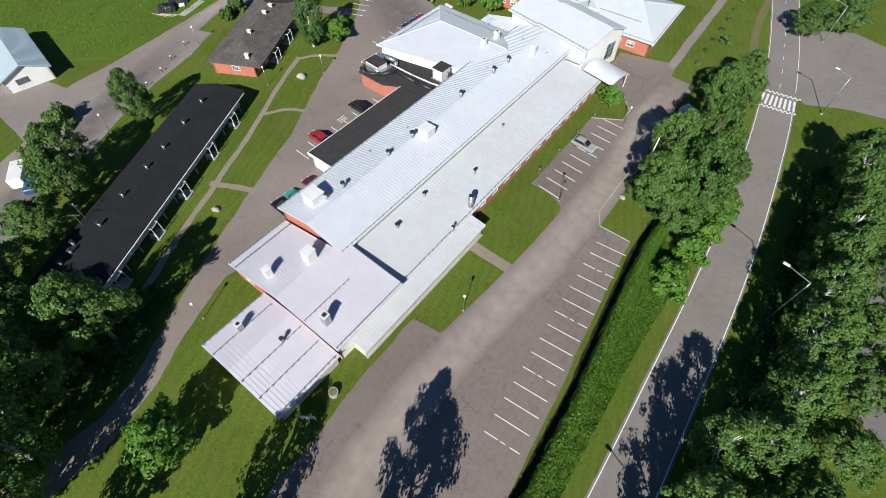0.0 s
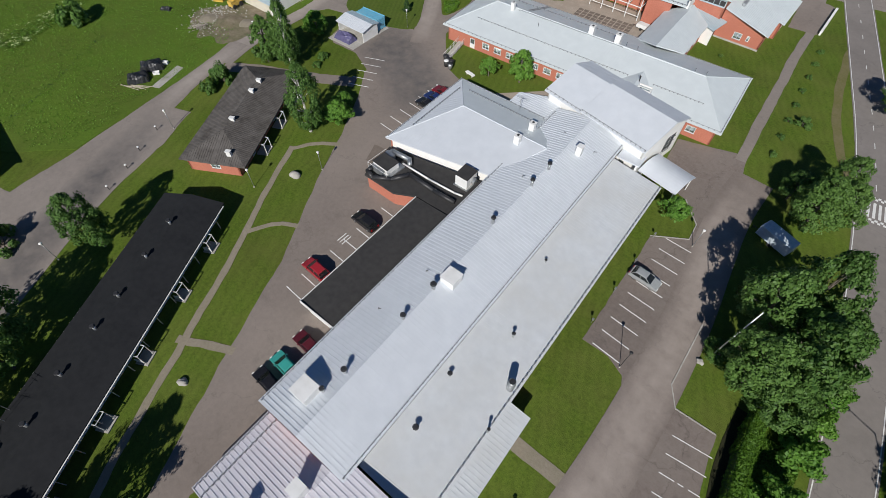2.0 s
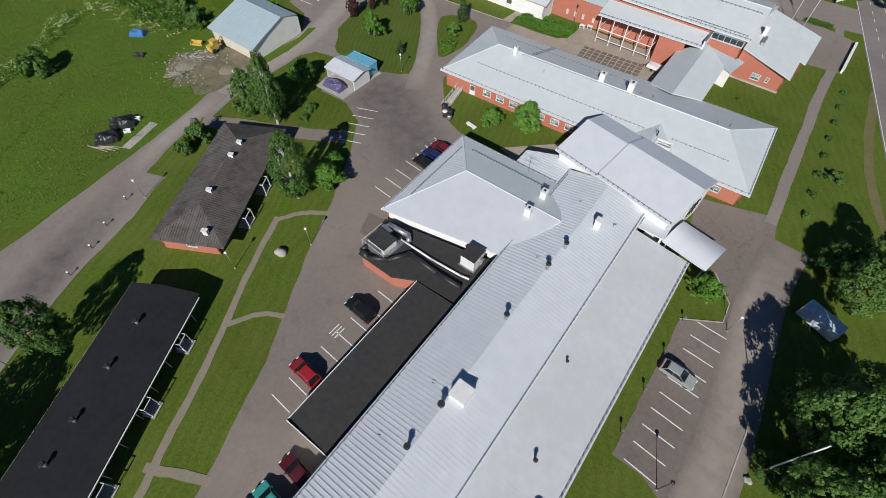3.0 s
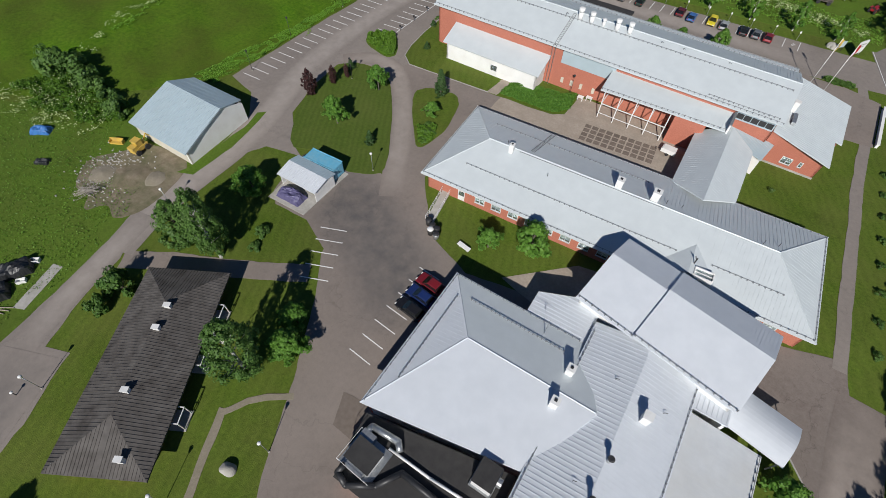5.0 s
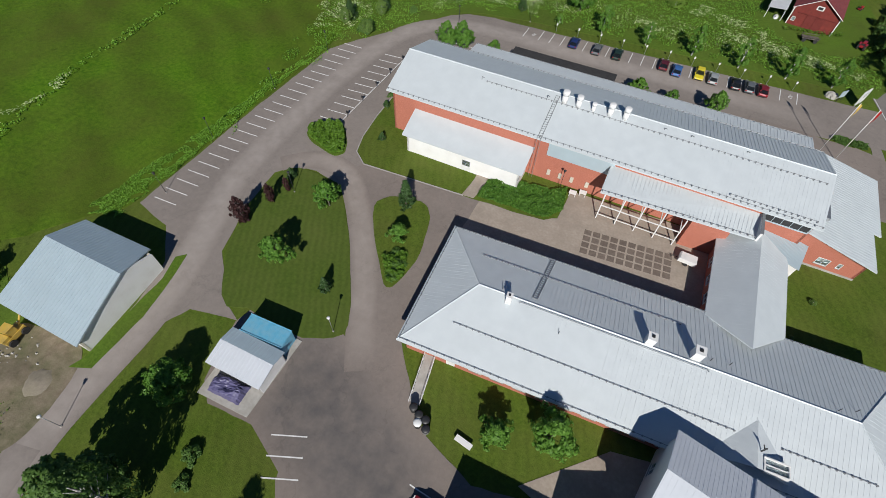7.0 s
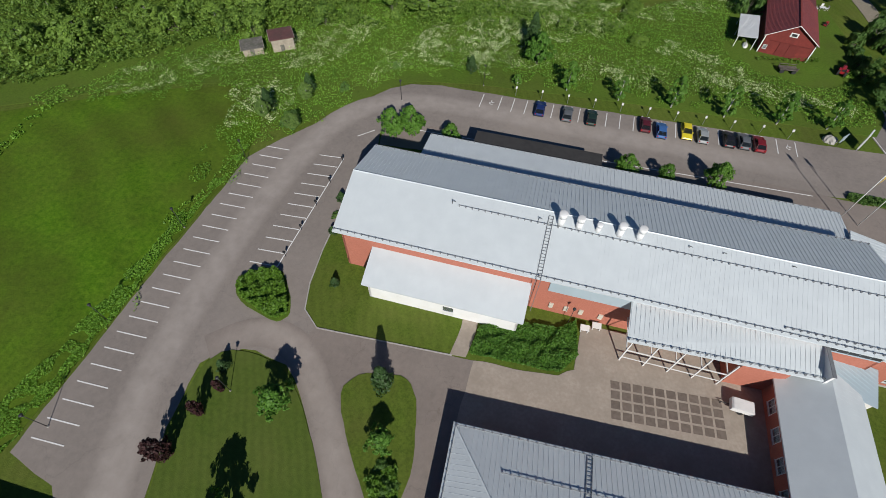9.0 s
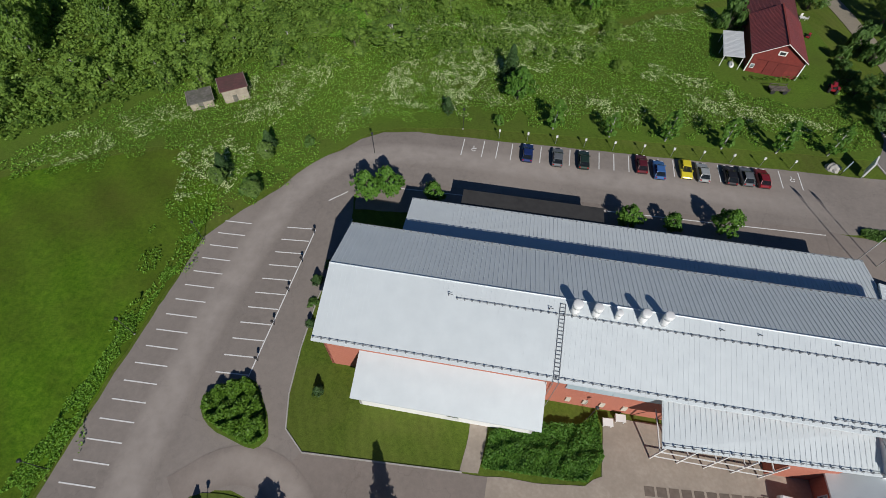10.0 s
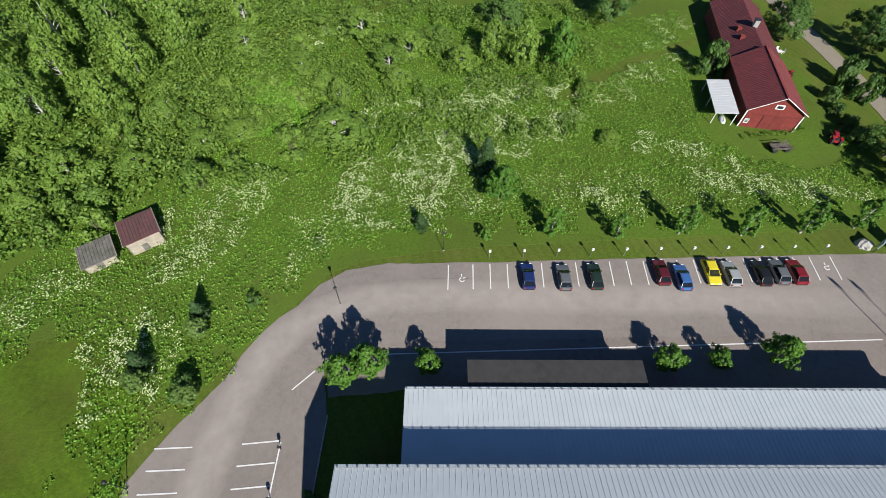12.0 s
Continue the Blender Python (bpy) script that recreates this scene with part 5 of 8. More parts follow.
# ---- foliage ----
def quads(name, pts, nrm, size, material, aspect=0.62):
    """One mesh of many small leaf-shaped faces at pts, facing nrm."""
    k = len(pts)
    rng = np.random.default_rng(k)
    nrm = nrm / np.linalg.norm(nrm, axis=1, keepdims=True)
    a = np.cross(nrm, rng.normal(size=(k, 3)))
    a /= np.linalg.norm(a, axis=1, keepdims=True)
    b = np.cross(nrm, a)
    s = size[:, None]
    co = np.stack([pts + a * s, pts + b * s * aspect + nrm * s * 0.15, pts - a * s, pts - b * s * aspect + nrm * s * 0.15], 1).reshape(-1)
    me = bpy.data.meshes.new(name)
    me.vertices.add(k * 4)
    me.vertices.foreach_set("co", co)
    me.loops.add(k * 4)
    me.loops.foreach_set("vertex_index", np.arange(k * 4, dtype=np.int32))
    me.polygons.add(k)
    me.polygons.foreach_set("loop_start", np.arange(0, k * 4, 4, dtype=np.int32))
    me.materials.append(material)
    me.update(calc_edges=True)
    return me


def tree(name, h, r, seed, leaf, bark, shape, n, label, size=0.27):
    """A tree: a tapered trunk with limbs, and a crown of leaf clumps."""
    rng = np.random.default_rng(seed)
    ob = base(name, pose(0, 0, -200), label, "tree" if shape != "bush" else "bush")
    g = Geo()
    cl = []
    if shape != "bush":
        top = h * (0.93 if shape == "spruce" else 0.82)
        bend = rng.normal(0, 0.03 * h, 2)
        knots = [(0, 0, 0), (bend[0] * .3, bend[1] * .3, h * .3), (bend[0] * .8, bend[1] * .8, h * .6), (bend[0], bend[1], top)]
        rad = [0.028 * h, 0.021 * h, 0.013 * h, 0.004 * h]
        for i in range(3):
            g.tube(knots[i], knots[i + 1], rad[i], rad[i + 1], 7)
    if shape in ("round", "birch", "column", "sapling"):
        low, k, swell = {"round": (0.20, 120, 0.75), "birch": (0.10, 150, 1.0), "column": (0.06, 150, 0.8), "sapling": (0.16, 60, 0.8)}[shape]
        lobes = [(rng.uniform(0, 6.283), rng.uniform(0.05, 0.16)) for i in range(4)]
        for i in range(k):
            t = rng.uniform(0.02, 1) ** (0.85 if shape == "round" else 1.1)
            a = rng.uniform(0, 6.283)
            wide = max(0.05, math.sin(math.pi * (0.06 + 0.94 * t) ** swell)) ** 0.72
            wide *= 1 + sum(q * math.cos((j + 2) * a + p + 5 * t) for j, (p, q) in enumerate(lobes))
            rr = r * wide * rng.uniform(0.30, 1.0) ** 0.45
            c = np.array([math.cos(a) * rr + bend[0] * t, math.sin(a) * rr + bend[1] * t, h * (low + (0.97 - low) * t)])
            cl.append((c, r * rng.uniform(0.11, 0.23) * (1.0 if t < 0.85 else 0.75)))
            if i % 9 == 0:
                g.tube((bend[0] * t * .7, bend[1] * t * .7, max(h * 0.12, c[2] * 0.72)), c, 0.007 * h, 0.002 * h, 5)
    elif shape == "spruce":
        for i in range(60):
            t = (i + 0.5) / 60
            a = i * 2.4
            rr = r * (1 - t) * rng.uniform(0.45, 1.0) + 0.08
            c = np.array([math.cos(a) * rr, math.sin(a) * rr, h * (0.06 + 0.94 * t)])
            cl.append((c, 0.16 * r + 0.18 * r * (1 - t)))
            if i % 3 == 0:
                g.tube((0, 0, c[2] + 0.1), c, 0.004 * h, 0.002 * h, 4)
    else:
        for i in range(16):
            a, u = rng.uniform(0, 6.283), rng.uniform(0, 1)
            rr = math.sqrt(1 - u * u * 0.8) * rng.uniform(0.3, 0.95) * r
            c = np.array([math.cos(a) * rr, math.sin(a) * rr, h * (0.12 + 0.7 * u)])
            cl.append((c, min(r, h) * rng.uniform(0.22, 0.36)))
            g.tube((0, 0, 0), c, 0.03, 0.01, 4)
    part("trunk" if shape != "bush" else "stems", g, bark, ob)
    idx = rng.integers(0, len(cl), n)
    cen = np.array([c for c, s in cl])[idx]
    spr = np.array([s for c, s in cl])[idx]
    d = rng.normal(size=(n, 3))
    d /= np.linalg.norm(d, axis=1, keepdims=True)
    pts = cen + d * (spr * rng.uniform(0.35, 1.15, n) ** 0.6)[:, None] * np.array([1, 1, 1.25 if shape in ("birch", "column") else 0.8])
    pts[:, 2] = np.maximum(pts[:, 2], 0.06)
    out = pts - np.array([0, 0, h * 0.42])
    out /= np.linalg.norm(out * np.array([1, 1, r / h * 1.6]), axis=1, keepdims=True) + 0.3
    nrm = d * 0.55 + out * np.array([1, 1, 0.5]) * 0.55 + rng.normal(size=(n, 3)) * 0.42 + np.array([0, 0, 0.3])
    cr = new("crown", quads("crown", pts, nrm, size * rng.uniform(0.6, 1.25, n), leaf))
    cr.parent = ob
    return ob


first = {}


def plant(proto, rows, group):
    """Copies of a tree: rows of x, y, scale, height scale."""
    rng = random.Random(len(rows) * 7 + int(abs(rows[0][0]) * 10))
    for x, y, s, hs in rows:
        m = pose(x, y, 0, 0, 0, rng.uniform(0, 360)) @ Matrix.Diagonal((s * rng.uniform(.92, 1.08), s, s * hs, 1))
        if proto.name not in first:
            first[proto.name] = (proto, m, group)
            continue
        copy_thing(proto, m)["group"] = group


oak = [tree("broadleaf_tree", 10, 4.2, 11 + i, L_GREEN, M_BARK, "round", 10500, "tall green broadleaf tree with a dense crown", 0.2) for i in range(3)]
maple = [tree("maple_tree", 8, 3.4, 21 + i, L_BRIGHT, M_BARK, "round", 6500, "bright green maple with a round crown", 0.24) for i in range(2)]
birch = [tree("birch_tree", 14, 3.6, 31 + i, L_GREEN, M_BIRCH, "birch", 10000, "tall birch with drooping green foliage", 0.2) for i in range(3)]
aspen = tree("aspen_tree", 12, 2.4, 37, L_GREEN, M_BARK, "column", 6000, "tall narrow green aspen on the lawn", 0.24)
spruce = tree("spruce_tree", 7, 1.7, 41, L_SPRUCE, M_BARK, "spruce", 2400, "dark green slender spruce", 0.2)
purple = tree("purple_tree", 4, 1.25, 45, L_PURPLE, M_BARK, "column", 1800, "small tree with dark purple leaves", 0.18)
young = [tree("young_tree", 5, 1.5, 51 + i, L_BIRCH, M_BIRCH, "birch", 2200, "slim young tree with light green leaves", 0.18) for i in range(2)]
sapling = tree("young_tree", 5.2, 1.5, 57, L_BRIGHT, M_BIRCH, "sapling", 2200, "thin young tree with a sparse light green crown", 0.19)
wood = [tree("woodland_tree", 9, 3.6, 81 + i, L_WOOD, M_BIRCH, "birch" if i else "round", 5000, "leafy green woodland tree", 0.26) for i in range(2)]
small = [tree("garden_tree", 5, 2.1, 61 + i, L_BRIGHT, M_BARK, "round", 3000, "small round garden tree on the lawn", 0.2) for i in range(2)]
bush = [tree("bush", 2.2, 1.8, 71 + i, L_GREEN, M_BARK, "bush", 1400, "rounded green bush growing in grass", 0.2) for i in range(2)]
brush = [tree("bush", 3.4, 2.4, 75 + i, L_BRIGHT, M_BARK, "bush", 2400, "bright green leafy bush beside the road", 0.22) for i in range(2)]

plant(maple[0], [(-30.2, -10.0, 1.05, 1.0)], "trees south of the school")
plant(oak[0], [(-47.8, -7.0, 1.0, 1.5), (-46.5, -15.6, 1.15, 1.3), (-52.4, -14, 1.1, 1.1), (-61, -14, 1.1, 1.1), (-56, -20, 1.2, 1.2)], "trees south of the rowhouse")
plant(birch[0], [(-40, -19.5, 1.1, 1.05), (-45.5, -23, 1.1, 1.1), (-36.5, -22.5, 1.0, 1.1), (-16.0, -12.2, 0.95, 1.1), (-27.5, -20.5, .9, .9)], "birches south of the school")
plant(oak[1], [(-4.0, -2.2, 0.85, 1.75)], "tall tree south of the car park")
plant(birch[1], [(16.6, 28, 0.85, 0.95), (17.0, 20.5, 0.95, 1.0), (16.4, 14, .9, .95)], "birches by the road")
plant(oak[1], [(-84.2, 18.6, 0.72, 1.55), (-78.6, 3.6, 1.0, 1.2), (-74.8, 1.8, 0.9, 1.2), (-70.2, -4.8, 0.95, 0.9), (-66, -11, 0.9, 0.9)], "trees behind the rowhouse")
plant(small[0], [(-22.1, 78.6, 0.95, 0.95)], "entrance tree")
plant(oak[2], [(-6.0, 67.4, 1.0, 1.4), (-4.2, 58.6, 0.95, 1.3), (-0.4, 62.2, 1.0, 1.5), (-2.4, 70.6, 1.0, 1.6), (0.6, 68.4, 0.85, 1.2), (-0.4, 57.0, 0.8, 1.05), (2.4, 64.4, 0.75, 1.0), (-7.8, 60.6, .5, .5)], "trees between car park and road")
plant(oak[0], [(-5.8, 90.4, 0.95, 1.1), (-4.6, 98.0, 0.75, 1.35), (-3.2, 93.6, 0.7, 1.3), (-9.4, 95.0, .6, 1.0), (-0.8, 130.5, 0.9, 0.9), (5.2, 137, 0.9, 1)], "trees beside the crossing")
plant(brush[0], [(3.4, 54.6, 1.2, 1.1), (4.2, 59.6, 0.9, 1.1), (3.6, 47.4, 1.15, 1.1), (5.0, 64.0, 0.9, 1.1)], "bushes beside the road")
plant(brush[1], [(4.2, 68.7, 0.9, 1.0), (3.0, 74.2, 0.7, 0.8)], "bushes beside the road")
plant(birch[2], [(17.6, 82, 0.9, 1.1), (18.6, 66, 0.95, 1.1), (19.8, 46, 0.95, 1.05), (20.2, 38, 0.9, 1.0), (19.8, 31, 0.85, 0.9), (19.4, 54, 0.9, 1.05)], "tall trees east of the road")
plant(oak[1], [(18.0, 74, 0.85, 1.5), (16.8, 88, 0.75, 1.3), (19.0, 59.6, 0.85, 1.5), (21.6, 70, 0.85, 1.1), (21.4, 79, .85, 1.1), (21.6, 24, 0.9, 1.0), (26.6, 36, .85, 1.0), (27.2, 46, .85, 1.05), (26.8, 55.5, .8, 1.0), (25.6, 28, .9, 1.0), (24.8, 64, .8, 1.05)], "trees east of the road")
plant(birch[0], [(-80.6, 55.2, 0.82, 1.2)], "birch beside the brick house")
plant(maple[1], [(-78.6, 60.3, 0.72, 0.85), (-103.6, 77.2, 0.74, 0.9), (-81.2, 64.0, .6, .65)], "trees on the north lawn")
plant(birch[2], [(-97.6, 65.2, 0.66, 1.6)], "tall birch on the north lawn")
plant(aspen, [(-103.4, 63.8, 1.1, 0.75), (-101.4, 66.0, .9, .8)], "aspens on the north lawn")
plant(bush[0], [(-104.6, 53.8, 1.25, 1.6), (-104.2, 50.1, 1.0, 1.2), (-96.0, 71.8, .7, .8), (-94.8, 69.2, .6, .7), (-147.2, 45.0, 2.0, 1.1), (-84, 58, .7, .8), (-138.4, 76.4, 1.3, 1.3), (-143.0, 77.4, 1.3, .9), (-147.4, 77.6, 1.5, .9), (-151.6, 78.0, 1.7, 1.0), (-156.0, 78.6, 1.9, 1.1), (-160.4, 77.4, 2.0, 1.2), (-95.6, 9, 1.5, 1.2)], "bushes west of the lane")
plant(small[1], [(-103.9, 97.8, 0.95, 1.3), (-104.1, 110.2, 0.95, 1.2), (-91.0, 109.6, 0.75, 0.9), (-66.3, 89.6, 0.9, 0.95)], "lawn trees")
plant(small[0], [(-60.4, 92.0, 1.2, 1.15), (-107.7, 159.4, 1.0, 1.3), (-104.6, 160.7, 1.0, 1.35), (-97.5, 161.2, 0.75, 1.15), (-67.2, 162.6, 0.8, 1.15), (-60.6, 163.0, 0.68, 1.15), (-52.8, 163.9, 0.9, 1.3)], "trees beside the gym hall")
plant(purple, [(-113.8, 101.4, .9, 1.6), (-112.8, 106.6, 0.55, 1.9), (-112.0, 109.8, .4, 1.9)], "purple trees on the lawn")
plant(spruce, [(-95.4, 97, 0.55, 0.8), (-93.3, 116.2, 0.85, 0.95), (-105.0, 128, 0.45, 0.5), (-109.2, 136.4, 0.4, 0.5), (-113.2, 112.4, 0.5, 0.65), (-99.6, 183.7, 0.7, 0.7), (-89.4, 196.1, 1.2, 0.9), (-128.1, 167.4, 0.8, 0.7), (-133.1, 160.2, 0.9, 0.7), (-110.6, 143, .5, .5)], "spruces")
plant(bush[1], [(-88.6, 105.4, 0.7, 0.6), (-88.2, 103.4, 0.6, 0.5), (-90, 107.4, .5, .5), (-127, 157.5, 1.1, 1.1), (-122.1, 170.1, 0.7, 0.8), (-114.9, 180.3, 0.6, 0.7), (-43.0, 226.0, 1.7, 2.0), (-110, 139.6, .5, .5), (-109.6, 146, .6, .6)], "bushes round the gym hall")
plant(sapling, [(-89.6, 181.9, .6, .8), (-79.8, 183.0, 1.0, 1.3), (-69.6, 183.1, 0.9, 1.15), (-59.6, 184.1, 1.05, 1.3), (-49.8, 184.2, 1.1, 1.2), (-40.3, 185.1, 1.1, 1.25), (-31.4, 186.3, 1.0, 1.3)], "row of young trees")
plant(young[1], [(-127.6, 164.9, .9, .8), (-132.9, 157.9, 0.9, 0.8), (-126.3, 156.6, 0.9, 0.7), (-35.5, 120, .3, .35), (-33, 127.5, .35, .4), (-33.6, 137, .4, .4)], "young trees in the grass")
plant(wood[1], [(-81, 226.3, 0.9, 1.26), (-116.0, 212.3, 0.55, 1.25), (-119.5, 217, 0.5, 1.0), (-87.4, 229, .8, 1.2), (-149.5, 226.6, 1.1, 1.40), (-163.5, 227.8, 1.1, 1.40), (-173.6, 225.3, 1.1, 1.47), (-165.7, 203, 1.0, 1.33), (-156.5, 206.7, 0.9, 1.26), (-171, 190, 1.0, 1.26), (-180, 200, 1.1, 1.40), (-185, 182, 1, 1.40)], "birches of the wood")
plant(wood[1], [(-156, 218, 1.0, 1.33), (-168, 214, 1.0, 1.26), (-178, 214, 1.1, 1.40), (-190, 190, 1.1, 1.40), (-196, 175, 1.0, 1.26), (-205, 190, 1.1, 1.40), (-160, 238, 1.1, 1.40), (-176, 238, 1.1, 1.40), (-190, 222, 1.1, 1.40), (-200, 208, 1.1, 1.40), (-140, 236, 0.9, 1.26)], "birches of the wood")
plant(wood[0], [(-146.2, 206, 0.85, 0.7), (-137.9, 200, 0.75, 0.55), (-157.3, 192, 0.9, 0.7), (-147, 194, 0.8, 0.55), (-160, 184.4, 0.8, 0.6), (-131.7, 203, 0.75, 0.5), (-172, 178, 0.9, 0.7), (-182, 168, 0.9, 0.7), (-192, 163, 0.9, .7), (-200, 152, 1, .8)], "low trees of the wood")
plant(small[0], [(-87.1, 190.2, 1.15, 1.25), (-74.0, 225.5, 1.3, 1.7)], "bright trees in the meadow")
plant(wood[0], [(-115.0, 202.4, 1.5, 0.5), (-108, 224, 0.9, 0.7), (-104, 228, 0.9, 0.8), (-98, 231, .8, .8), (-138.1, 229, 0.9, 0.7), (-93.3, 225.3, 0.9, 0.6), (-72.2, 232.5, 0.9, 0.7), (-69, 218.4, 0.6, 0.4), (-106, 219, 0.8, 0.55), (-100, 232, 0.9, .6), (-125, 222, .9, .6), (-115, 236, 1, .7), (-67, 204.6, .6, .35)], "low trees in the meadow")
plant(oak[0], [(-22.4, 240, 1.0, 0.9), (-7.1, 236, 1.0, 1.0), (-19.5, 196.5, .85, 0.8), (-16, 187, .85, 0.85), (-4, 226, 1, 1), (-2, 214, 1, 1), (-18, 203, .9, .9), (-60, 245, 1, .9), (-84, 240, 1, .8), (-30, 252, 1, 1)], "trees round the barn")


thicket = [tree("thicket", 3.6, 2.6, 91 + i, L_WOOD, M_BARK, "bush", 1700, "leafy green thicket in the wood", 0.25) for i in range(2)]
spots = random.Random(9)
for i in range(64):
    u, v = spots.uniform(0, 1), spots.uniform(0, 1)
    x, y = -196 + 78 * u, 152 + 46 * u + v * 46 + spots.uniform(-3, 3)
    if x > -146 and y < 190:
        continue
    plant(thicket[i % 2], [(x, y, spots.uniform(0.7, 1.35), spots.uniform(0.7, 1.3))], "thickets of the wood")


for proto, m, group in first.values():
    proto.matrix_basis = m
    proto["group"] = group


def inside(poly, pts):
    """Which of the points lie in the polygon."""
    x, y = pts[:, 0], pts[:, 1]
    ok = np.zeros(len(pts), bool)
    for (xa, ya), (xb, yb) in zip(poly, poly[1:] + poly[:1]):
        if ya != yb:
            ok ^= ((ya > y) != (yb > y)) & (x < (xb - xa) * (y - ya) / (yb - ya) + xa)
    return ok


def patchy(pts, scale, seed):
    """Soft patches between 0 and 1 over the plan."""
    s = np.zeros(len(pts))
    rng = np.random.default_rng(seed)
    for k in range(14):
        a = rng.uniform(0, 6.283)
        f = rng.uniform(0.5, 2.2) / scale
        s += np.sin((pts[:, 0] * math.cos(a) + pts[:, 1] * math.sin(a)) * f * 6.283 + rng.uniform(0, 6.283))
    return 1 / (1 + np.exp(-s * 0.9))


def cover(name, poly, n, hgt, size, material, label, category, seed, patch=8.0, hollow=0.0, upright=0.5, floor=0.05, clump=0.0, edge=0.0, bare=()):
    """Low growth over a piece of ground: stuff of many leaves, rising and falling in mounds."""
    rng = np.random.default_rng(seed)
    lo, hi = np.min(poly, 0), np.max(poly, 0)
    pts = rng.uniform(lo, hi, (int(n * 1.0), 2))
    shift = np.column_stack([patchy(pts, 9.0, 3), patchy(pts, 9.0, 4)]) - 0.5
    ok = inside(poly, pts + shift * edge)
    for hole in bare:
        ok &= ~inside(hole, pts + shift[:, ::-1] * 1.5)
    pts = pts[ok]
    p = patchy(pts, patch, seed)
    keep = p > hollow if hollow < 0.5 else p * rng.uniform(0.55, 1.0, len(p)) > hollow
    if clump:
        keep = (0.25 + 0.75 * patchy(pts, clump, seed + 1)) * (0.15 + 0.85 * patchy(pts, clump * 3.0, seed + 2)) > rng.uniform(0.1, 1.3, len(p))
    pts, p = pts[keep], p[keep]
    k = len(pts)
    z = floor + hgt * (0.25 + 0.75 * p) * rng.uniform(0.1, 1.0, k) ** 0.6
    nrm = rng.normal(size=(k, 3)) * upright + np.array([0, 0, 0.7])
    ob = new(name, quads(name, np.column_stack([pts, z]), nrm, rng.uniform(*size, k), material))
    return tagged(ob, label, category, kind="stuff")


NMEAD = [(-145.5, 164), (-141, 155), (-137, 149), (-134.5, 138), (-132.5, 126), (-131.4, 112), (-131, 130), (-130.6, 147), (-127, 155), (-119, 170), (-111, 178.5), (-97, 184), (-34, 189), (-22, 190), (-24, 208), (-44, 208), (-46, 222), (-44, 250), (-150, 250), (-135, 196), (-150, 186), (-178, 150), (-174, 148)]
# mown tracks and the yard of the red barn stay free of weeds
TRACKS = [strip([(-74, 216.5), (-71.9, 218.4), (-58.6, 229), (-47.7, 234.5), (-35.8, 241.4)], 2.4), strip([(-139.5, 229.2), (-130.5, 237.3), (-121.5, 243.6), (-109.1, 250.5)], 4.0),
          strip([(-64.8, 243.2), (-52.1, 248.8), (-38.8, 253.9)], 2.6), [(-48.2, 212), (-47.6, 207), (-44.6, 202.9), (-36.1, 199.1), (-26.4, 200.8), (-24, 212)]]
flat("mown_track", TRACKS[0], 0.08, M_LAWN, "mown grass track through the meadow", "track")
flat("mown_track", TRACKS[1], 0.08, M_LAWN, "mown grass track along the wood", "track")
cover("meadow_weeds", NMEAD, 260000, 0.6, (0.09, 0.20), L_WEED, "tall green meadow weeds", "weeds", 5, 5.0, 0.0, 0.55, edge=5.0, bare=TRACKS)
cover("meadow_herbs", NMEAD, 95000, 1.1, (0.09, 0.20), L_HEDGE, "darker clumps of tall herbs in the meadow", "weeds", 6, 9.0, 0.55, 0.6, edge=5.0, bare=TRACKS)
# umbels grow in drifts: plan, how many, size of the drifts
DRIFTS = (
    ([(-163.8, 154.3), (-157.7, 159.4), (-147.7, 167.5), (-140, 172), (-142.7, 175.5), (-150, 175.6), (-157.2, 171.5), (-166.6, 159)], 5200, 3.2),
    ([(-144.5, 165.3), (-133.1, 168.5), (-128.6, 156), (-138.5, 152.4)], 3600, 2.6),
    ([(-139.9, 184.5), (-126.8, 197), (-121.5, 194.1), (-126, 180), (-132, 172), (-139, 170)], 6500, 3.0),
    ([(-113.6, 191.9), (-105.2, 203.1), (-96.8, 208), (-94, 184), (-112, 182)], 7500, 3.6),
    ([(-113.4, 212.1), (-103.9, 215), (-92, 221), (-84, 225), (-84, 220), (-101.4, 208.6), (-111.5, 205)], 6500, 2.6),
    ([(-98, 214), (-86.1, 222), (-71.5, 219), (-68.1, 213), (-74.5, 205), (-84, 199), (-97, 197)], 15000, 4.2),
    ([(-67, 213), (-50, 224), (-46, 230), (-38.2, 250), (-50.2, 244), (-56, 230), (-69.3, 220)], 8500, 2.8),
    ([(-63.4, 207), (-55.8, 206.8), (-43.5, 198.5), (-25.3, 194), (-25, 190.5), (-48.2, 192.1), (-60, 199)], 9000, 3.0),
    ([(-74, 192.6), (-65.8, 192.8), (-66.4, 189.5), (-73.8, 189.2)], 700, 1.6),
    ([(-139, 233), (-125.3, 239), (-118.9, 245), (-108.4, 243), (-119.9, 234.4), (-136.1, 226.4)], 6000, 2.6),
    ([(-120, 172), (-111, 180.5), (-97, 186), (-34, 190), (-34, 196), (-80, 197), (-120, 190)], 9000, 4.6))
for i, (plan, k, wide) in enumerate(DRIFTS):
    cover("meadow_flowers", plan, int(k * 2.6), 0.4, (0.08, 0.17), L_FLOWER, "cream-white flowering umbels in the meadow", "flowers", 60 + i, 26.0, 0.5, 0.2, 0.6, wide, 3.0, TRACKS)
cover("hop_thicket", [(-135.3, 217.9), (-126.5, 218.3), (-120.4, 203), (-131.1, 202.5)], 9000, 1.5, (0.14, 0.28), L_WEED, "even bright green thicket of climbing plants", "thicket", 83, 14.0, 0.0, 0.4, edge=3.0)
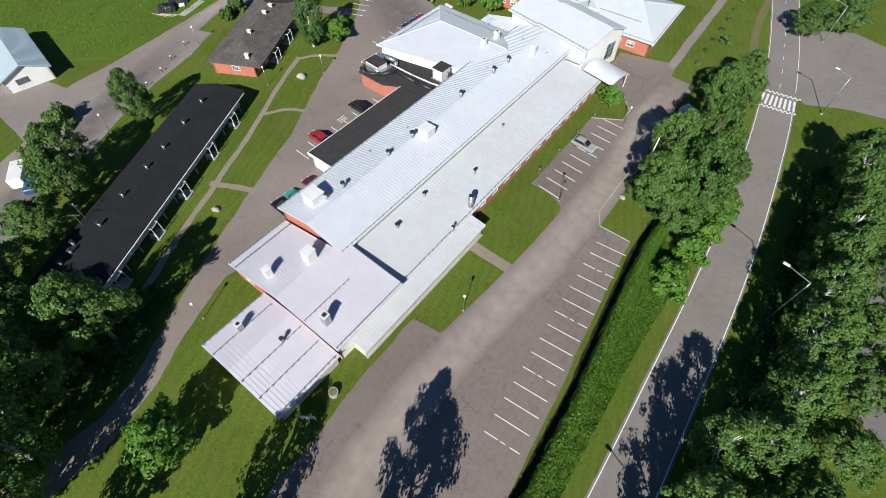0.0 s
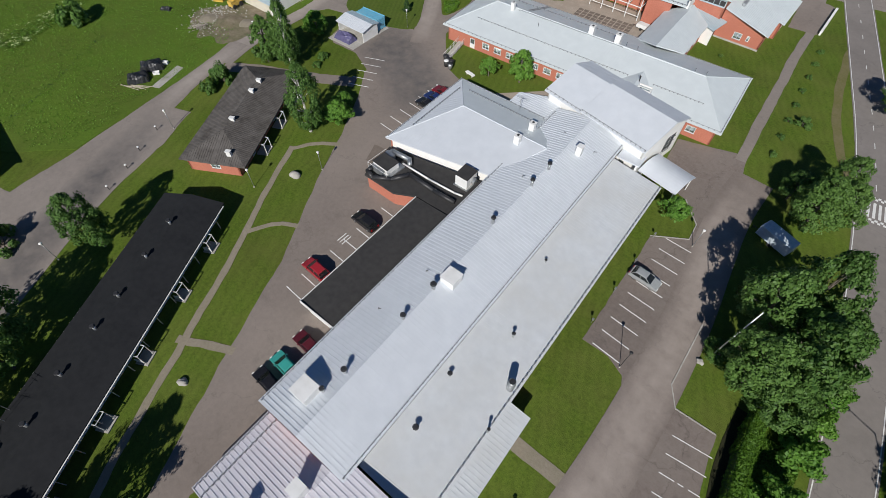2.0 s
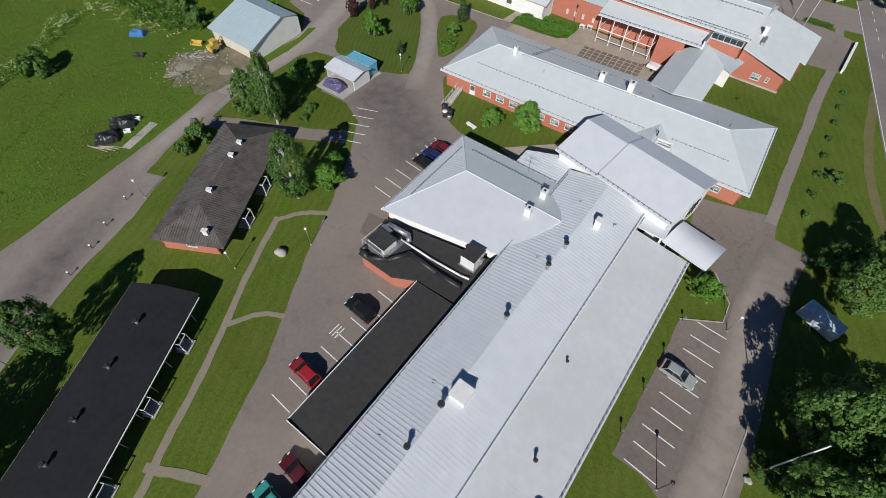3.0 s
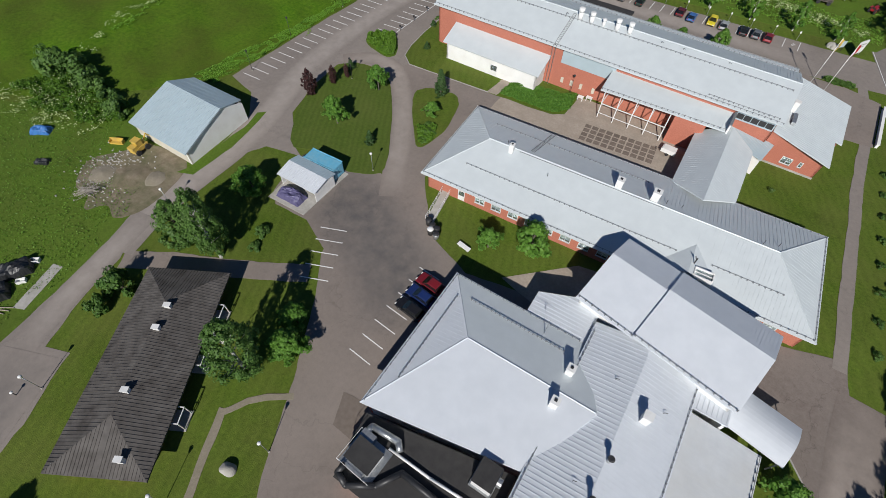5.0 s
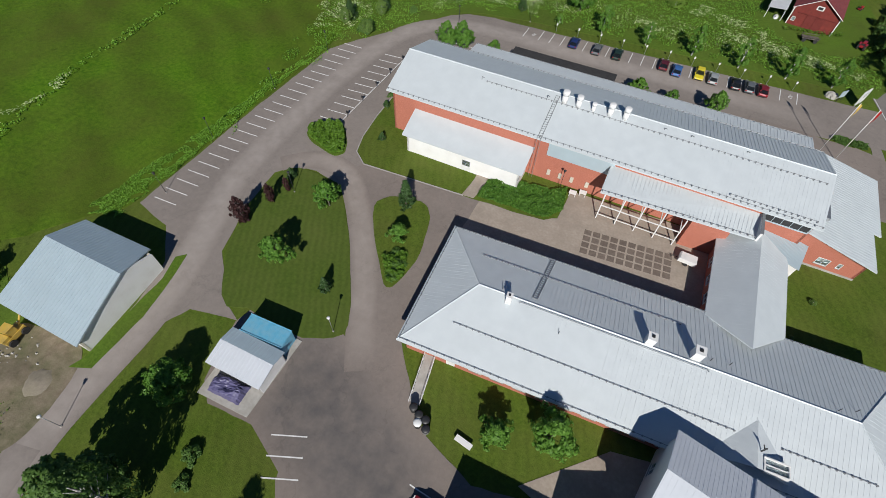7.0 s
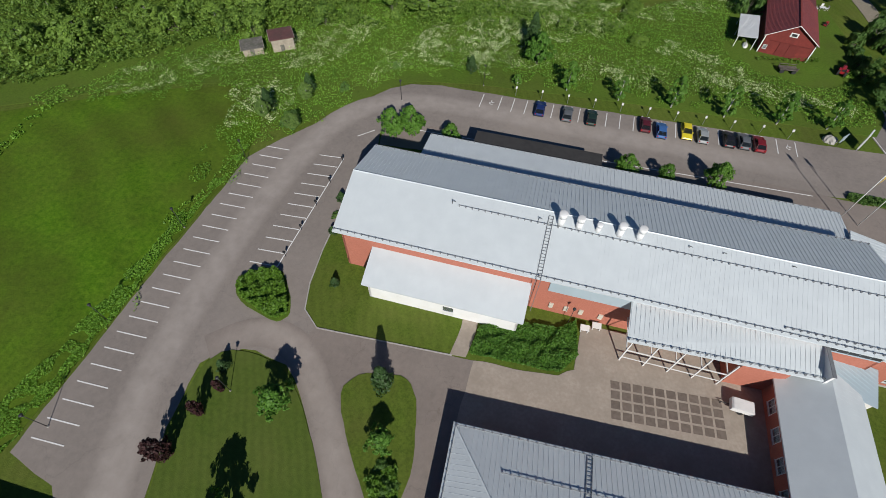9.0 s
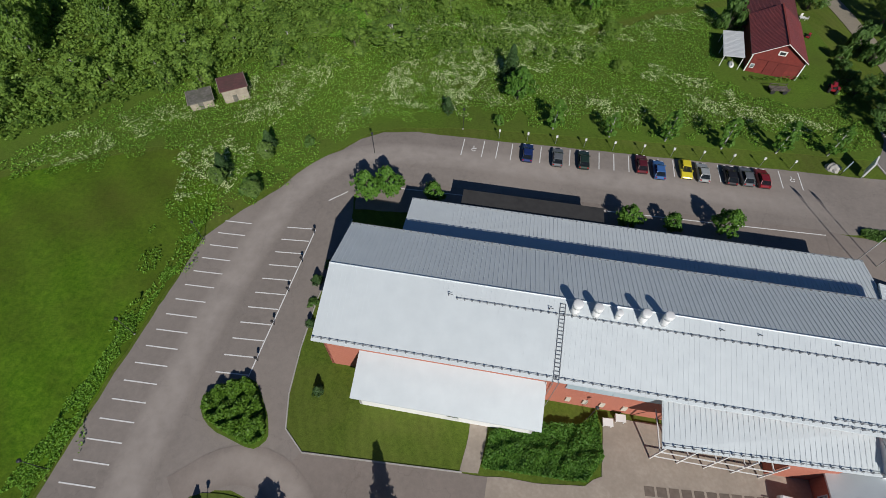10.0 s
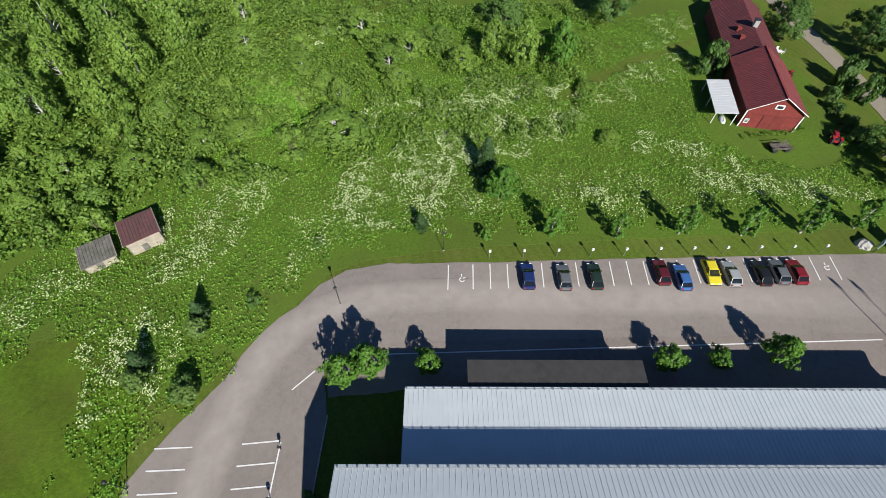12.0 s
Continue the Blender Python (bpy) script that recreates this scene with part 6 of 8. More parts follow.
cover("weed_slope", [(-161.7, 70), (-158.6, 77), (-154, 78.5), (-140.2, 77.4), (-135.6, 75.6), (-136.5, 73.4), (-143.6, 70.4), (-151, 67.6)], 15000, 1.5, (0.12, 0.28), L_HEDGE, "rank green growth on a slope behind the shed", "weeds", 85, 5.0, edge=2.0)
cover("slope_flowers", [(-161.7, 70), (-158.6, 76), (-154, 77.5), (-142, 76.4), (-139, 73.4), (-143.6, 70.4), (-151, 67.6)], 1500, 0.9, (0.1, 0.2), L_FLOWER, "cream-white umbels on a weedy slope", "flowers", 87, 26.0, 0.5, 0.2, 0.8, 2.0, 2.0)
cover("meadow_shrubs", [(-150, 250), (-150, 190), (-128, 190), (-100, 200), (-70, 205), (-60, 250)], 80000, 2.4, (0.15, 0.34), L_WOOD, "low green shrubs in the meadow", "shrubs", 12, 11.0, 0.45, 0.42)
cover("wood_undergrowth", [(-128, 250), (-128, 205), (-146, 186), (-180, 152), (-250, 120), (-250, 200), (-215, 250)], 105000, 3.4, (0.2, 0.42), L_WOOD, "dense green undergrowth of the wood", "undergrowth", 15, 8.0, 0.0, 0.42)
cover("field_margin", [(-137.5, 91), (-136.5, 97.4), (-135, 108), (-134, 120), (-132.8, 150), (-131, 150), (-131.3, 120), (-131.6, 92)], 34000, 0.4, (0.06, 0.15), L_WEED, "uncut weeds along the field's edge", "weeds", 17, 5.0, 0.12, edge=0.8)
WEEDY = [(-119, 68), (-115, 55), (-112, 40), (-109, 24), (-150, 4), (-230, 0), (-230, 46), (-160, 64), (-142, 80), (-134, 75), (-131, 67)]
cover("rough_weeds", WEEDY, 70000, 0.3, (0.07, 0.17), L_HEDGE, "rough weeds beside the lane", "weeds", 23, 9.0, 0.0, edge=3.0)
cover("ditch_flowers", strip([(-158.3, 84.5), (-163.9, 86.5), (-167.2, 96), (-167.8, 105.5), (-169, 114.5)], 2.2), 9000, 0.5, (0.1, 0.22), L_FLOWER, "umbels along a ditch in the field", "flowers", 89, 26.0, 0.5, 0.2, 0.6, 3.0, 2.0)
cover("ditch_weeds", strip([(-164, 92), (-166.6, 104), (-171, 118), (-171, 127), (-172, 137), (-173, 150)], 2.4), 9000, 0.7, (0.1, 0.24), L_WEED, "line of uncut weeds along a ditch in the field", "weeds", 27, 4.0, 0.42)
cover("field_edge_weeds", strip([(-148, 30), (-151.4, 38.8), (-154.3, 46.7), (-160.7, 55.9), (-165.0, 62.0)], 5.0), 9000, 0.8, (0.1, 0.24), L_HEDGE, "tall weeds along the field's edge", "weeds", 51, 4.0)
cover("field_edge_flowers", strip([(-148, 30), (-151.4, 38.8), (-154.3, 46.7), (-160.7, 55.9), (-165.0, 62.0), (-159, 67), (-147, 68.6), (-137.4, 73)], 6.5), 30000, 0.4, (0.09, 0.2), L_FLOWER, "cream-white umbels along the field's edge", "flowers", 53, 26.0, 0.5, 0.2, 0.6, 3.0, 3.0)
# thin shadow across the grass, laid as a line of dark leaves
cover("furrow_weeds", strip([(-123.8, 19.9), (-127.2, 28.0), (-130.5, 33.9), (-134.6, 40.4), (-137.4, 46.4)], 0.7), 2600, 0.5, (0.08, 0.18), L_SPRUCE, "thin dark line of leaves laid for a cast shadow", "weeds", 55, 3.0)
cover("border_plants", strip([(-42.2, 206.6), (-37.5, 207.6), (-33.4, 208.2), (-29.4, 210.0)], 1.2), 2600, 0.9, (0.08, 0.2), L_HEDGE, "leafy border plants at the foot of the red barn", "plants", 91, 2.0, 0.3)
plant(bush[0], [(-21.3, 218.4, .9, .9), (-21.6, 214.5, .7, .8), (-21.4, 210.6, .8, .8), (-21.3, 206.4, .9, .9), (-15.1, 219, 1.1, 1.2), (-16.4, 224, 1.2, 1.2)], "bushes along the farm lane")
BANK = [(4.4, 8), (3.3, 25), (1.2, 38), (-0.2, 50), (0.2, 54), (3, 56), (4.6, 53), (5.0, 33), (6.0, 16), (6.4, 6)]
cover("bank_weeds", BANK, 60000, 0.45, (0.07, 0.17), L_HEDGE, "rank green weeds on the roadside bank", "weeds", 31, 4.0)
cover("verge_weeds", [(16.4, 10), (16, 34), (15, 60), (12.5, 84), (16, 90), (24, 88), (25, 60), (25.4, 34), (24, 12)], 45000, 0.9, (0.16, 0.36), L_GREEN, "dark weeds under the roadside trees", "weeds", 37, 6.0)
cover("shade_weeds", [(-43, -8), (-50, 4), (-54, -4), (-58, -12), (-52, -32), (-43, -34)], 22000, 0.7, (0.18, 0.4), L_GREEN, "dark weeds under the trees", "weeds", 39, 5.0)
cover("shrub_bed", rounded([(-118.4, 125), (-113.8, 128.4), (-109.0, 122), (-110.2, 120.2), (-117.4, 122.2)]), 16000, 1.3, (0.12, 0.28), L_HEDGE, "low clipped shrubs on a traffic island", "shrubs", 41, 3.0)
cover("shrub_bed", [(-84.0, 123.4), (-83.6, 127.6), (-78.6, 129.6), (-73.2, 130.4), (-71.3, 132.3), (-70.4, 127.3), (-72.4, 124.2)], 24000, 0.75, (0.1, 0.22), L_BRIGHT, "low green shrubs before the gym", "shrubs", 43, 3.0)
cover("shrub_bed", [(-91.4, 105.6), (-88.4, 108), (-86.8, 103.8), (-88.4, 102)], 4000, 0.9, (0.12, 0.25), L_HEDGE, "green shrubs on the lawn's tip", "shrubs", 45, 2.0)
cover("shrub_bed", [(-30.8, 169.3), (-25.0, 169.7), (-25.2, 168.1), (-29.2, 167.4), (-31.2, 168.2)], 5000, 0.7, (0.1, 0.22), L_GREEN, "low dark shrubs in a bed by the flagpoles", "shrubs", 47, 2.0)
flat("island", rounded([(-118.8, 125), (-113.6, 128.8), (-108.6, 122), (-110, 119.8), (-117.6, 121.8)]), 0.10, M_GROUND, "planted traffic island", "island")
M_STRIPE = mat("striped mown lawn", (0.052, 0.094, 0.013), (0.078, 0.126, 0.018), 2.2, 0.95, 0.6, 9.0, wear=(0.120, 0.140, 0.036), wscale=0.13, wsharp=0.55, spec=0.1)
swaths(M_STRIPE, -30, 0.32, 0.1, 3.0)
flat("lawn", rounded([(-112.6, 95.5), (-115.4, 104), (-116.3, 111.8), (-114.4, 114.7), (-110.7, 115.3), (-106, 114.7), (-102.2, 111.6), (-97.7, 106.4), (-92.2, 98.5), (-89, 92.8), (-90.5, 90.9), (-94.8, 89), (-102.6, 89.9), (-106.6, 88)], 1), 0.10, M_STRIPE, "mown lawn with faint stripes", "lawn")
flat("lawn", rounded([(-98.4, 113.6), (-96.6, 117), (-90.7, 118.2), (-88.4, 115.5), (-86.6, 108), (-87.2, 101.8), (-88.6, 101)]), 0.10, M_LAWN, "oval mown lawn between two lanes", "lawn")

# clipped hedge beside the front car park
# near-black strip that widens the dark band at the hedge's west foot
flat("dark_strip", [(1.9, 2), (1.8, 12), (0.5, 25), (-1.6, 38), (-3.2, 50), (-3.2, 56), (-1.2, 56), (-1.1, 50), (0.4, 38), (2.4, 25), (3.6, 12), (3.8, 2)], 0.06, M_DARK_STRIP, "dark strip of ground along the hedge", "soil")
hedge = base("hedge", pose(0, 0, 0), "long clipped green hedge beside the car park", "hedge")
hl = [(3.9, 2), (3.7, 12), (2.4, 25), (0.4, 38), (-1.1, 50), (-1.2, 57)]
# solid dark filler in needle green stands in for the hedge's shaded inside
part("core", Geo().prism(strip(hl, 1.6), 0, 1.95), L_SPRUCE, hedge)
rng = np.random.default_rng(77)
k = 26000
seg = rng.integers(0, 5, k)
t = rng.uniform(0, 1, k)
P = np.array(hl)
mid = P[seg] * (1 - t)[:, None] + P[seg + 1] * t[:, None]
swell = 1.0 + 0.10 * np.sin(mid[:, 1] * 1.9) + 0.07 * np.sin(mid[:, 1] * 0.73 + 1.0)
side = rng.uniform(-1.05, 1.05, k) * swell
edge = np.abs(side) > 0.78
zz = np.where(edge, rng.uniform(0.1, 2.15, k), rng.uniform(1.9, 2.3, k)) * (0.94 + 0.08 * swell)
nr = np.column_stack([side * 1.4, rng.normal(0, .5, k), np.where(edge, 0.3, 1.0)]) + rng.normal(0, .35, (k, 3))
ob = new("foliage", quads("foliage", np.column_stack([mid[:, 0] + side, mid[:, 1], zz]), nr, rng.uniform(0.08, 0.19, k), L_HEDGE))
ob.parent = hedge


# ---- vehicles ----
M_TYRE = mat("tyre rubber", (0.018, 0.018, 0.018), (0.03, 0.03, 0.03), 8.0, 0.9)
M_CARGLASS = glass_mat("tinted car glass", (0.10, 0.12, 0.13))
M_LAMP = mat("clear lamp lens", (0.75, 0.75, 0.72), None, 3.0, 0.15)
M_TAIL = mat("red lamp lens", (0.35, 0.02, 0.02), None, 3.0, 0.2)
M_PLASTIC = mat("black plastic", (0.02, 0.02, 0.02), (0.03, 0.03, 0.03), 8.0, 0.6)


def paint(name, c, rough=0.28):
    return mat(name, c, tuple(min(1, v * 1.1 + .005) for v in c), 3.0, rough, metal=0.15, wear=tuple(v * .85 + .01 for v in c), wscale=1.5)


def loft(side, half, inset=0.06):
    """A body from its side outline, rounded towards both flanks."""
    cx = sum(p[0] for p in side) / len(side)
    cz = sum(p[1] for p in side) / len(side)
    g = Geo()
    rings = []
    for y, k in ((-half, 1 - inset), (-half * 0.88, 1.0), (half * 0.88, 1.0), (half, 1 - inset)):
        rings.append([(cx + (x - cx) * (1 - (1 - k) * .5), y, cz + (z - cz) * k) for x, z in side])
    n = len(side)
    v = [p for r in rings for p in r]
    f = [tuple(range(n)), tuple(range(3 * n, 4 * n))[::-1]]
    for j in range(3):
        f += [(j * n + i, (j + 1) * n + i, (j + 1) * n + (i + 1) % n, j * n + (i + 1) % n) for i in range(n)]
    return g.add(v, f)


def car(m, col, label, L=4.4, W=1.8, H=1.45, tail=0.75, kind="car"):
    """A parked car, nose towards +x. tail: how far back the cabin reaches, as a part of the half length."""
    ob = base(kind, m, label, kind, "parked vehicles")
    h = L / 2
    belt = 0.62 * H
    body = [(-h, 0.32), (h, 0.30), (h, 0.52), (h - 0.12, 0.66), (h - 1.05, belt - 0.03), (0.34 * L / 2 + 0.1, belt), (-h * tail, belt), (-h + 0.12, belt - 0.04), (-h, 0.66)]
    part("body", loft(body, W / 2), col, ob, smooth=False)
    b0, b1 = -h * (tail + .12), 0.46 * h
    t0, t1 = -h * (tail - .12), 0.06 * h
    w0, w1 = W / 2 - 0.09, W / 2 - 0.26
    gl = [(b0, -w0, belt - .02), (b1, -w0, belt - .02), (b1, w0, belt - .02), (b0, w0, belt - .02), (t0, -w1, H - .05), (t1, -w1, H - .05), (t1, w1, H - .05), (t0, w1, H - .05)]
    part("cabin_glass", Geo().add(gl, [(0, 1, 5, 4), (1, 2, 6, 5), (2, 3, 7, 6), (3, 0, 4, 7), (4, 5, 6, 7), (3, 2, 1, 0)]), M_CARGLASS, ob)
    rf = Geo().add([(t0 - .06, -w1 - .04, H - .06), (t1 + .06, -w1 - .04, H - .06), (t1 + .06, w1 + .04, H - .06), (t0 - .06, w1 + .04, H - .06),
                    (t0 + .1, -w1 + .1, H), (t1 - .1, -w1 + .1, H), (t1 - .1, w1 - .1, H), (t0 + .1, w1 - .1, H)],
                   [(0, 1, 5, 4), (1, 2, 6, 5), (2, 3, 7, 6), (3, 0, 4, 7), (4, 5, 6, 7), (3, 2, 1, 0)])
    for s in (-1, 1):
        for (xa, xb) in ((b0, t0), (b1, t1), ((b0 + b1) / 2, (t0 + t1) / 2)):
            part("pillar", Geo().tube((xa, s * (w0 + .015), belt - .02), (xb, s * (w1 + .015), H - .05), 0.035, n=4), col, ob)
    part("roof", rf, col, ob)
    for x in (h * 0.62, -h * 0.60):
        for s in (-1, 1):
            wh = part("wheel", Geo().tube((x, s * (W / 2 - 0.22), 0.31), (x, s * (W / 2 - 0.005), 0.31), 0.31, n=14), M_TYRE, ob)
            part("rim", Geo().tube((x, s * (W / 2 - 0.03), 0.31), (x, s * (W / 2 + 0.012), 0.31), 0.19, 0.17, 10), M_GALV, wh)
    for s in (-1, 1):
        part("headlight", Geo().box(h - 0.16, h + 0.012, s * (W / 2 - 0.3) - 0.17, s * (W / 2 - 0.3) + 0.17, 0.55, 0.66), M_LAMP, ob)
        part("tail_light", Geo().box(-h - 0.012, -h + 0.1, s * (W / 2 - 0.22) - 0.12, s * (W / 2 - 0.22) + 0.12, 0.68, belt - .06), M_TAIL, ob)
        part("mirror", Geo().box(b1 - 0.42, b1 - 0.26, s * (W / 2 + 0.06) - 0.09, s * (W / 2 + 0.06) + 0.09, belt, belt + 0.13), col, ob)
    part("bumper", Geo().box(h - 0.05, h + 0.03, -W / 2 + .12, W / 2 - .12, 0.3, 0.46), M_PLASTIC, ob)
    part("bumper", Geo().box(-h - 0.03, -h + 0.05, -W / 2 + .12, W / 2 - .12, 0.3, 0.48), M_PLASTIC, ob)
    return ob


P_BLUE, P_DEEP, P_SILVER = paint("blue car paint", (0.05, 0.14, 0.36)), paint("deep blue car paint", (0.012, 0.03, 0.13)), paint("silver car paint", (0.34, 0.36, 0.36))
P_DKRED = paint("dark red car paint", (0.20, 0.012, 0.02))
P_BLACK, P_RED, P_YEL = paint("black car paint", (0.012, 0.012, 0.015)), paint("red car paint", (0.36, 0.02, 0.03)), paint("yellow car paint", (0.70, 0.58, 0.03))
P_MAROON, P_GREEN, P_GREY, P_TEAL = paint("maroon car paint", (0.10, 0.012, 0.02)), paint("dark green car paint", (0.015, 0.035, 0.025)), paint("grey car paint", (0.13, 0.14, 0.15)), paint("turquoise car paint", (0.05, 0.36, 0.31))
for x, y, col, lab, H in ((-83.8, 175.2, P_DEEP, "deep blue hatchback parked in a bay", 1.45), (-78.6, 175.2, P_GREY, "grey saloon parked in a bay", 1.45), (-74.1, 175.5, P_GREEN, "dark green saloon parked in a bay", 1.45),
                          (-64.3, 176.6, P_MAROON, "maroon estate parked in a bay", 1.5), (-61.4, 175.8, P_BLUE, "bright blue hatchback parked in a bay", 1.5), (-56.9, 176.9, P_YEL, "yellow small car parked in a bay", 1.45),
                          (-54.1, 176.7, P_SILVER, "silver hatchback parked in a bay", 1.5), (-49.6, 177.0, P_BLACK, "black estate parked in a bay", 1.45), (-46.9, 177.3, P_GREY, "grey estate parked in a bay", 1.5),
                          (-44.3, 177.4, P_DKRED, "dark red hatchback parked in a bay", 1.5)):
    car(pose(x, y, 0.036, 0, 0, 92 if col is not P_YEL else -88), col, lab, H=H, L=4.3)
car(pose(-20.2, 65.3, 0.036, 0, 0, -2), P_SILVER, "silver-grey saloon parked beside the lawn", L=4.5)
car(pose(-57.0, 35.9, 0.036, 0, 0, 178), P_RED, "red van-like estate parked before the garage", L=4.5, H=1.75, tail=.86)
car(pose(-57.9, 46.6, 0.036, 0, 0, 178), P_BLACK, "black off-road car parked before the garage", L=4.6, H=1.75, tail=.86)
car(pose(-49.0, 21.2, 0.036, 0, 0, 178), P_BLACK, "black saloon parked beside the school", L=4.5)
car(pose(-49.2, 23.9, 0.036, 0, 0, 178), P_TEAL, "turquoise hatchback parked beside the school", L=4.0)
car(pose(-49.0, 27.6, 0.036, 0, 0, 178), P_MAROON, "dark red estate parked beside the school", L=4.5, tail=.86)
for y, col, lab in ((78.9, P_DKRED, "dark red hatchback parked beside the kitchen block"), (76.5, P_DEEP, "dark blue estate parked beside the kitchen block"), (74.0, P_BLACK, "black saloon parked beside the kitchen block")):
    car(pose(-69.4, y, 0.036, 0, 0, 175), col, lab, L=4.4)


def trailer(m, L, W, H, mat_box, label, cat="trailer"):
    ob = base("trailer", m, label, cat)
    part("box", loft([(-L / 2, 0.5), (L / 2, 0.5), (L / 2, H - .15), (L / 2 - .2, H), (-L / 2 + .1, H), (-L / 2, H - .1)], W / 2, .04), mat_box, ob)
    for s in (-1, 1):
        part("wheel", Geo().tube((0, s * (W / 2 - .2), .3), (0, s * (W / 2 + .04), .3), .3, n=12), M_TYRE, ob)
    part("drawbar", Geo().tube((L / 2, 0, .48), (L / 2 + 1.1, 0, .42), .05, n=6).tube((L / 2 + .9, 0, 0), (L / 2 + .9, 0, .45), .04, n=6), M_DARK, ob)
    return ob


trailer(pose(-50.6, 126.2, 0.046, 0, 0, 178), 2.6, 1.5, 1.3, M_WHITE, "white covered trailer in the courtyard")
trailer(pose(-8.2, 84.2, 0.0, 0, 0, 160), 5.2, 2.2, 2.4, mat("pale blue tarpaulin", (0.45, 0.52, 0.58), (0.6, 0.66, 0.7), 1.5, .5), "pale covered trailer under the trees")
trailer(pose(-86.6, -2.0, 0.0, 0, 0, 150), 5.0, 2.1, 2.3, M_WHITE, "white caravan beside the trees", "caravan")
trailer(pose(-83.4, -1.6, 0.0, 0, 0, 150), 4.0, 1.9, 1.4, paint("blue trailer paint", (.03, .08, .2)), "blue trailer beside the caravan")

# ---- store with container ----
flat("concrete_pad", [(-100.8, 77.6), (-93.4, 78.0), (-93.6, 89.0), (-101.6, 89.0)], 0.13, M_CONCRETE, "pale concrete pad", "pad", rag=0.03)
store = base("store_shed", pose(-97.3, 83.4, 0.13, 0, 0, 2), "white open store with sheet roof", "shed")
slope(store, [(-4.0, -2.6, 2.4), (4.0, -2.6, 2.4), (4.0, 0.5, 3.0), (-4.0, 0.5, 3.0)], M_ROOF, 0.5, .12)
slope(store, [(4.0, 2.6, 2.5), (-4.0, 2.6, 2.5), (-4.0, 0.5, 3.0), (4.0, 0.5, 3.0)], M_ROOF_BLUE, 0.5, .12)
wall(store, (-3.7, 2.3), (-3.7, -2.3), 2.3, M_WHITE, th=.12)
wall(store, (3.7, -2.3), (3.7, 2.3), 2.3, M_WHITE, th=.12)
wall(store, (3.7, 2.3), (-3.7, 2.3), 2.3, M_WHITE, th=.12)
M_CONT = mat("blue container paint", (0.10, 0.36, 0.52), (0.14, 0.42, 0.58), 1.5, .5, wear=(.2, .4, .5), wscale=.8)
cont = base("shipping_container", pose(-97.4, 87.4, 0.13, 0, 0, 4), "light blue steel shipping container", "container")
cg = Geo().box(-3.05, 3.05, -1.22, 1.22, 0.1, 2.5)
for i in range(20):
    x = -2.9 + i * .3
    cg.box(x, x + .15, -1.26, -1.22, .25, 2.4).box(x, x + .15, 1.22, 1.26, .25, 2.4).box(x, x + .15, -1.1, 1.1, 2.5, 2.53)
part("body", cg, M_CONT, cont)
part("frame", Geo().box(-3.1, 3.1, -1.28, -1.2, 2.46, 2.6).box(-3.1, 3.1, 1.2, 1.28, 2.46, 2.6).box(-3.1, 3.1, -1.28, -1.2, 0, .15).box(-3.1, 3.1, 1.2, 1.28, 0, .15), M_CONT, cont)
part("door", Geo().box(3.05, 3.12, -1.15, -.03, .2, 2.4).box(3.05, 3.12, .03, 1.15, .2, 2.4), M_CONT, cont)


def tarp(m, L, W, H, col, label, seed):
    """A thing under a sheet: a lumpy cover that falls to the ground."""
    rng = np.random.default_rng(seed)
    nx, ny = 16, 12
    v, f = [], []
    for j in range(ny + 1):
        for i in range(nx + 1):
            a, b = i / nx * 2 - 1, j / ny * 2 - 1
            e = max(abs(a), abs(b))
            z = H * max(0, 1 - e ** 5) ** .5 * (0.8 + .2 * math.cos(a * 4 + seed) * math.cos(b * 3)) + (rng.uniform(-.08, .08) if e < .95 else 0)
            v.append((a * L / 2 + rng.uniform(-.05, .05), b * W / 2 + rng.uniform(-.05, .05), max(0.01, z)))
    for j in range(ny):
        for i in range(nx):
            k = j * (nx + 1) + i
            f.append((k, k + 1, k + nx + 2, k + nx + 1))
    return one("tarpaulin_cover", Geo().add(v, f), col, label, "tarpaulin", m=m)


M_DRYWOOD = mat("dry grey branches", (0.30, 0.27, 0.23), (0.42, 0.38, 0.33), 4.0, .9)
M_BOARD = mat("pale weathered boards", (0.36, 0.31, 0.24), (0.46, 0.40, 0.32), 3.0, .9, wear=(.28, .24, .19), wscale=.8)
M_TARP = mat("purple-blue tarpaulin", (0.075, 0.07, 0.15), (0.12, 0.11, 0.22), 2.0, .5)
tarp(pose(-97.6, 79.7, 0.13, 0, 0, 3), 4.6, 2.4, 1.5, M_TARP, "pile under a purple-blue tarpaulin", 3)
M_BTARP = mat("blue tarpaulin", (0.03, 0.12, 0.35), (0.05, 0.18, 0.45), 2.0, .5)
tarp(pose(-145.0, 65.2, 0.055, 0, 0, 35), 3.4, 1.9, 1.2, M_BTARP, "small pile under a blue tarpaulin", 4)

M_BLACKTARP = mat("black tarpaulin", (0.010, 0.011, 0.013), (0.022, 0.023, 0.026), 2.0, .45)
tarp(pose(-119.2, 46.9, 0.055, 0, 0, 62), 4.4, 2.8, 1.7, M_BLACKTARP, "firewood pile under a black tarpaulin", 6)
tarp(pose(-117.6, 43.0, 0.055, 0, 0, 62), 4.0, 2.8, 1.6, M_BLACKTARP, "firewood pile under a black tarpaulin", 7)
tarp(pose(-137.4, 61.0, 0.055, 0, 0, 30), 2.4, 1.2, .7, M_BLACKTARP, "low heap under a black sheet in the grass", 8)
flat("concrete_slab", [(-116.2, 50.6), (-113.8, 43.4), (-112.2, 44.2), (-114.6, 51.0)], 0.10, M_CONCRETE, "narrow pale concrete slab beside the lane", "slab", rag=0.05)
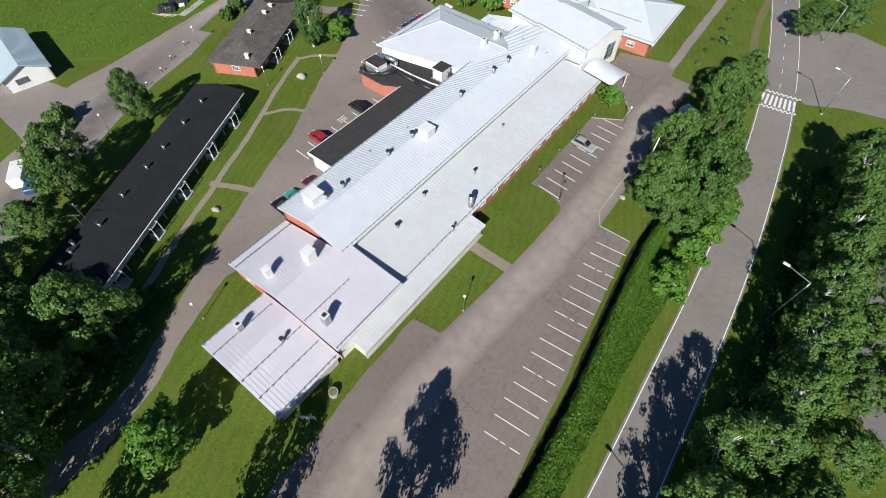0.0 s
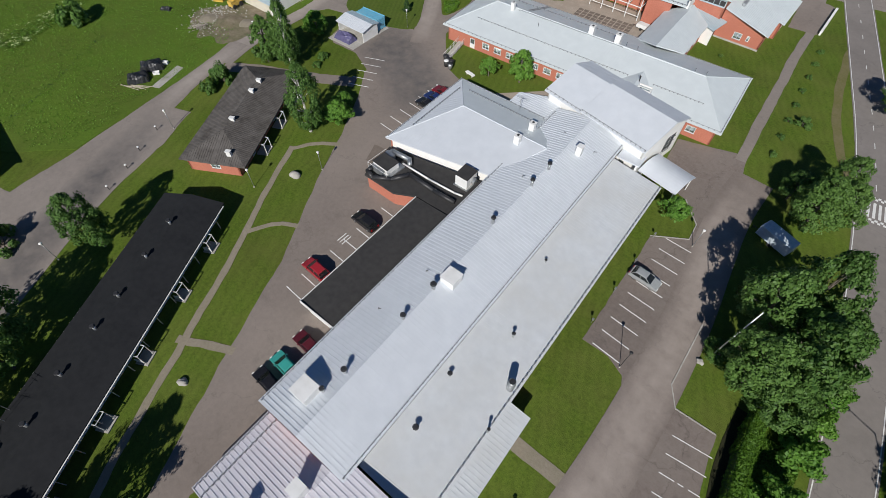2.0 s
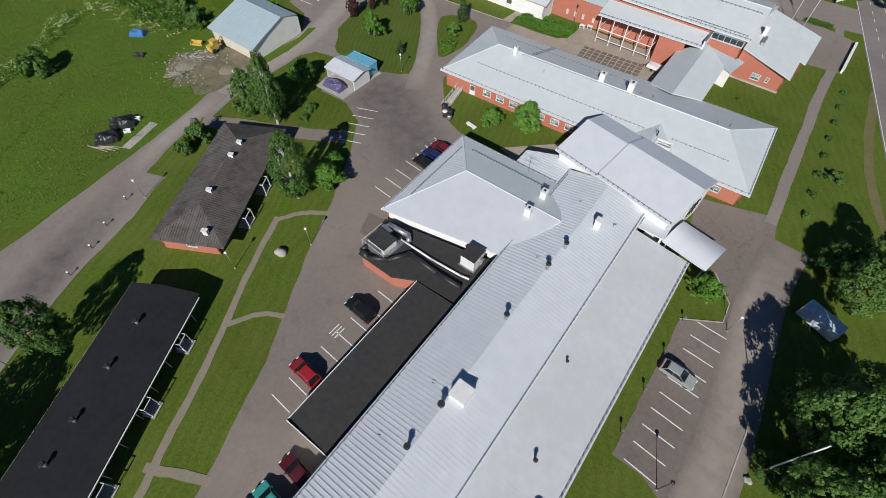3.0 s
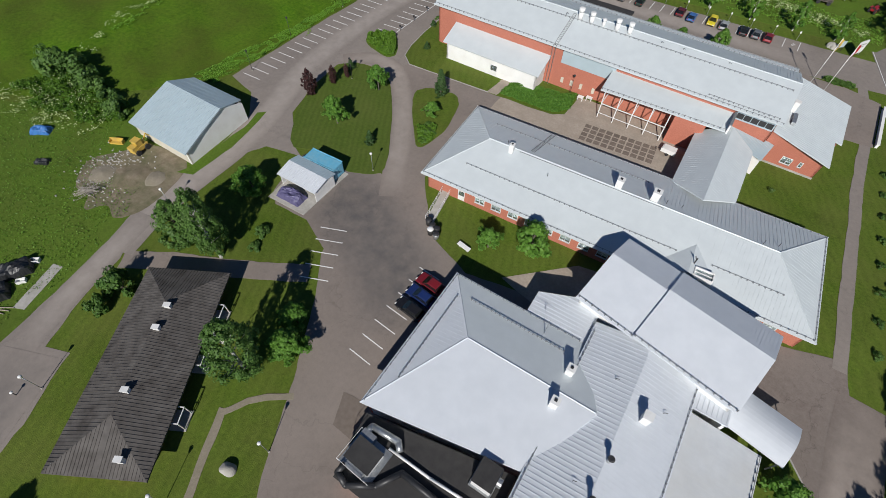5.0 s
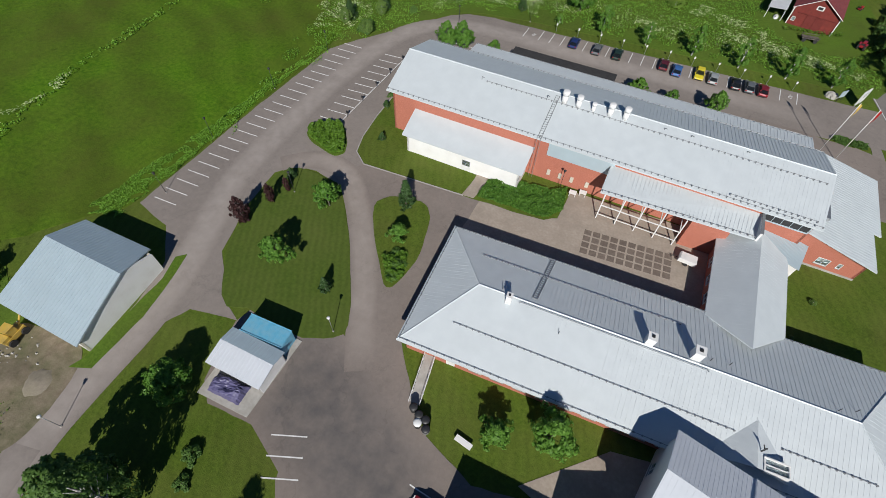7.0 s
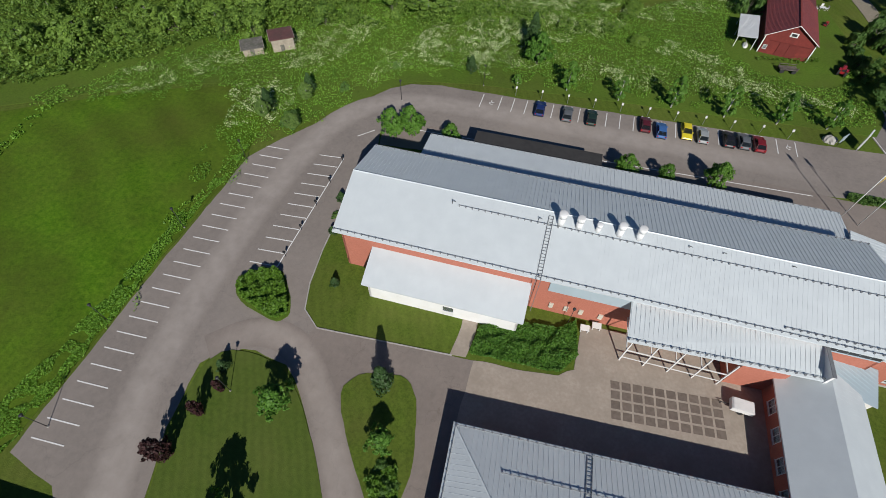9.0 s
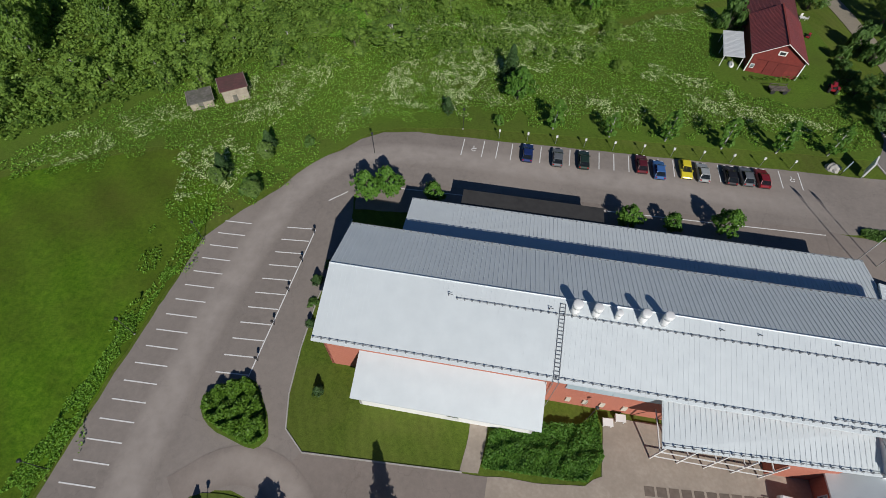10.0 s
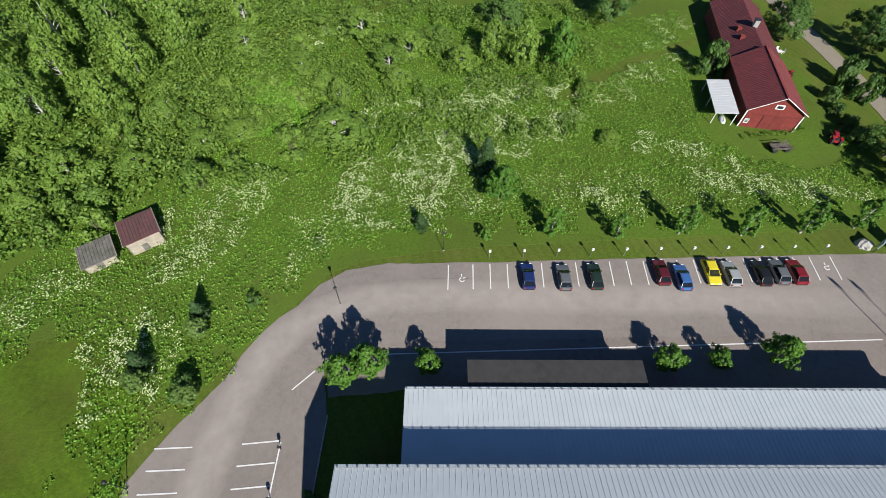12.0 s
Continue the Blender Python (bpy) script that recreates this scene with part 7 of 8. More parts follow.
for x, y, a in ((-118.6, 49.4, 40), (-116.8, 46.4, 55)):
    one("white_crate", Geo().box(-.6, .6, -.35, .35, 0, .12).box(-.6, .6, -.35, -.29, .12, .5).box(-.6, .6, .29, .35, .12, .5).box(-.6, -.54, -.29, .29, .12, .5).box(.54, .6, -.29, .29, .12, .5), M_WHITE,
        "white open crate beside the covered piles", "crate", "crates", m=pose(x, y, .055, 0, 0, a))
for i in range(6):
    one("timber_pole", Geo().tube((-2.2, 0, .1), (2.3, .1 * (i % 3), .12), .09, .06, 7), M_BOARD, "pale peeled timber pole lying in the grass", "pole", "timber poles",
        m=pose(-116.6 + .25 * i, 40.6 + .32 * i, .055, 0, 0, 18 + 7 * (i % 3)))
brush_pile = base("brush_pile", pose(-124.8, 61.3, .055), "heap of pale dry branches on bare ground", "brush pile")
rng = np.random.default_rng(12)
for i in range(46):
    a, t = rng.uniform(0, 6.283), rng.uniform(-.35, .35)
    r0, c = rng.uniform(.8, 1.8), rng.normal(0, .45, 2)
    h0 = rng.uniform(.05, .7)
    d = Vector((math.cos(a), math.sin(a), t * .6)) * r0
    o = Vector((c[0], c[1], h0 + abs(d.z)))
    part("branch", Geo().tube(o - d, o + d, .045, .015, 5), M_DRYWOOD, brush_pile)

# ---- yellow digger ----
M_YEL = mat("yellow machine paint", (0.55, 0.36, 0.05), (0.65, 0.45, 0.10), 2.0, .5, wear=(.4, .28, .08), wscale=1.0)
dig = base("digger", pose(-126.6, 72.4, 0.058, 0, 0, 100), "small yellow digger beside the shed", "digger")
part("chassis", Geo().box(-1.5, 1.4, -.7, .7, .5, 1.2).box(-1.6, -.6, -.65, .65, 1.2, 1.7), M_YEL, dig)
part("cab", Geo().prism([(-.5, -.6), (.6, -.6), (.6, .6), (-.5, .6)], 1.2, 2.3).box(-.6, .7, -.68, .68, 2.3, 2.4), M_YEL, dig)
part("boom", Geo().tube((1.0, 0, 1.0), (2.2, 0, 2.2), .14, .12, 6).tube((2.2, 0, 2.2), (3.0, 0, .6), .11, .09, 6), M_YEL, dig)
part("bucket", Geo().prism([(2.7, -.5), (3.4, -.5), (3.4, .5), (2.7, .5)], .05, .6), M_YEL, dig)
for x in (-1.0, .95):
    for s in (-1, 1):
        part("wheel", Geo().tube((x, s * .6, .5), (x, s * .95, .5), .5, n=14), M_TYRE, dig)
one("bucket_attachment", Geo().prism([(-1.2, -.4), (1.2, -.4), (1.2, .4), (-1.2, .4)], 0, .25).box(-1.2, 1.2, .3, .42, .2, .9).box(-1.2, -1.08, -.4, .4, .2, .7).box(1.08, 1.2, -.4, .4, .2, .7), M_YEL,
    "yellow steel bucket lying on the grass", "bucket", m=pose(-131.6, 71.2, .055, 0, 0, 30))

# ---- huts ----
M_GREYROOF = mat("weathered grey roof", (0.13, 0.12, 0.105), (0.22, 0.205, 0.18), 2.0, .9, wear=(.1, .1, .07), wscale=.7)
M_BROWNROOF = mat("brown-red roof", (0.13, 0.055, 0.055), (0.18, 0.08, 0.075), 1.5, .8, wear=(.1, .06, .05), wscale=.6)
for x, y, L, D, zf, zb, rm, lab in ((-146.3, 173.5, 4.1, 4.3, 1.75, 1.5, M_GREYROOF, "small weathered hut with a grey roof"), (-141.3, 176.9, 4.6, 5.4, 2.9, 2.2, M_BROWNROOF, "small board hut with a brown-red roof")):
    hut = base("hut", pose(x, y, 0, 0, 0, 36.5), lab, "hut", "meadow huts")
    slope(hut, [(-.3, -.3, zf), (L + .3, -.3, zf), (L + .3, D + .2, zb), (-.3, D + .2, zb)], rm, .45, .12)
    for p, q, h in (((0, 0), (L, 0), zf - .13), ((L, 0), (L, D), zb - .1), ((L, D), (0, D), zb - .1), ((0, D), (0, 0), zb - .1)):
        wall(hut, p, q, h, M_BOARD, th=.1)
    for sx in (-.34, L + .26):
        part("bargeboard", Geo().slab([(sx, -.34, zf + .06), (sx + .08, -.34, zf + .06), (sx + .08, D + .24, zb + .06), (sx, D + .24, zb + .06)], .2), M_BOARD, hut)
    part("door", Geo().box(L * .35, L * .35 + .85, -.05, 0, .05, min(1.5, zf - .3)), M_GREYROOF, hut, "weathered board door")
lean = base("lean_to", pose(-44.2, 215.2, 0, 0, 0, -7.2), "pale sheet-roofed lean-to beside the barn", "shelter")
slope(lean, [(-2.2, -5.2, 2.6), (1.8, -5.2, 3.0), (1.8, 5.0, 3.0), (-2.2, 5.0, 2.6)], M_ROOF_OLD, .5, .12, tall=.02)
for x in (-2.0, 1.6):
    for y in (-5.0, 0, 4.8):
        part("post", Geo().box(x, x + .12, y, y + .12, 0, 2.55), M_WHITE, lean)
flat("farm_lane", strip(smooth_line([(-18, 260), (-14.5, 240), (-11.5, 222), (-10, 205), (-12, 190)]), 4.2), 0.075, M_GRAVEL, "pale gravel farm lane", "lane")
house = base("white_house", pose(-119.5, 11.5, 0, 0, 0, -8), "small pale house with a blue-grey roof", "house")
slope(house, [(-9, -4.5, 2.8), (9, -4.5, 2.8), (9, 0, 4.8), (-9, 0, 4.8)], M_ROOF_BLUE, .5)
slope(house, [(9, 4.5, 2.8), (-9, 4.5, 2.8), (-9, 0, 4.8), (9, 0, 4.8)], M_ROOF_BLUE, .5)
wall(house, (-8.5, -4), (8.5, -4), 2.7, M_WALL_WHITE)
wall(house, (8.5, -4), (8.5, 4), 2.7, M_WALL_WHITE, [(3, .05, 2.4, 2.3, "door")])
gable(house, (8.5, -4), (8.5, 4), [(0, 2.7), (8, 2.7), (4, 4.5)], M_WALL_WHITE)
wall(house, (8.5, 4), (-8.5, 4), 2.7, M_WALL_WHITE)
wall(house, (-8.5, 4), (-8.5, -4), 2.7, M_WALL_WHITE)

# ---- roof equipment ----
def long_z(u):
    return 6.5 - abs(u + 6.0) * 0.224


for u, v, k, w, h in ((-8.7, -26.8, "box", 2.2, 1.3), (-7.0, -22.6, "cap", .7, 1.0), (-7.4, -25.6, "cap", .6, .9), (-5.1, -5.6, "box", 2.0, .9), (-6.1, -8.0, "cap", .8, 1.0),
                      (-6.3, -13.5, "cap", .7, .9), (-6.3, 5.3, "cap", .7, 1.1), (-5.9, 14.7, "cap", .7, 1.1), (-5.7, 19.2, "cap", .7, 1.1), (-3.9, 25.4, "box", .9, 1.3)):
    vent(long_b, u, v, long_z(u), k, w, h)
for u, v in ((-8.1, 28.1), (-8.0, 15.6), (-8.6, -6.4), (-9.8, -14.2), (-2.2, 27.5)):
    z = long_z(u)
    part("roof_hook", Geo().tube((u, v, z), (u, v, z + .35), .04, n=5).tube((u, v, z + .35), (u + .35, v + .1, z + .35), .04, n=5), M_DARK, long_b)
vent(long_b, -2.2, -33.9, 4.75, "box", 1.4, 1.7)
vent(long_b, -4.9, -38.9, 4.35, "box", .9, 1.25)
vent(long_b, 6.2, -39.0, 4.3, "flue", .9, 1.7)
vent(long_b, -2.2, -46.0, 3.15, "flue", .7, 1.15)
vent(long_b, 3.3, -43.9, 3.4, "cap", .6, .9)
for u, v, k, w, h in ((1.9, -14.8, "cap", .6, .5), (2.7, -21.9, "cap", .7, .6), (8.2, -11.4, "pipe", 1.1, 1.6), (4.9, -5.9, "cap", .5, .7), (9.0, -17.0, "cap", .4, .9), (2.3, 6, "cap", .4, .4)):
    vent(long_b, u, v, 4.3 - (u - .5) * .12, k, w, h)
vent(kit, -12.9, 26.2, 5.3, "chimney", .9, 1.3)
vent(kit, -12.9, 21.6, 6.1, "chimney", .9, 1.0)
mast = part("antenna", Geo().tube((-17.5, 29.5, 4.2), (-17.5, 29.5, 8.0), .04, n=5).tube((-18.8, 29.5, 7.6), (-16.2, 29.5, 7.6), .025, n=4).tube((-17.5, 28.8, 7.2), (-17.5, 30.2, 7.2), .025, n=4), M_GALV, link, "thin metal roof antenna")

# kitchen ventilation plant
ahu = base("air_handling_unit", LONG @ pose(-26.4, 6.0, 0, 0, 0, -4), "white air handling unit on a steel frame", "ventilation unit")
part("casing", Geo().box(-2.75, 0.45, -1.0, 1.5, 3.2, 4.25), M_WHITE, ahu)
part("lid", Geo().box(-2.85, 0.55, -1.1, 1.6, 4.25, 4.35), M_FELT_GREY, ahu, "dark flat lid")
part("platform", Geo().box(-3.3, 1.1, -1.7, 2.3, 3.0, 3.2), M_GALV, ahu)
part("air_intake", Geo().box(-2.3, 0.0, -1.7, -1.1, 3.3, 3.9), M_GALV, ahu, "galvanised intake box")
part("discharge", Geo().box(-3.0, -1.3, 1.6, 2.5, 3.3, 4.1), M_GALV, ahu, "grey duct bend")
rail = part("railing", Geo().tube((-3.25, -1.7, 4.2), (1.05, -1.7, 4.2), .03, n=5), M_WHITE, ahu)
part("side_rail", Geo().tube((-3.25, -1.7, 4.2), (-3.25, 2.3, 4.2), .03, n=5), M_WHITE, rail)
for x, y in ((-3.25, -1.7), (1.05, -1.7), (-3.25, 2.3)):
    part("post", Geo().tube((x, y, 3.2), (x, y, 4.2), .03, n=5), M_WHITE, rail)


def pipe(name, pts, r, material, parent, label):
    g = Geo()
    for a, b in zip(pts, pts[1:]):
        g.tube(a, b, r, n=10)
    for a in pts[1:-1]:
        g.dome((a[0], a[1], a[2] - .0), r, r, r, 10, 3)
    return part(name, g, material, parent, label, True)


pipe("supply_duct", [(-2.6, 2.3, 3.7), (-2.5, 3.1, 3.7), (0.8, 3.6, 3.6), (1.6, 2.9, 3.3)], .4, M_GALV, ahu, "bent galvanised duct")
pipe("exhaust_duct", [(-2.3, -1.5, 3.6), (-2.4, -2.6, 3.5), (-0.9, -3.0, 3.4), (1.7, -1.2, 3.4), (3.1, 1.4, 3.42), (8.1, 1.5, 3.42), (12.1, 1.8, 3.5)], .36, M_DARK, ahu, "thick black duct across the roof")
pipe("long_duct", [(0.4, 2.5, 3.3), (5.7, 2.8, 3.3), (10.7, 3.4, 3.3), (12.1, 3.7, 3.4)], .16, M_WHITE, ahu, "thin white duct across the roof")
ahu2 = base("air_handling_unit", LONG @ pose(-15.5, 11.6, 3.05, 0, 0, 0), "white roof-mounted air handling unit", "ventilation unit")
part("casing", Geo().box(-1.1, 1.1, -1.3, 1.3, .25, 2.3), M_WHITE, ahu2)
part("lid", Geo().box(-1.2, 1.2, -1.4, 1.4, 2.3, 2.4), M_FELT_GREY, ahu2, "dark flat lid")
part("frame", Geo().box(-1.3, 1.3, -1.5, 1.5, 0, .25), M_GALV, ahu2)
part("fan_duct", Geo().tube((1.1, .2, 1.2), (1.7, .2, 1.2), .5, n=12), M_GALV, ahu2)

# gym roof
for u, v, w, h in ((-9.8, -0.4, 1.2, 1.75), (-7.5, -0.35, 1.1, 1.55), (-5.1, -0.3, .8, 1.1), (-2.45, -0.2, 1.1, 1.65), (-0.05, -0.1, 1.1, 1.65)):
    vent(hall, u, v, 11.3 - abs(v - .9) * .331, "duct", w * .95, h * 1.1)
lad = Geo().tube((-11.4, -7.7, 8.55), (-11.4, 0.2, 11.17), .045, n=5).tube((-10.8, -7.7, 8.55), (-10.8, 0.2, 11.17), .045, n=5)
for i in range(20):
    t = i / 19
    lad.tube((-11.4, -7.7 + 7.9 * t, 8.55 + 2.62 * t), (-10.8, -7.7 + 7.9 * t, 8.55 + 2.62 * t), .035, n=4)
lad.tube((-11.4, -7.95, 0.3), (-11.4, -7.95, 8.7), .04, n=5).tube((-10.8, -7.95, 0.3), (-10.8, -7.95, 8.7), .04, n=5)
part("roof_ladder", lad, M_TRIM, hall, "grey metal roof ladder")
for u, v in ((-24, -.8), (-12.6, -.6), (6, .0), (10, .1), (18, .3)):
    part("roof_hook", Geo().tube((u, v, 10.7), (u, v, 11.3), .04, n=5).tube((u, v, 11.3), (u + .4, v, 11.2), .04, n=5), M_DARK, hall)
guard(hall, (17.5, -7.0, 8.72), (29, -7.0, 8.72), 14)
cler = part("clerestory", Geo().box(22.9, 29.1, -7.15, -7.05, 6.3, 7.9), M_ROOF_BLUE, hall, "pale framed row of dark panes under the eave")
for k in range(5):
    part("pane", Geo().box(23.05 + 1.2 * k, 24.15 + 1.2 * k, -7.19, -7.15, 6.6, 7.6), M_DARK, cler, "dark pane")
vent(east, 31.2, 1.6, 6.2, "box", .8, 1.3)
part("roof_hatch", Geo().box(31.6, 32.2, -2.6, .4, 5.9, 6.5), M_GALV, east, "long grey roof hatch")
# bench things before the gym wall
for x, y in ((-70.1, 131.2), (-68.6, 132.0)):
    one("garden_table", Geo().box(-.6, .6, -.45, .45, .68, .74).box(-.5, -.42, -.4, .4, 0, .68).box(.42, .5, -.4, .4, 0, .68), M_WALL_WHITE, "pale outdoor table in the courtyard", "table", "courtyard tables", m=pose(x, y, .046, 0, 0, 4))
flat("brick_path", [(-86.4, 122.7), (-84.3, 122.8), (-84.0, 128.2), (-86.0, 128.2)], 0.05, M_PAVE, "beige paved path to the door", "footpath")
flat("brick_path", [(-70.6, 125.4), (-66.6, 125.6), (-66.4, 131.6), (-70.4, 131.4)], 0.055, M_PAVE, "beige paved path beside shrubs", "footpath")

# wing roof
wz = lambda v: 6.45 - abs(v) * .2965
vent(wing, -18.0, -0.8, wz(.8), "chimney", .7, 1.2)
vent(wing, -0.8, 0.5, wz(.5), "chimney", 1.0, 1.3)
vent(wing, 4.6, 0.9, wz(.9), "chimney", 1.1, 1.4)
for u, v in ((-19.2, .6), (6.4, 1.2), (8.6, 1.6), (-11, -2.4), (20, .6), (22, 1.4)):
    part("roof_hook", Geo().tube((u, v, wz(v) - .05), (u, v, wz(v) + .7), .04, n=5), M_DARK, wing)
lad = Geo().tube((-15.3, 1.0, wz(1) + .1), (-14.6, 9.4, wz(9.4) + .1), .05, n=5).tube((-14.7, 1.0, wz(1) + .1), (-14.0, 9.4, wz(9.4) + .1), .05, n=5)
for i in range(20):
    t = i / 19
    lad.tube((-15.3 + .7 * t, 1 + 8.4 * t, wz(1 + 8.4 * t) + .1), (-14.7 + .7 * t, 1 + 8.4 * t, wz(1 + 8.4 * t) + .1), .03, n=4)
part("roof_ladder", lad, M_TRIM, wing, "grey metal roof ladder")
part("ridge_rail", Geo().tube((-16.6, -.5, wz(.5) + .3), (6.2, -.5, wz(.5) + .3), .04, n=5).tube((-16.6, -.5, wz(.5)), (-16.6, -.5, wz(.5) + .3), .04, n=4).tube((6.2, -.5, wz(.5)), (6.2, -.5, wz(.5) + .3), .04, n=4), M_TRIM, wing)
dz = lambda u: 5.42 - abs(u - 12.2) * .336
slope(wing, [(12.2, -3.5, dz(12.2)), (8.4, -7.75, dz(8.4)), (8.4, -8.9, dz(8.4)), (12.2, -8.9, dz(12.2))], M_ROOF_COOL, 0.55, 0.12, "dormer_slope", tall=0.008)
slope(wing, [(12.2, -3.5, dz(12.2)), (12.2, -8.9, dz(12.2)), (16.0, -8.9, dz(16.0)), (16.0, -7.75, dz(16.0))], M_ROOF_COOL, 0.55, 0.12, "dormer_slope", tall=0.008)
sky_l = part("skylight", Geo().box(12.9, 15.5, -8.8, -8.66, 4.5, 5.3).box(12.9, 15.5, -7.42, -7.28, 4.6, 5.4).box(12.9, 13.04, -8.66, -7.42, 4.5, 5.35).box(15.36, 15.5, -8.66, -7.42, 4.3, 5.35).box(
    13.04, 15.36, -8.1, -8.0, 5.15, 5.27), M_WHITE, wing, "white-framed roof light")
part("pane", Geo().box(13.04, 15.36, -8.66, -7.42, 5.04, 5.08), M_GLASS, sky_l)
part("roof_mast", Geo().tube((12.6, -6.9, 4.6), (12.6, -6.9, 6.4), .09, n=6).tube((12.6, -6.9, 6.0), (12.3, -6.6, 6.4), .07, n=5), M_DARK, wing, "short dark roof mast")

# access ramp, bins, bench
acc = base("access_ramp", pose(-77.2, 92.6, 0, 0, 0, 100), "steel access ramp with white handrails", "ramp")
part("deck", Geo().add([(-4, -.7, .02), (3, -.7, .55), (3, .7, .55), (-4, .7, .02), (-4, -.7, -.02), (3, -.7, .4), (3, .7, .4), (-4, .7, -.02)], [(0, 1, 2, 3), (7, 6, 5, 4), (0, 4, 5, 1), (1, 5, 6, 2), (2, 6, 7, 3), (3, 7, 4, 0)]), M_CONCRETE, acc)
for s in (-.7, .7):
    g = Geo().tube((-4, s, .95), (3, s, 1.5), .035, n=6).tube((-4, s, .5), (3, s, 1.05), .025, n=6)
    for i in range(6):
        x = -4 + 1.4 * i
        g.tube((x, s, .02 + .076 * (x + 4)), (x, s, .95 + .079 * (x + 4)), .03, n=6)
    part("handrail", g, M_WHITE, acc)
for i, (x, y) in enumerate(((-76.2, 88.0), (-75.2, 87.5), (-74.2, 87.3), (-74.9, 86.6), (-73.7, 86.4))):
    bn = base("waste_bin", pose(x, y, .034), "black round waste container beside the ramp", "bin", "waste bins")
    part("body", Geo().tube((0, 0, 0), (0, 0, 1.2), .42, .52, 14), M_PLASTIC if i != 4 else M_GALV, bn, smooth=True)
    part("lid", Geo().dome((0, 0, 1.2), .54, .54, .2, 14, 3), M_DARK if i != 3 else M_WHITE, bn, smooth=True)
bn = base("bench", pose(-69.2, 87.3, 0, 0, 0, -8), "pale concrete bench on the lawn", "bench")
part("seat", Geo().box(-1.1, 1.1, -.35, .35, .38, .55), M_WALL_WHITE, bn)
for x in (-.8, .6):
    part("leg", Geo().box(x, x + .2, -.28, .28, 0, .38), M_CONCRETE, bn)

# ---- rowhouse: porches, vents; brick house: chimneys ----
for v in (17.3, 9.0, -0.3, -8.6, -17.6):
    # each porch: two posts, a head rail and a short screen
    part("porch_frame", Geo().box(5.5, 5.58, v - .8, v - .72, 0, 2.35).box(5.5, 5.58, v + .72, v + .8, 0, 2.35).box(4.3, 5.58, v - .8, v - .72, 2.3, 2.4).box(4.3, 5.58, v + .72, v + .8, 2.3, 2.4).box(
        5.5, 5.58, v - .72, v + .72, 2.28, 2.38).box(4.4, 5.5, v - .79, v - .73, .3, 1.1), M_WHITE, row, "white porch frame")
    part("porch_step", Geo().box(4.2, 5.9, v - 1.0, v + 1.0, 0, .16), M_CONCRETE, row)
for u, v, k in ((-.2, 17.9, "cap"), (-.3, 11.9, "cap"), (-.6, .9, "cap"), (-.9, -5.2, "cap"), (-1.9, -16.0, "cap"), (-.4, 5.6, "cap"), (-2.6, -14.6, "cap"), (-.8, -11, "cap"), (-2.0, -18, "cap")):
    vent(row, u, v, 3.7 - abs(u) * .163, k, .65, .75)
part("antenna", Geo().tube((-4.4, -9.8, 2.9), (-4.4, -9.8, 6.2), .035, n=5).tube((-5.2, -9.8, 6.0), (-3.6, -9.8, 6.0), .02, n=4).tube((-5.0, -9.8, 5.6), (-3.8, -9.8, 5.6), .02, n=4), M_GALV, row, "thin metal aerial")
for i in range(14):
    v = -22 + i * 3.3
    part("eave_post", Geo().box(4.55, 4.65, v, v + .1, 0, 2.75), M_WALL_CREAM, row)
for u, v in ((.6, 6.5), (.5, 3.4), (.4, -4.4), (2.6, -11.4)):
    vent(grey, u, v, 4.65 - abs(u) * .36, "box", .75, .45, .5)
for v in (7.5, 1, -6):
    pf = part("porch_frame", Geo().box(6.2, 6.3, v - 1, v + 1, 2.2, 2.3), M_WHITE, grey, "white porch frame")
    for w in (v - 1, v + .9):
        part("rafter", Geo().box(4.5, 6.2, w, w + .1, 2.2, 2.3), M_WHITE, pf)
        part("post", Geo().box(6.2, 6.3, w, w + .1, 0, 2.2), M_WHITE, pf)
    part("porch_step", Geo().box(4.4, 6.4, v - 1.2, v + 1.2, 0, .15), M_CONCRETE, grey)

# ---- lamps, masts, signs ----
def lamp(m, h, arm, label, head=M_WHITE, r=.06, group="lamp posts"):
    ob = base("lamp_post", m, label, "lamp post", group)
    part("pole", Geo().tube((0, 0, 0), (0, 0, h), r, r * .7, 7), M_GALV if head is not M_DARK else M_DARK, ob, smooth=True)
    part("footing", Geo().tube((0, 0, 0), (0, 0, .15), r * 3, r * 2.4, 8), M_CONCRETE, ob)
    if arm:
        part("arm", Geo().tube((0, 0, h), (arm, 0, h + .5), r * .7, r * .55, 6), M_GALV, ob)
        part("lantern", Geo().box(arm - .2, arm + .6, -.16, .16, h + .42, h + .58), M_WHITE, ob)
    else:
        part("lantern", Geo().tube((0, 0, h), (0, 0, h + .35), .12, .2, 10).dome((0, 0, h + .35), .24, .24, .14, 10, 3), head, ob, smooth=True)
    return ob


for x, y in ((-77.2, 40.2), (-71.8, 50.1), (-99.9, 39.6), (-42.2, 2.0), (-111.8, 67.3), (-90.8, 92.1), (-87.0, 13.0), (-17.3, 75.7), (-16.2, 25.4)):
    lamp(pose(x, y, 0), 3.6, 0, "slim grey garden lamp post on the grass", M_WHITE, .05, "garden lamps")
for x, y in ((-96.6, 29.0), (-99.0, 32.6), (-101.6, 37.4), (-94.4, 24.6)):
    bo = base("bollard", pose(x, y, 0), "low dark bollard with a white cap beside the lane", "bollard", "lane bollards")
    part("pole", Geo().tube((0, 0, 0), (0, 0, .9), .06, n=7), M_DARK, bo)
    part("cap", Geo().dome((0, 0, .9), .2, .2, .16, 10, 3), M_WHITE, bo)
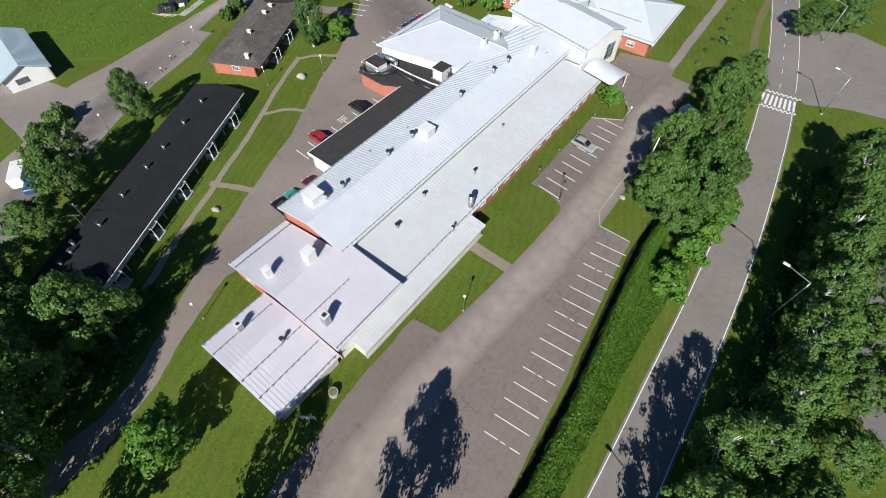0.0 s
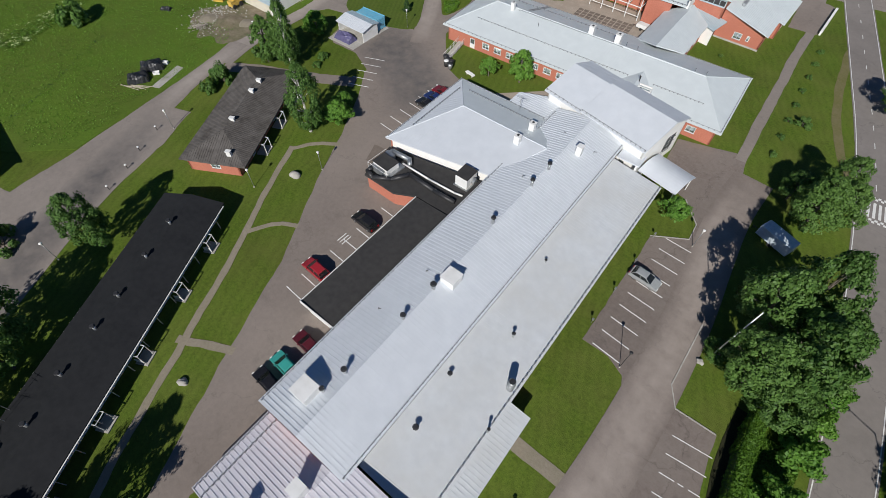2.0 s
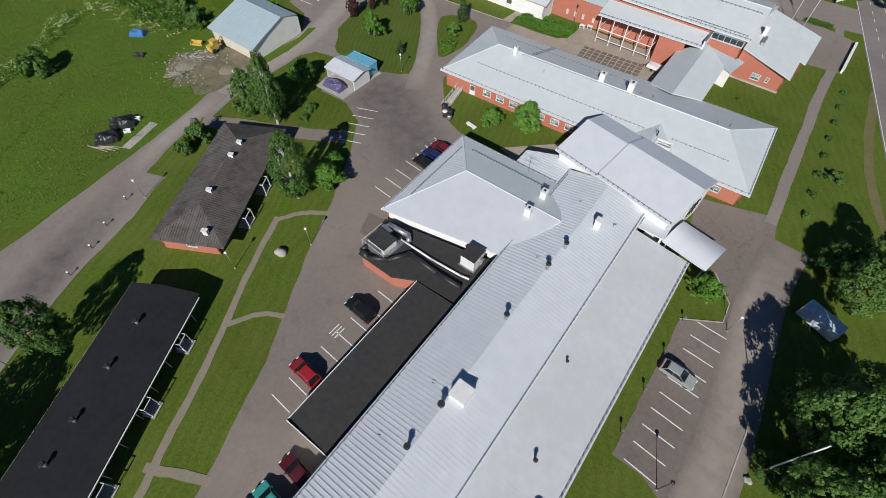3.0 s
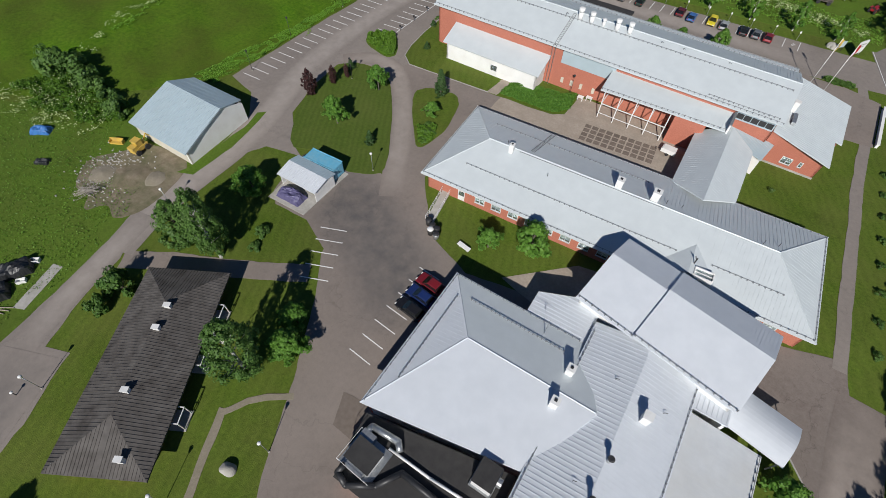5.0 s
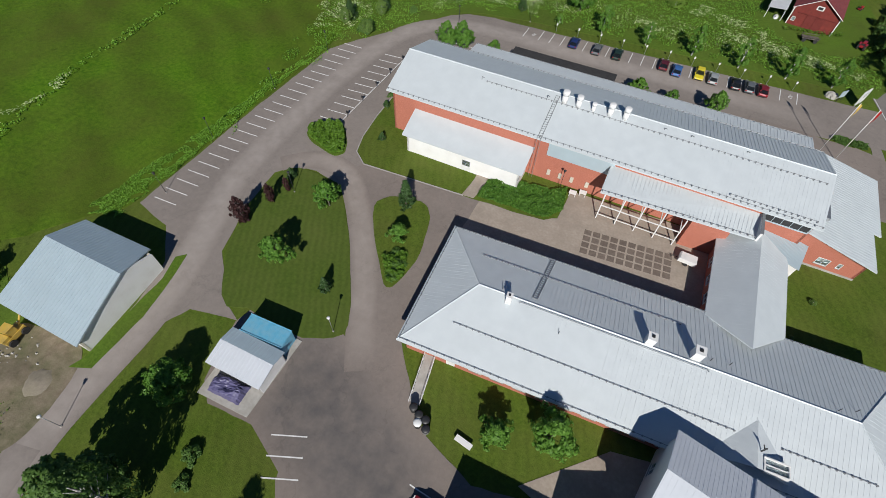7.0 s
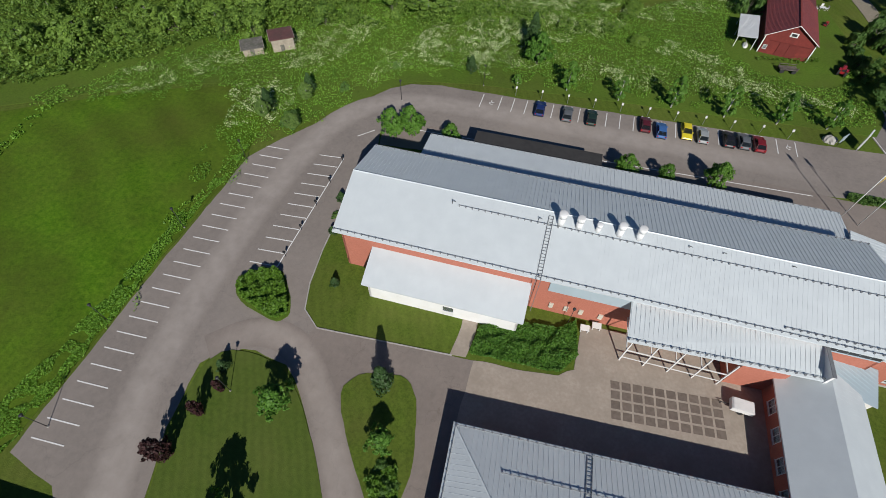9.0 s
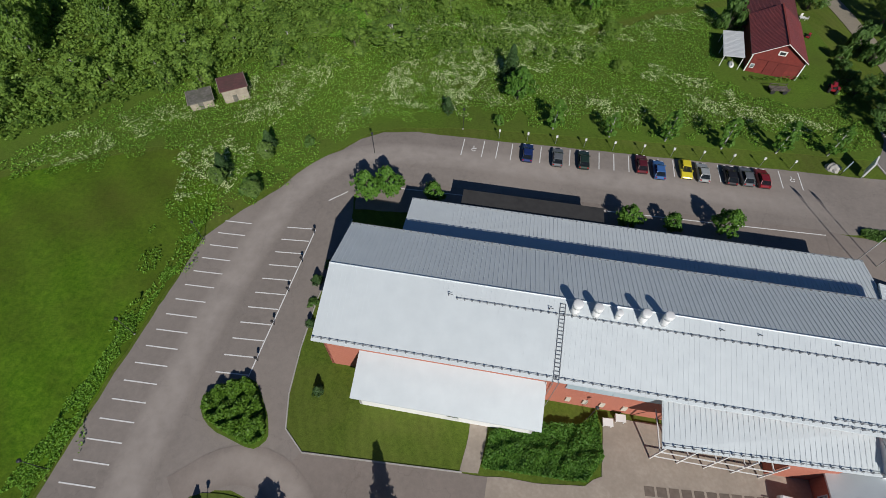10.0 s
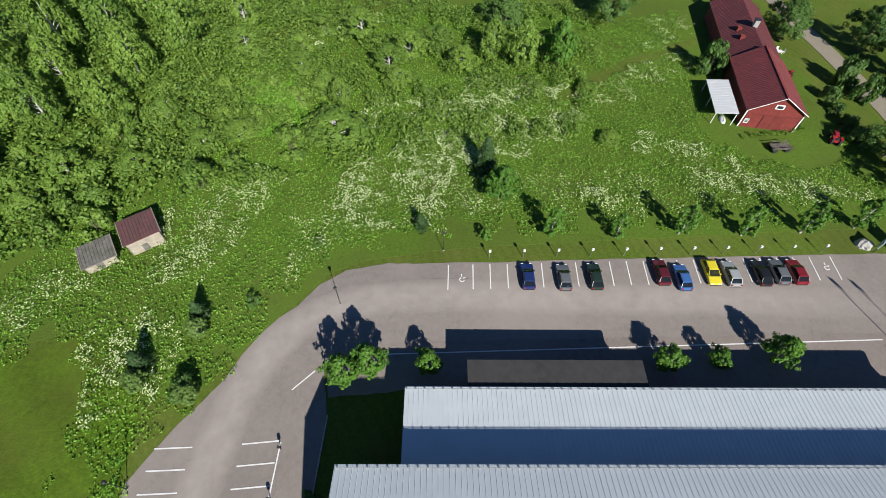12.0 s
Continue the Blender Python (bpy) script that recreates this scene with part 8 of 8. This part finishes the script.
for x, y in ((-72.4, 131.3), (-129.9, 146.4), (-131.4, 130.4), (-131.6, 113.6), (-110.9, 110), (-129.0, 100), (-16.7, 51.3), (-110, 170), (-96, 179.6)):
    lamp(pose(x, y, 0), 4.2, 0, "dark slim lamp post beside the car park", M_DARK, .05, "car park lamps")
lamp(pose(16.2, 50.2, 0, 0, 0, 172), 10.2, 3.0, "tall grey street lamp with one arm", r=.09, group="street lamps")
lamp(pose(10.3, 103.6, 0, 0, 0, 172), 8.0, 2.4, "tall grey street lamp beside the crossing", r=.09, group="street lamps")
lamp(pose(3.6, 131, 0, 0, 0, 172), 8.0, 2.4, "tall grey street lamp beside the road", r=.09, group="street lamps")
lamp(pose(15.6, 10, 0, 0, 0, 172), 8.5, 2.6, "tall grey street lamp with one arm", r=.09, group="street lamps")
mast = base("light_mast", pose(-8.3, 60.4, 0), "tall pale mast beside the car park", "mast")
part("pole", Geo().tube((0, 0, 0), (0, 0, 12), .10, .07, 8), M_WHITE, mast, smooth=True)
part("footing", Geo().tube((0, 0, 0), (0, 0, .3), .3, .25, 10), M_CONCRETE, mast)
for x, y, c, lab in ((-33.4, 162.8, M_YEL, "tall white flagpole with a yellow pennant"), (-30.5, 162.5, M_TAIL, "tall white flagpole with a red pennant")):
    fp = base("flagpole", pose(x, y, 0), lab, "flagpole", "flagpoles")
    part("pole", Geo().tube((0, 0, 0), (0, 0, 11), .08, .05, 8), M_WHITE, fp, smooth=True)
    g = Geo()
    g.add([(0.05, 0, 10.8), (0.05, 0, 10.0), (.25, .05, 9.2), (.12, -.03, 8.0), (.42, .06, 9.4), (.4, .02, 10.6), (0.07, .03, 10.8), (0.07, .03, 10.0), (.27, .08, 9.2), (.14, 0, 8.0), (.44, .09, 9.4), (.42, .05, 10.6)],
          [(0, 1, 2, 4, 5), (2, 3, 4), (11, 10, 8, 7, 6), (10, 9, 8), (0, 5, 11, 6), (5, 4, 10, 11), (4, 3, 9, 10), (3, 2, 8, 9), (2, 1, 7, 8), (1, 0, 6, 7)])
    part("pennant", g, c, fp)
nb = base("notice_board", pose(-30.0, 182.3, 0, 0, 0, 48), "grey-blue information board on two posts", "sign")
part("board", Geo().box(-.8, .8, -.06, .06, .9, 2.3), M_ROOF_BLUE, nb)
for x in (-.75, .65):
    part("post", Geo().box(x, x + .1, -.05, .05, 0, .9), M_DARK, nb)
sg = base("sign_board", pose(-26.6, 182.6, 0, 0, 0, 60), "white upright sign board at the car park entrance", "sign")
part("board", Geo().box(-1.4, 1.4, -.12, .12, .6, 3.4), M_WHITE, sg)
part("lettering", Geo().box(-1.1, 1.0, -.128, -.12, 2.6, 2.85).box(-1.1, .4, -.128, -.12, 2.1, 2.3), M_TRIM, sg, "grey bars of unreadable writing")
for x in (-1.1, 1.0):
    part("post", Geo().box(x, x + .12, -.08, .08, 0, .6), M_GALV, sg)
for i in range(11):
    x = -89.2 + 5.05 * i
    hp = base("heater_post", pose(x, 178.5 + i * .29, 0), "slim bay post with a white box", "post", "bay posts")
    part("pole", Geo().tube((0, 0, 0), (0, 0, 1.7), .05, n=6), M_GALV, hp)
    part("box", Geo().box(-.16, .16, -.12, .12, 1.6, 2.0), M_WHITE, hp)
for i in range(5):
    hp = base("heater_post", pose(-114.0, 151.0 - 5.2 * i, 0), "slim dark bay post on the kerb", "post", "bay posts")
    part("pole", Geo().tube((0, 0, 0), (0, 0, 1.1), .05, n=6), M_DARK, hp)
    part("box", Geo().box(-.15, .15, -.12, .12, .9, 1.3), M_DARK, hp)
for i in range(4):
    hp = base("heater_post", pose(-22.6, 54.4 + 6.3 * i, 0), "slim bay post on the grass strip", "post", "bay posts")
    part("pole", Geo().tube((0, 0, 0), (0, 0, 1.1), .04, n=6), M_GALV, hp)
    part("box", Geo().box(-.14, .14, -.1, .1, .95, 1.3), M_GALV, hp)


def stone(m, r, seed, label):
    """A boulder: a ball pushed in and out."""
    rng = np.random.default_rng(seed)
    bm = bmesh.new()
    bmesh.ops.create_icosphere(bm, subdivisions=3, radius=r)
    ax = rng.normal(size=(6, 3))
    for v in bm.verts:
        k = 1 + sum(.06 * math.sin(3 * v.co.dot(Vector(a)) / r + i) for i, a in enumerate(ax))
        v.co = Vector((v.co.x * k * 1.1, v.co.y * k * .9, max(-.2 * r, v.co.z * k * .8)))
    g = Geo()
    g.v = [tuple(v.co + Vector((0, 0, .2 * r))) for v in bm.verts]
    bm.verts.index_update()
    g.f = [tuple(v.index for v in f.verts) for f in bm.faces]
    bm.free()
    return one("boulder", g, M_CONCRETE, label, "boulder", m=m)


stone(pose(-74.2, 46.2, 0), .9, 1, "large pale boulder on the lawn")
stone(pose(-57.2, 14.4, 0), .62, 2, "pale rounded boulder on the lawn")
stone(pose(-31.4, 183, 0), 1.1, 3, "grey boulder beside the parking bay")
stone(pose(-9.1, 58.6, 0), .45, 5, "grey boulder beside the mast")
ring = base("planter", pose(-21.2, 6.2, 0), "round pale concrete well ring on the grass", "planter")
part("ring", Geo().tube((0, 0, 0), (0, 0, .7), .62, n=16), M_CONCRETE, ring, smooth=False)
part("soil", Geo().tube((0, 0, .7), (0, 0, .71), .5, n=16), M_SAND, ring)
bd = base("notice_board", pose(-21.0, 2.2, 0, 0, 0, 38), "white notice board on posts", "sign")
part("board", Geo().box(-.9, .9, -.05, .05, .9, 1.7), M_WHITE, bd)
for x in (-.85, .77):
    part("post", Geo().box(x, x + .08, -.04, .04, 0, .9), M_WHITE, bd)
for x, y, r, h, s in ((-122.5, 67.4, 3.4, .5, 4), (-126.8, 65.2, 2.2, .45, 5), (-119, 69.5, 1.8, .35, 6)):
    rng = np.random.default_rng(s)
    g = Geo()
    n, m_ = 18, 6
    g.v = [(r * (1 - j / m_) * math.cos(6.283 * i / n) * rng.uniform(.9, 1.1), r * (1 - j / m_) * math.sin(6.283 * i / n) * rng.uniform(.9, 1.1), h * (j / m_) ** .8 * rng.uniform(.9, 1.1)) for j in range(m_) for i in range(n)] + [(0, 0, h)]
    g.f = [(j * n + i, j * n + (i + 1) % n, (j + 1) * n + (i + 1) % n, (j + 1) * n + i) for j in range(m_ - 1) for i in range(n)] + [((m_ - 1) * n + i, (m_ - 1) * n + (i + 1) % n, m_ * n) for i in range(n)]
    one("gravel_mound", g, M_GRAVEL if s != 4 else M_SAND, "heap of sandy gravel on bare ground", "gravel heap", "gravel heaps", m=pose(x, y, .05), smooth=True)

# rubble strewn over the bare ground
rng = np.random.default_rng(33)
g = Geo()
for i in range(420):
    x, y, r = rng.normal(-126.5, 2.6), rng.normal(66.5, 3.0), rng.uniform(.08, .26)
    a = rng.uniform(0, 6.283)
    c, s_ = math.cos(a) * r, math.sin(a) * r
    g.add([(x + c, y + s_, .05), (x - s_, y + c * .8, .05), (x - c, y - s_ * .7, .05), (x + s_, y - c, .05), (x + c * .3, y, .05 + r * .9), (x - c * .4, y + s_ * .3, .05 + r * .7)],
          [(0, 1, 4), (1, 5, 4), (1, 2, 5), (2, 3, 5), (3, 4, 5), (3, 0, 4)])
one("rubble", g, M_CONCRETE, "pale broken rubble strewn over bare ground", "rubble", kind="stuff")

# row of low shrubs beside the footpath
for i in range(8):
    copy_thing(bush[1], pose(-14.6 - .35 * i, 104 + 5.6 * i, 0, 0, 0, 40 * i) @ Matrix.Diagonal((.42 / bush[1].scale[0], .42 / bush[1].scale[1], .4 / bush[1].scale[2], 1)))["group"] = "row of shrubs"
copy_thing(bush[1], pose(-12.9, 115.6, 0, 0, 0, 75) @ Matrix.Diagonal((.8 / bush[1].scale[0], .8 / bush[1].scale[1], .9 / bush[1].scale[2], 1)))["group"] = "row of shrubs"

# dry verge of the road
M_VERGE = mat("dry verge grass", (0.105, 0.110, 0.032), (0.165, 0.150, 0.062), 2.2, .95, .8, 9.0, wear=(.19, .16, .10), wscale=.35, wsharp=.4, spec=.1, coarse=.7)
flat("verge", smooth_line([(-3.0, 106), (-6.2, 112), (-9.4, 122), (-11.6, 134), (-13.4, 150), (-11.6, 150), (-10.2, 136), (-8.6, 126), (-6.0, 116), (-2.2, 106)], 1), 0.02, M_VERGE, "dry worn grass verge along the road", "verge", depth=.1)

# farm things before the barn
boat = base("dinghy", pose(-44.2, 211.6, 0.06, 0, 0, 80), "small white dinghy lying upside down before the shelter", "boat")
part("hull", Geo().dome((0, 0, 0), 1.25, .62, .55, 14, 5), M_WHITE, boat, smooth=True)
part("keel", Geo().box(-1.15, 1.15, -.03, .03, .44, .6), M_WHITE, boat)
gt = base("garden_table", pose(-25.2, 234.0, 0.0, 0, 0, 10), "white outdoor table beside the barn", "table")
part("tabletop", Geo().box(-.7, .7, -.45, .45, .68, .74), M_WHITE, gt)
for x in (-.6, .54):
    for y in (-.38, .32):
        part("leg", Geo().box(x, x + .06, y, y + .06, 0, .68), M_WHITE, gt)
gc = base("garden_chair", pose(-26.4, 233.8, 0, 0, 0, 0), "white outdoor chair beside the barn", "chair", "garden chairs")
part("seat", Geo().box(-.25, .25, -.25, .25, .4, .45), M_WHITE, gc)
part("backrest", Geo().box(-.25, -.2, -.25, .25, .45, .95), M_WHITE, gc)
for x in (-.24, .19):
    for y in (-.24, .19):
        part("leg", Geo().box(x, x + .05, y, y + .05, 0, .4), M_WHITE, gc)
copy_thing(gc, pose(-24.0, 234.4, 0, 0, 0, 185))
copy_thing(gc, pose(-25.0, 235.2, 0, 0, 0, 265))
mow = base("garden_tractor", pose(-25.4, 226.6, 0.0, 0, 0, 60), "small red garden tractor beside the barn", "tractor")
part("hood", loft([(0, .35), (.8, .35), (.82, .7), (.7, .8), (0, .82)], .26, .06), P_RED, mow)
part("seat", Geo().box(-.6, -.2, -.2, .2, .55, .62).box(-.66, -.6, -.2, .2, .55, .9), M_PLASTIC, mow)
part("deck", Geo().box(-.8, .2, -.4, .4, .25, .38), P_RED, mow)
for x, r in ((-.5, .28), (.6, .2)):
    for y in (-.36, .36):
        part("wheel", Geo().tube((x, y - .08, r), (x, y + .08, r), r, n=12), M_TYRE, mow)
M_DARKWOOD = mat("dark weathered timber", (0.055, 0.045, 0.036), (0.11, 0.09, 0.072), 4.0, .9, wear=(.16, .14, .12), wscale=1.5)
wag = base("farm_wagon", pose(-36.6, 203.8, 0.06, 0, 0, 8), "old dark wooden farm wagon in the grass", "wagon")
part("bed", Geo().box(-1.8, 1.8, -.8, .8, .75, .9), M_DARKWOOD, wag)
for x in (-1.6, 0, 1.6):
    for y in (-.85, .77):
        part("stake", Geo().box(x, x + .08, y, y + .08, .8, 1.5), M_DARKWOOD, wag)
for y in (-.92, .86):
    part("side_rail", Geo().box(-1.8, 1.8, y, y + .06, 1.2, 1.3), M_DARKWOOD, wag)
for x in (-1.2, 1.2):
    for y in (-.75, .75):
        part("wheel", Geo().tube((x, y - .06, .45), (x, y + .06, .45), .45, n=14), M_DARK, wag)
trac = base("tractor", pose(-25.6, 206.4, 0.06, 0, 0, 70), "old red tractor beside the barn", "tractor")
part("hood", loft([(0, .7), (1.7, .7), (1.75, 1.2), (1.5, 1.35), (0, 1.4)], .35, .08), P_RED, trac)
part("seat", Geo().box(-.9, -.4, -.25, .25, 1.1, 1.2).box(-1.0, -.9, -.25, .25, 1.1, 1.55), M_PLASTIC, trac)
part("fender", Geo().box(-1.2, -.1, -.85, -.45, 1.35, 1.42).box(-1.2, -.1, .45, .85, 1.35, 1.42).box(-1.0, 0, -.45, .45, .6, 1.1), P_RED, trac)
part("exhaust", Geo().tube((1.0, .15, 1.35), (1.0, .15, 2.2), .05, n=6), M_DARK, trac)
for x, r in ((-.65, .68), (1.4, .38)):
    for y in (-.65, .65):
        wh = part("wheel", Geo().tube((x, y - .17, r), (x, y + .17, r), r, n=16), M_TYRE, trac)
        part("rim", Geo().tube((x, y - .19, r), (x, y + .19, r), r * .5, n=10), P_RED, wh)

# wheelchair marks on two bays
for x, y in ((-93.2, 174.6), (-38.9, 178.6)):
    g = Geo()
    for i in range(9):
        a0, a1 = 0.5 + i * 0.6, 0.5 + (i + 1) * 0.6
        g.slab([(.42 * math.cos(a0), .42 * math.sin(a0), .056), (.42 * math.cos(a1), .42 * math.sin(a1), .056), (.28 * math.cos(a1), .28 * math.sin(a1), .056), (.28 * math.cos(a0), .28 * math.sin(a0), .056)], .012)
    g.box(-.14, 0, .2, .95, .044, .056).box(0, .5, .3, .44, .044, .056)
    one("bay_symbol", g, M_LINE, "white wheelchair symbol painted on a bay", "road marking", "bay symbols", m=pose(x, y, 0))
one("low_wall", Geo().box(-.2, .2, 0, 13.6, 0, .75).box(-.26, .26, -.04, 13.64, .75, .83), M_WALL_WHITE, "low white wall beside the footpath", "wall", m=pose(-19.3, 150.6, 0))
# gutters of the rowhouse
for sx in (-1, 1):
    part("gutter", Geo().box(sx * 4.98 - .07, sx * 4.98 + .07, -23.2, 23.2, 2.62, 2.74), M_WHITE, row, "white eaves gutter")
# white fascia of the garage, aerial on the rowhouse
part("fascia", Geo().box(-19.72, -19.62, -19.0, 4.4, 2.85, 3.24), M_WHITE, long_b, "white fascia board")
part("fascia", Geo().box(-19.62, -12.8, -19.02, -18.92, 2.75, 3.42), M_WHITE, long_b, "white fascia board")
one("aerial", Geo().tube((0, 0, 0), (0, 0, 2.4), .035, n=6).tube((-.9, 0, 2.2), (.9, 0, 2.2), .02, n=4).tube((-.6, -.35, 2.2), (-.6, .35, 2.2), .018, n=4).tube((-.2, -.35, 2.2), (-.2, .35, 2.2), .018, n=4).tube(
    (.2, -.35, 2.2), (.2, .35, 2.2), .018, n=4).tube((.6, -.3, 2.2), (.6, .3, 2.2), .018, n=4), M_GALV, "thin metal television aerial on the black roof", "aerial", m=pose(-66.4, -0.6, 2.9, 0, 0, 40))
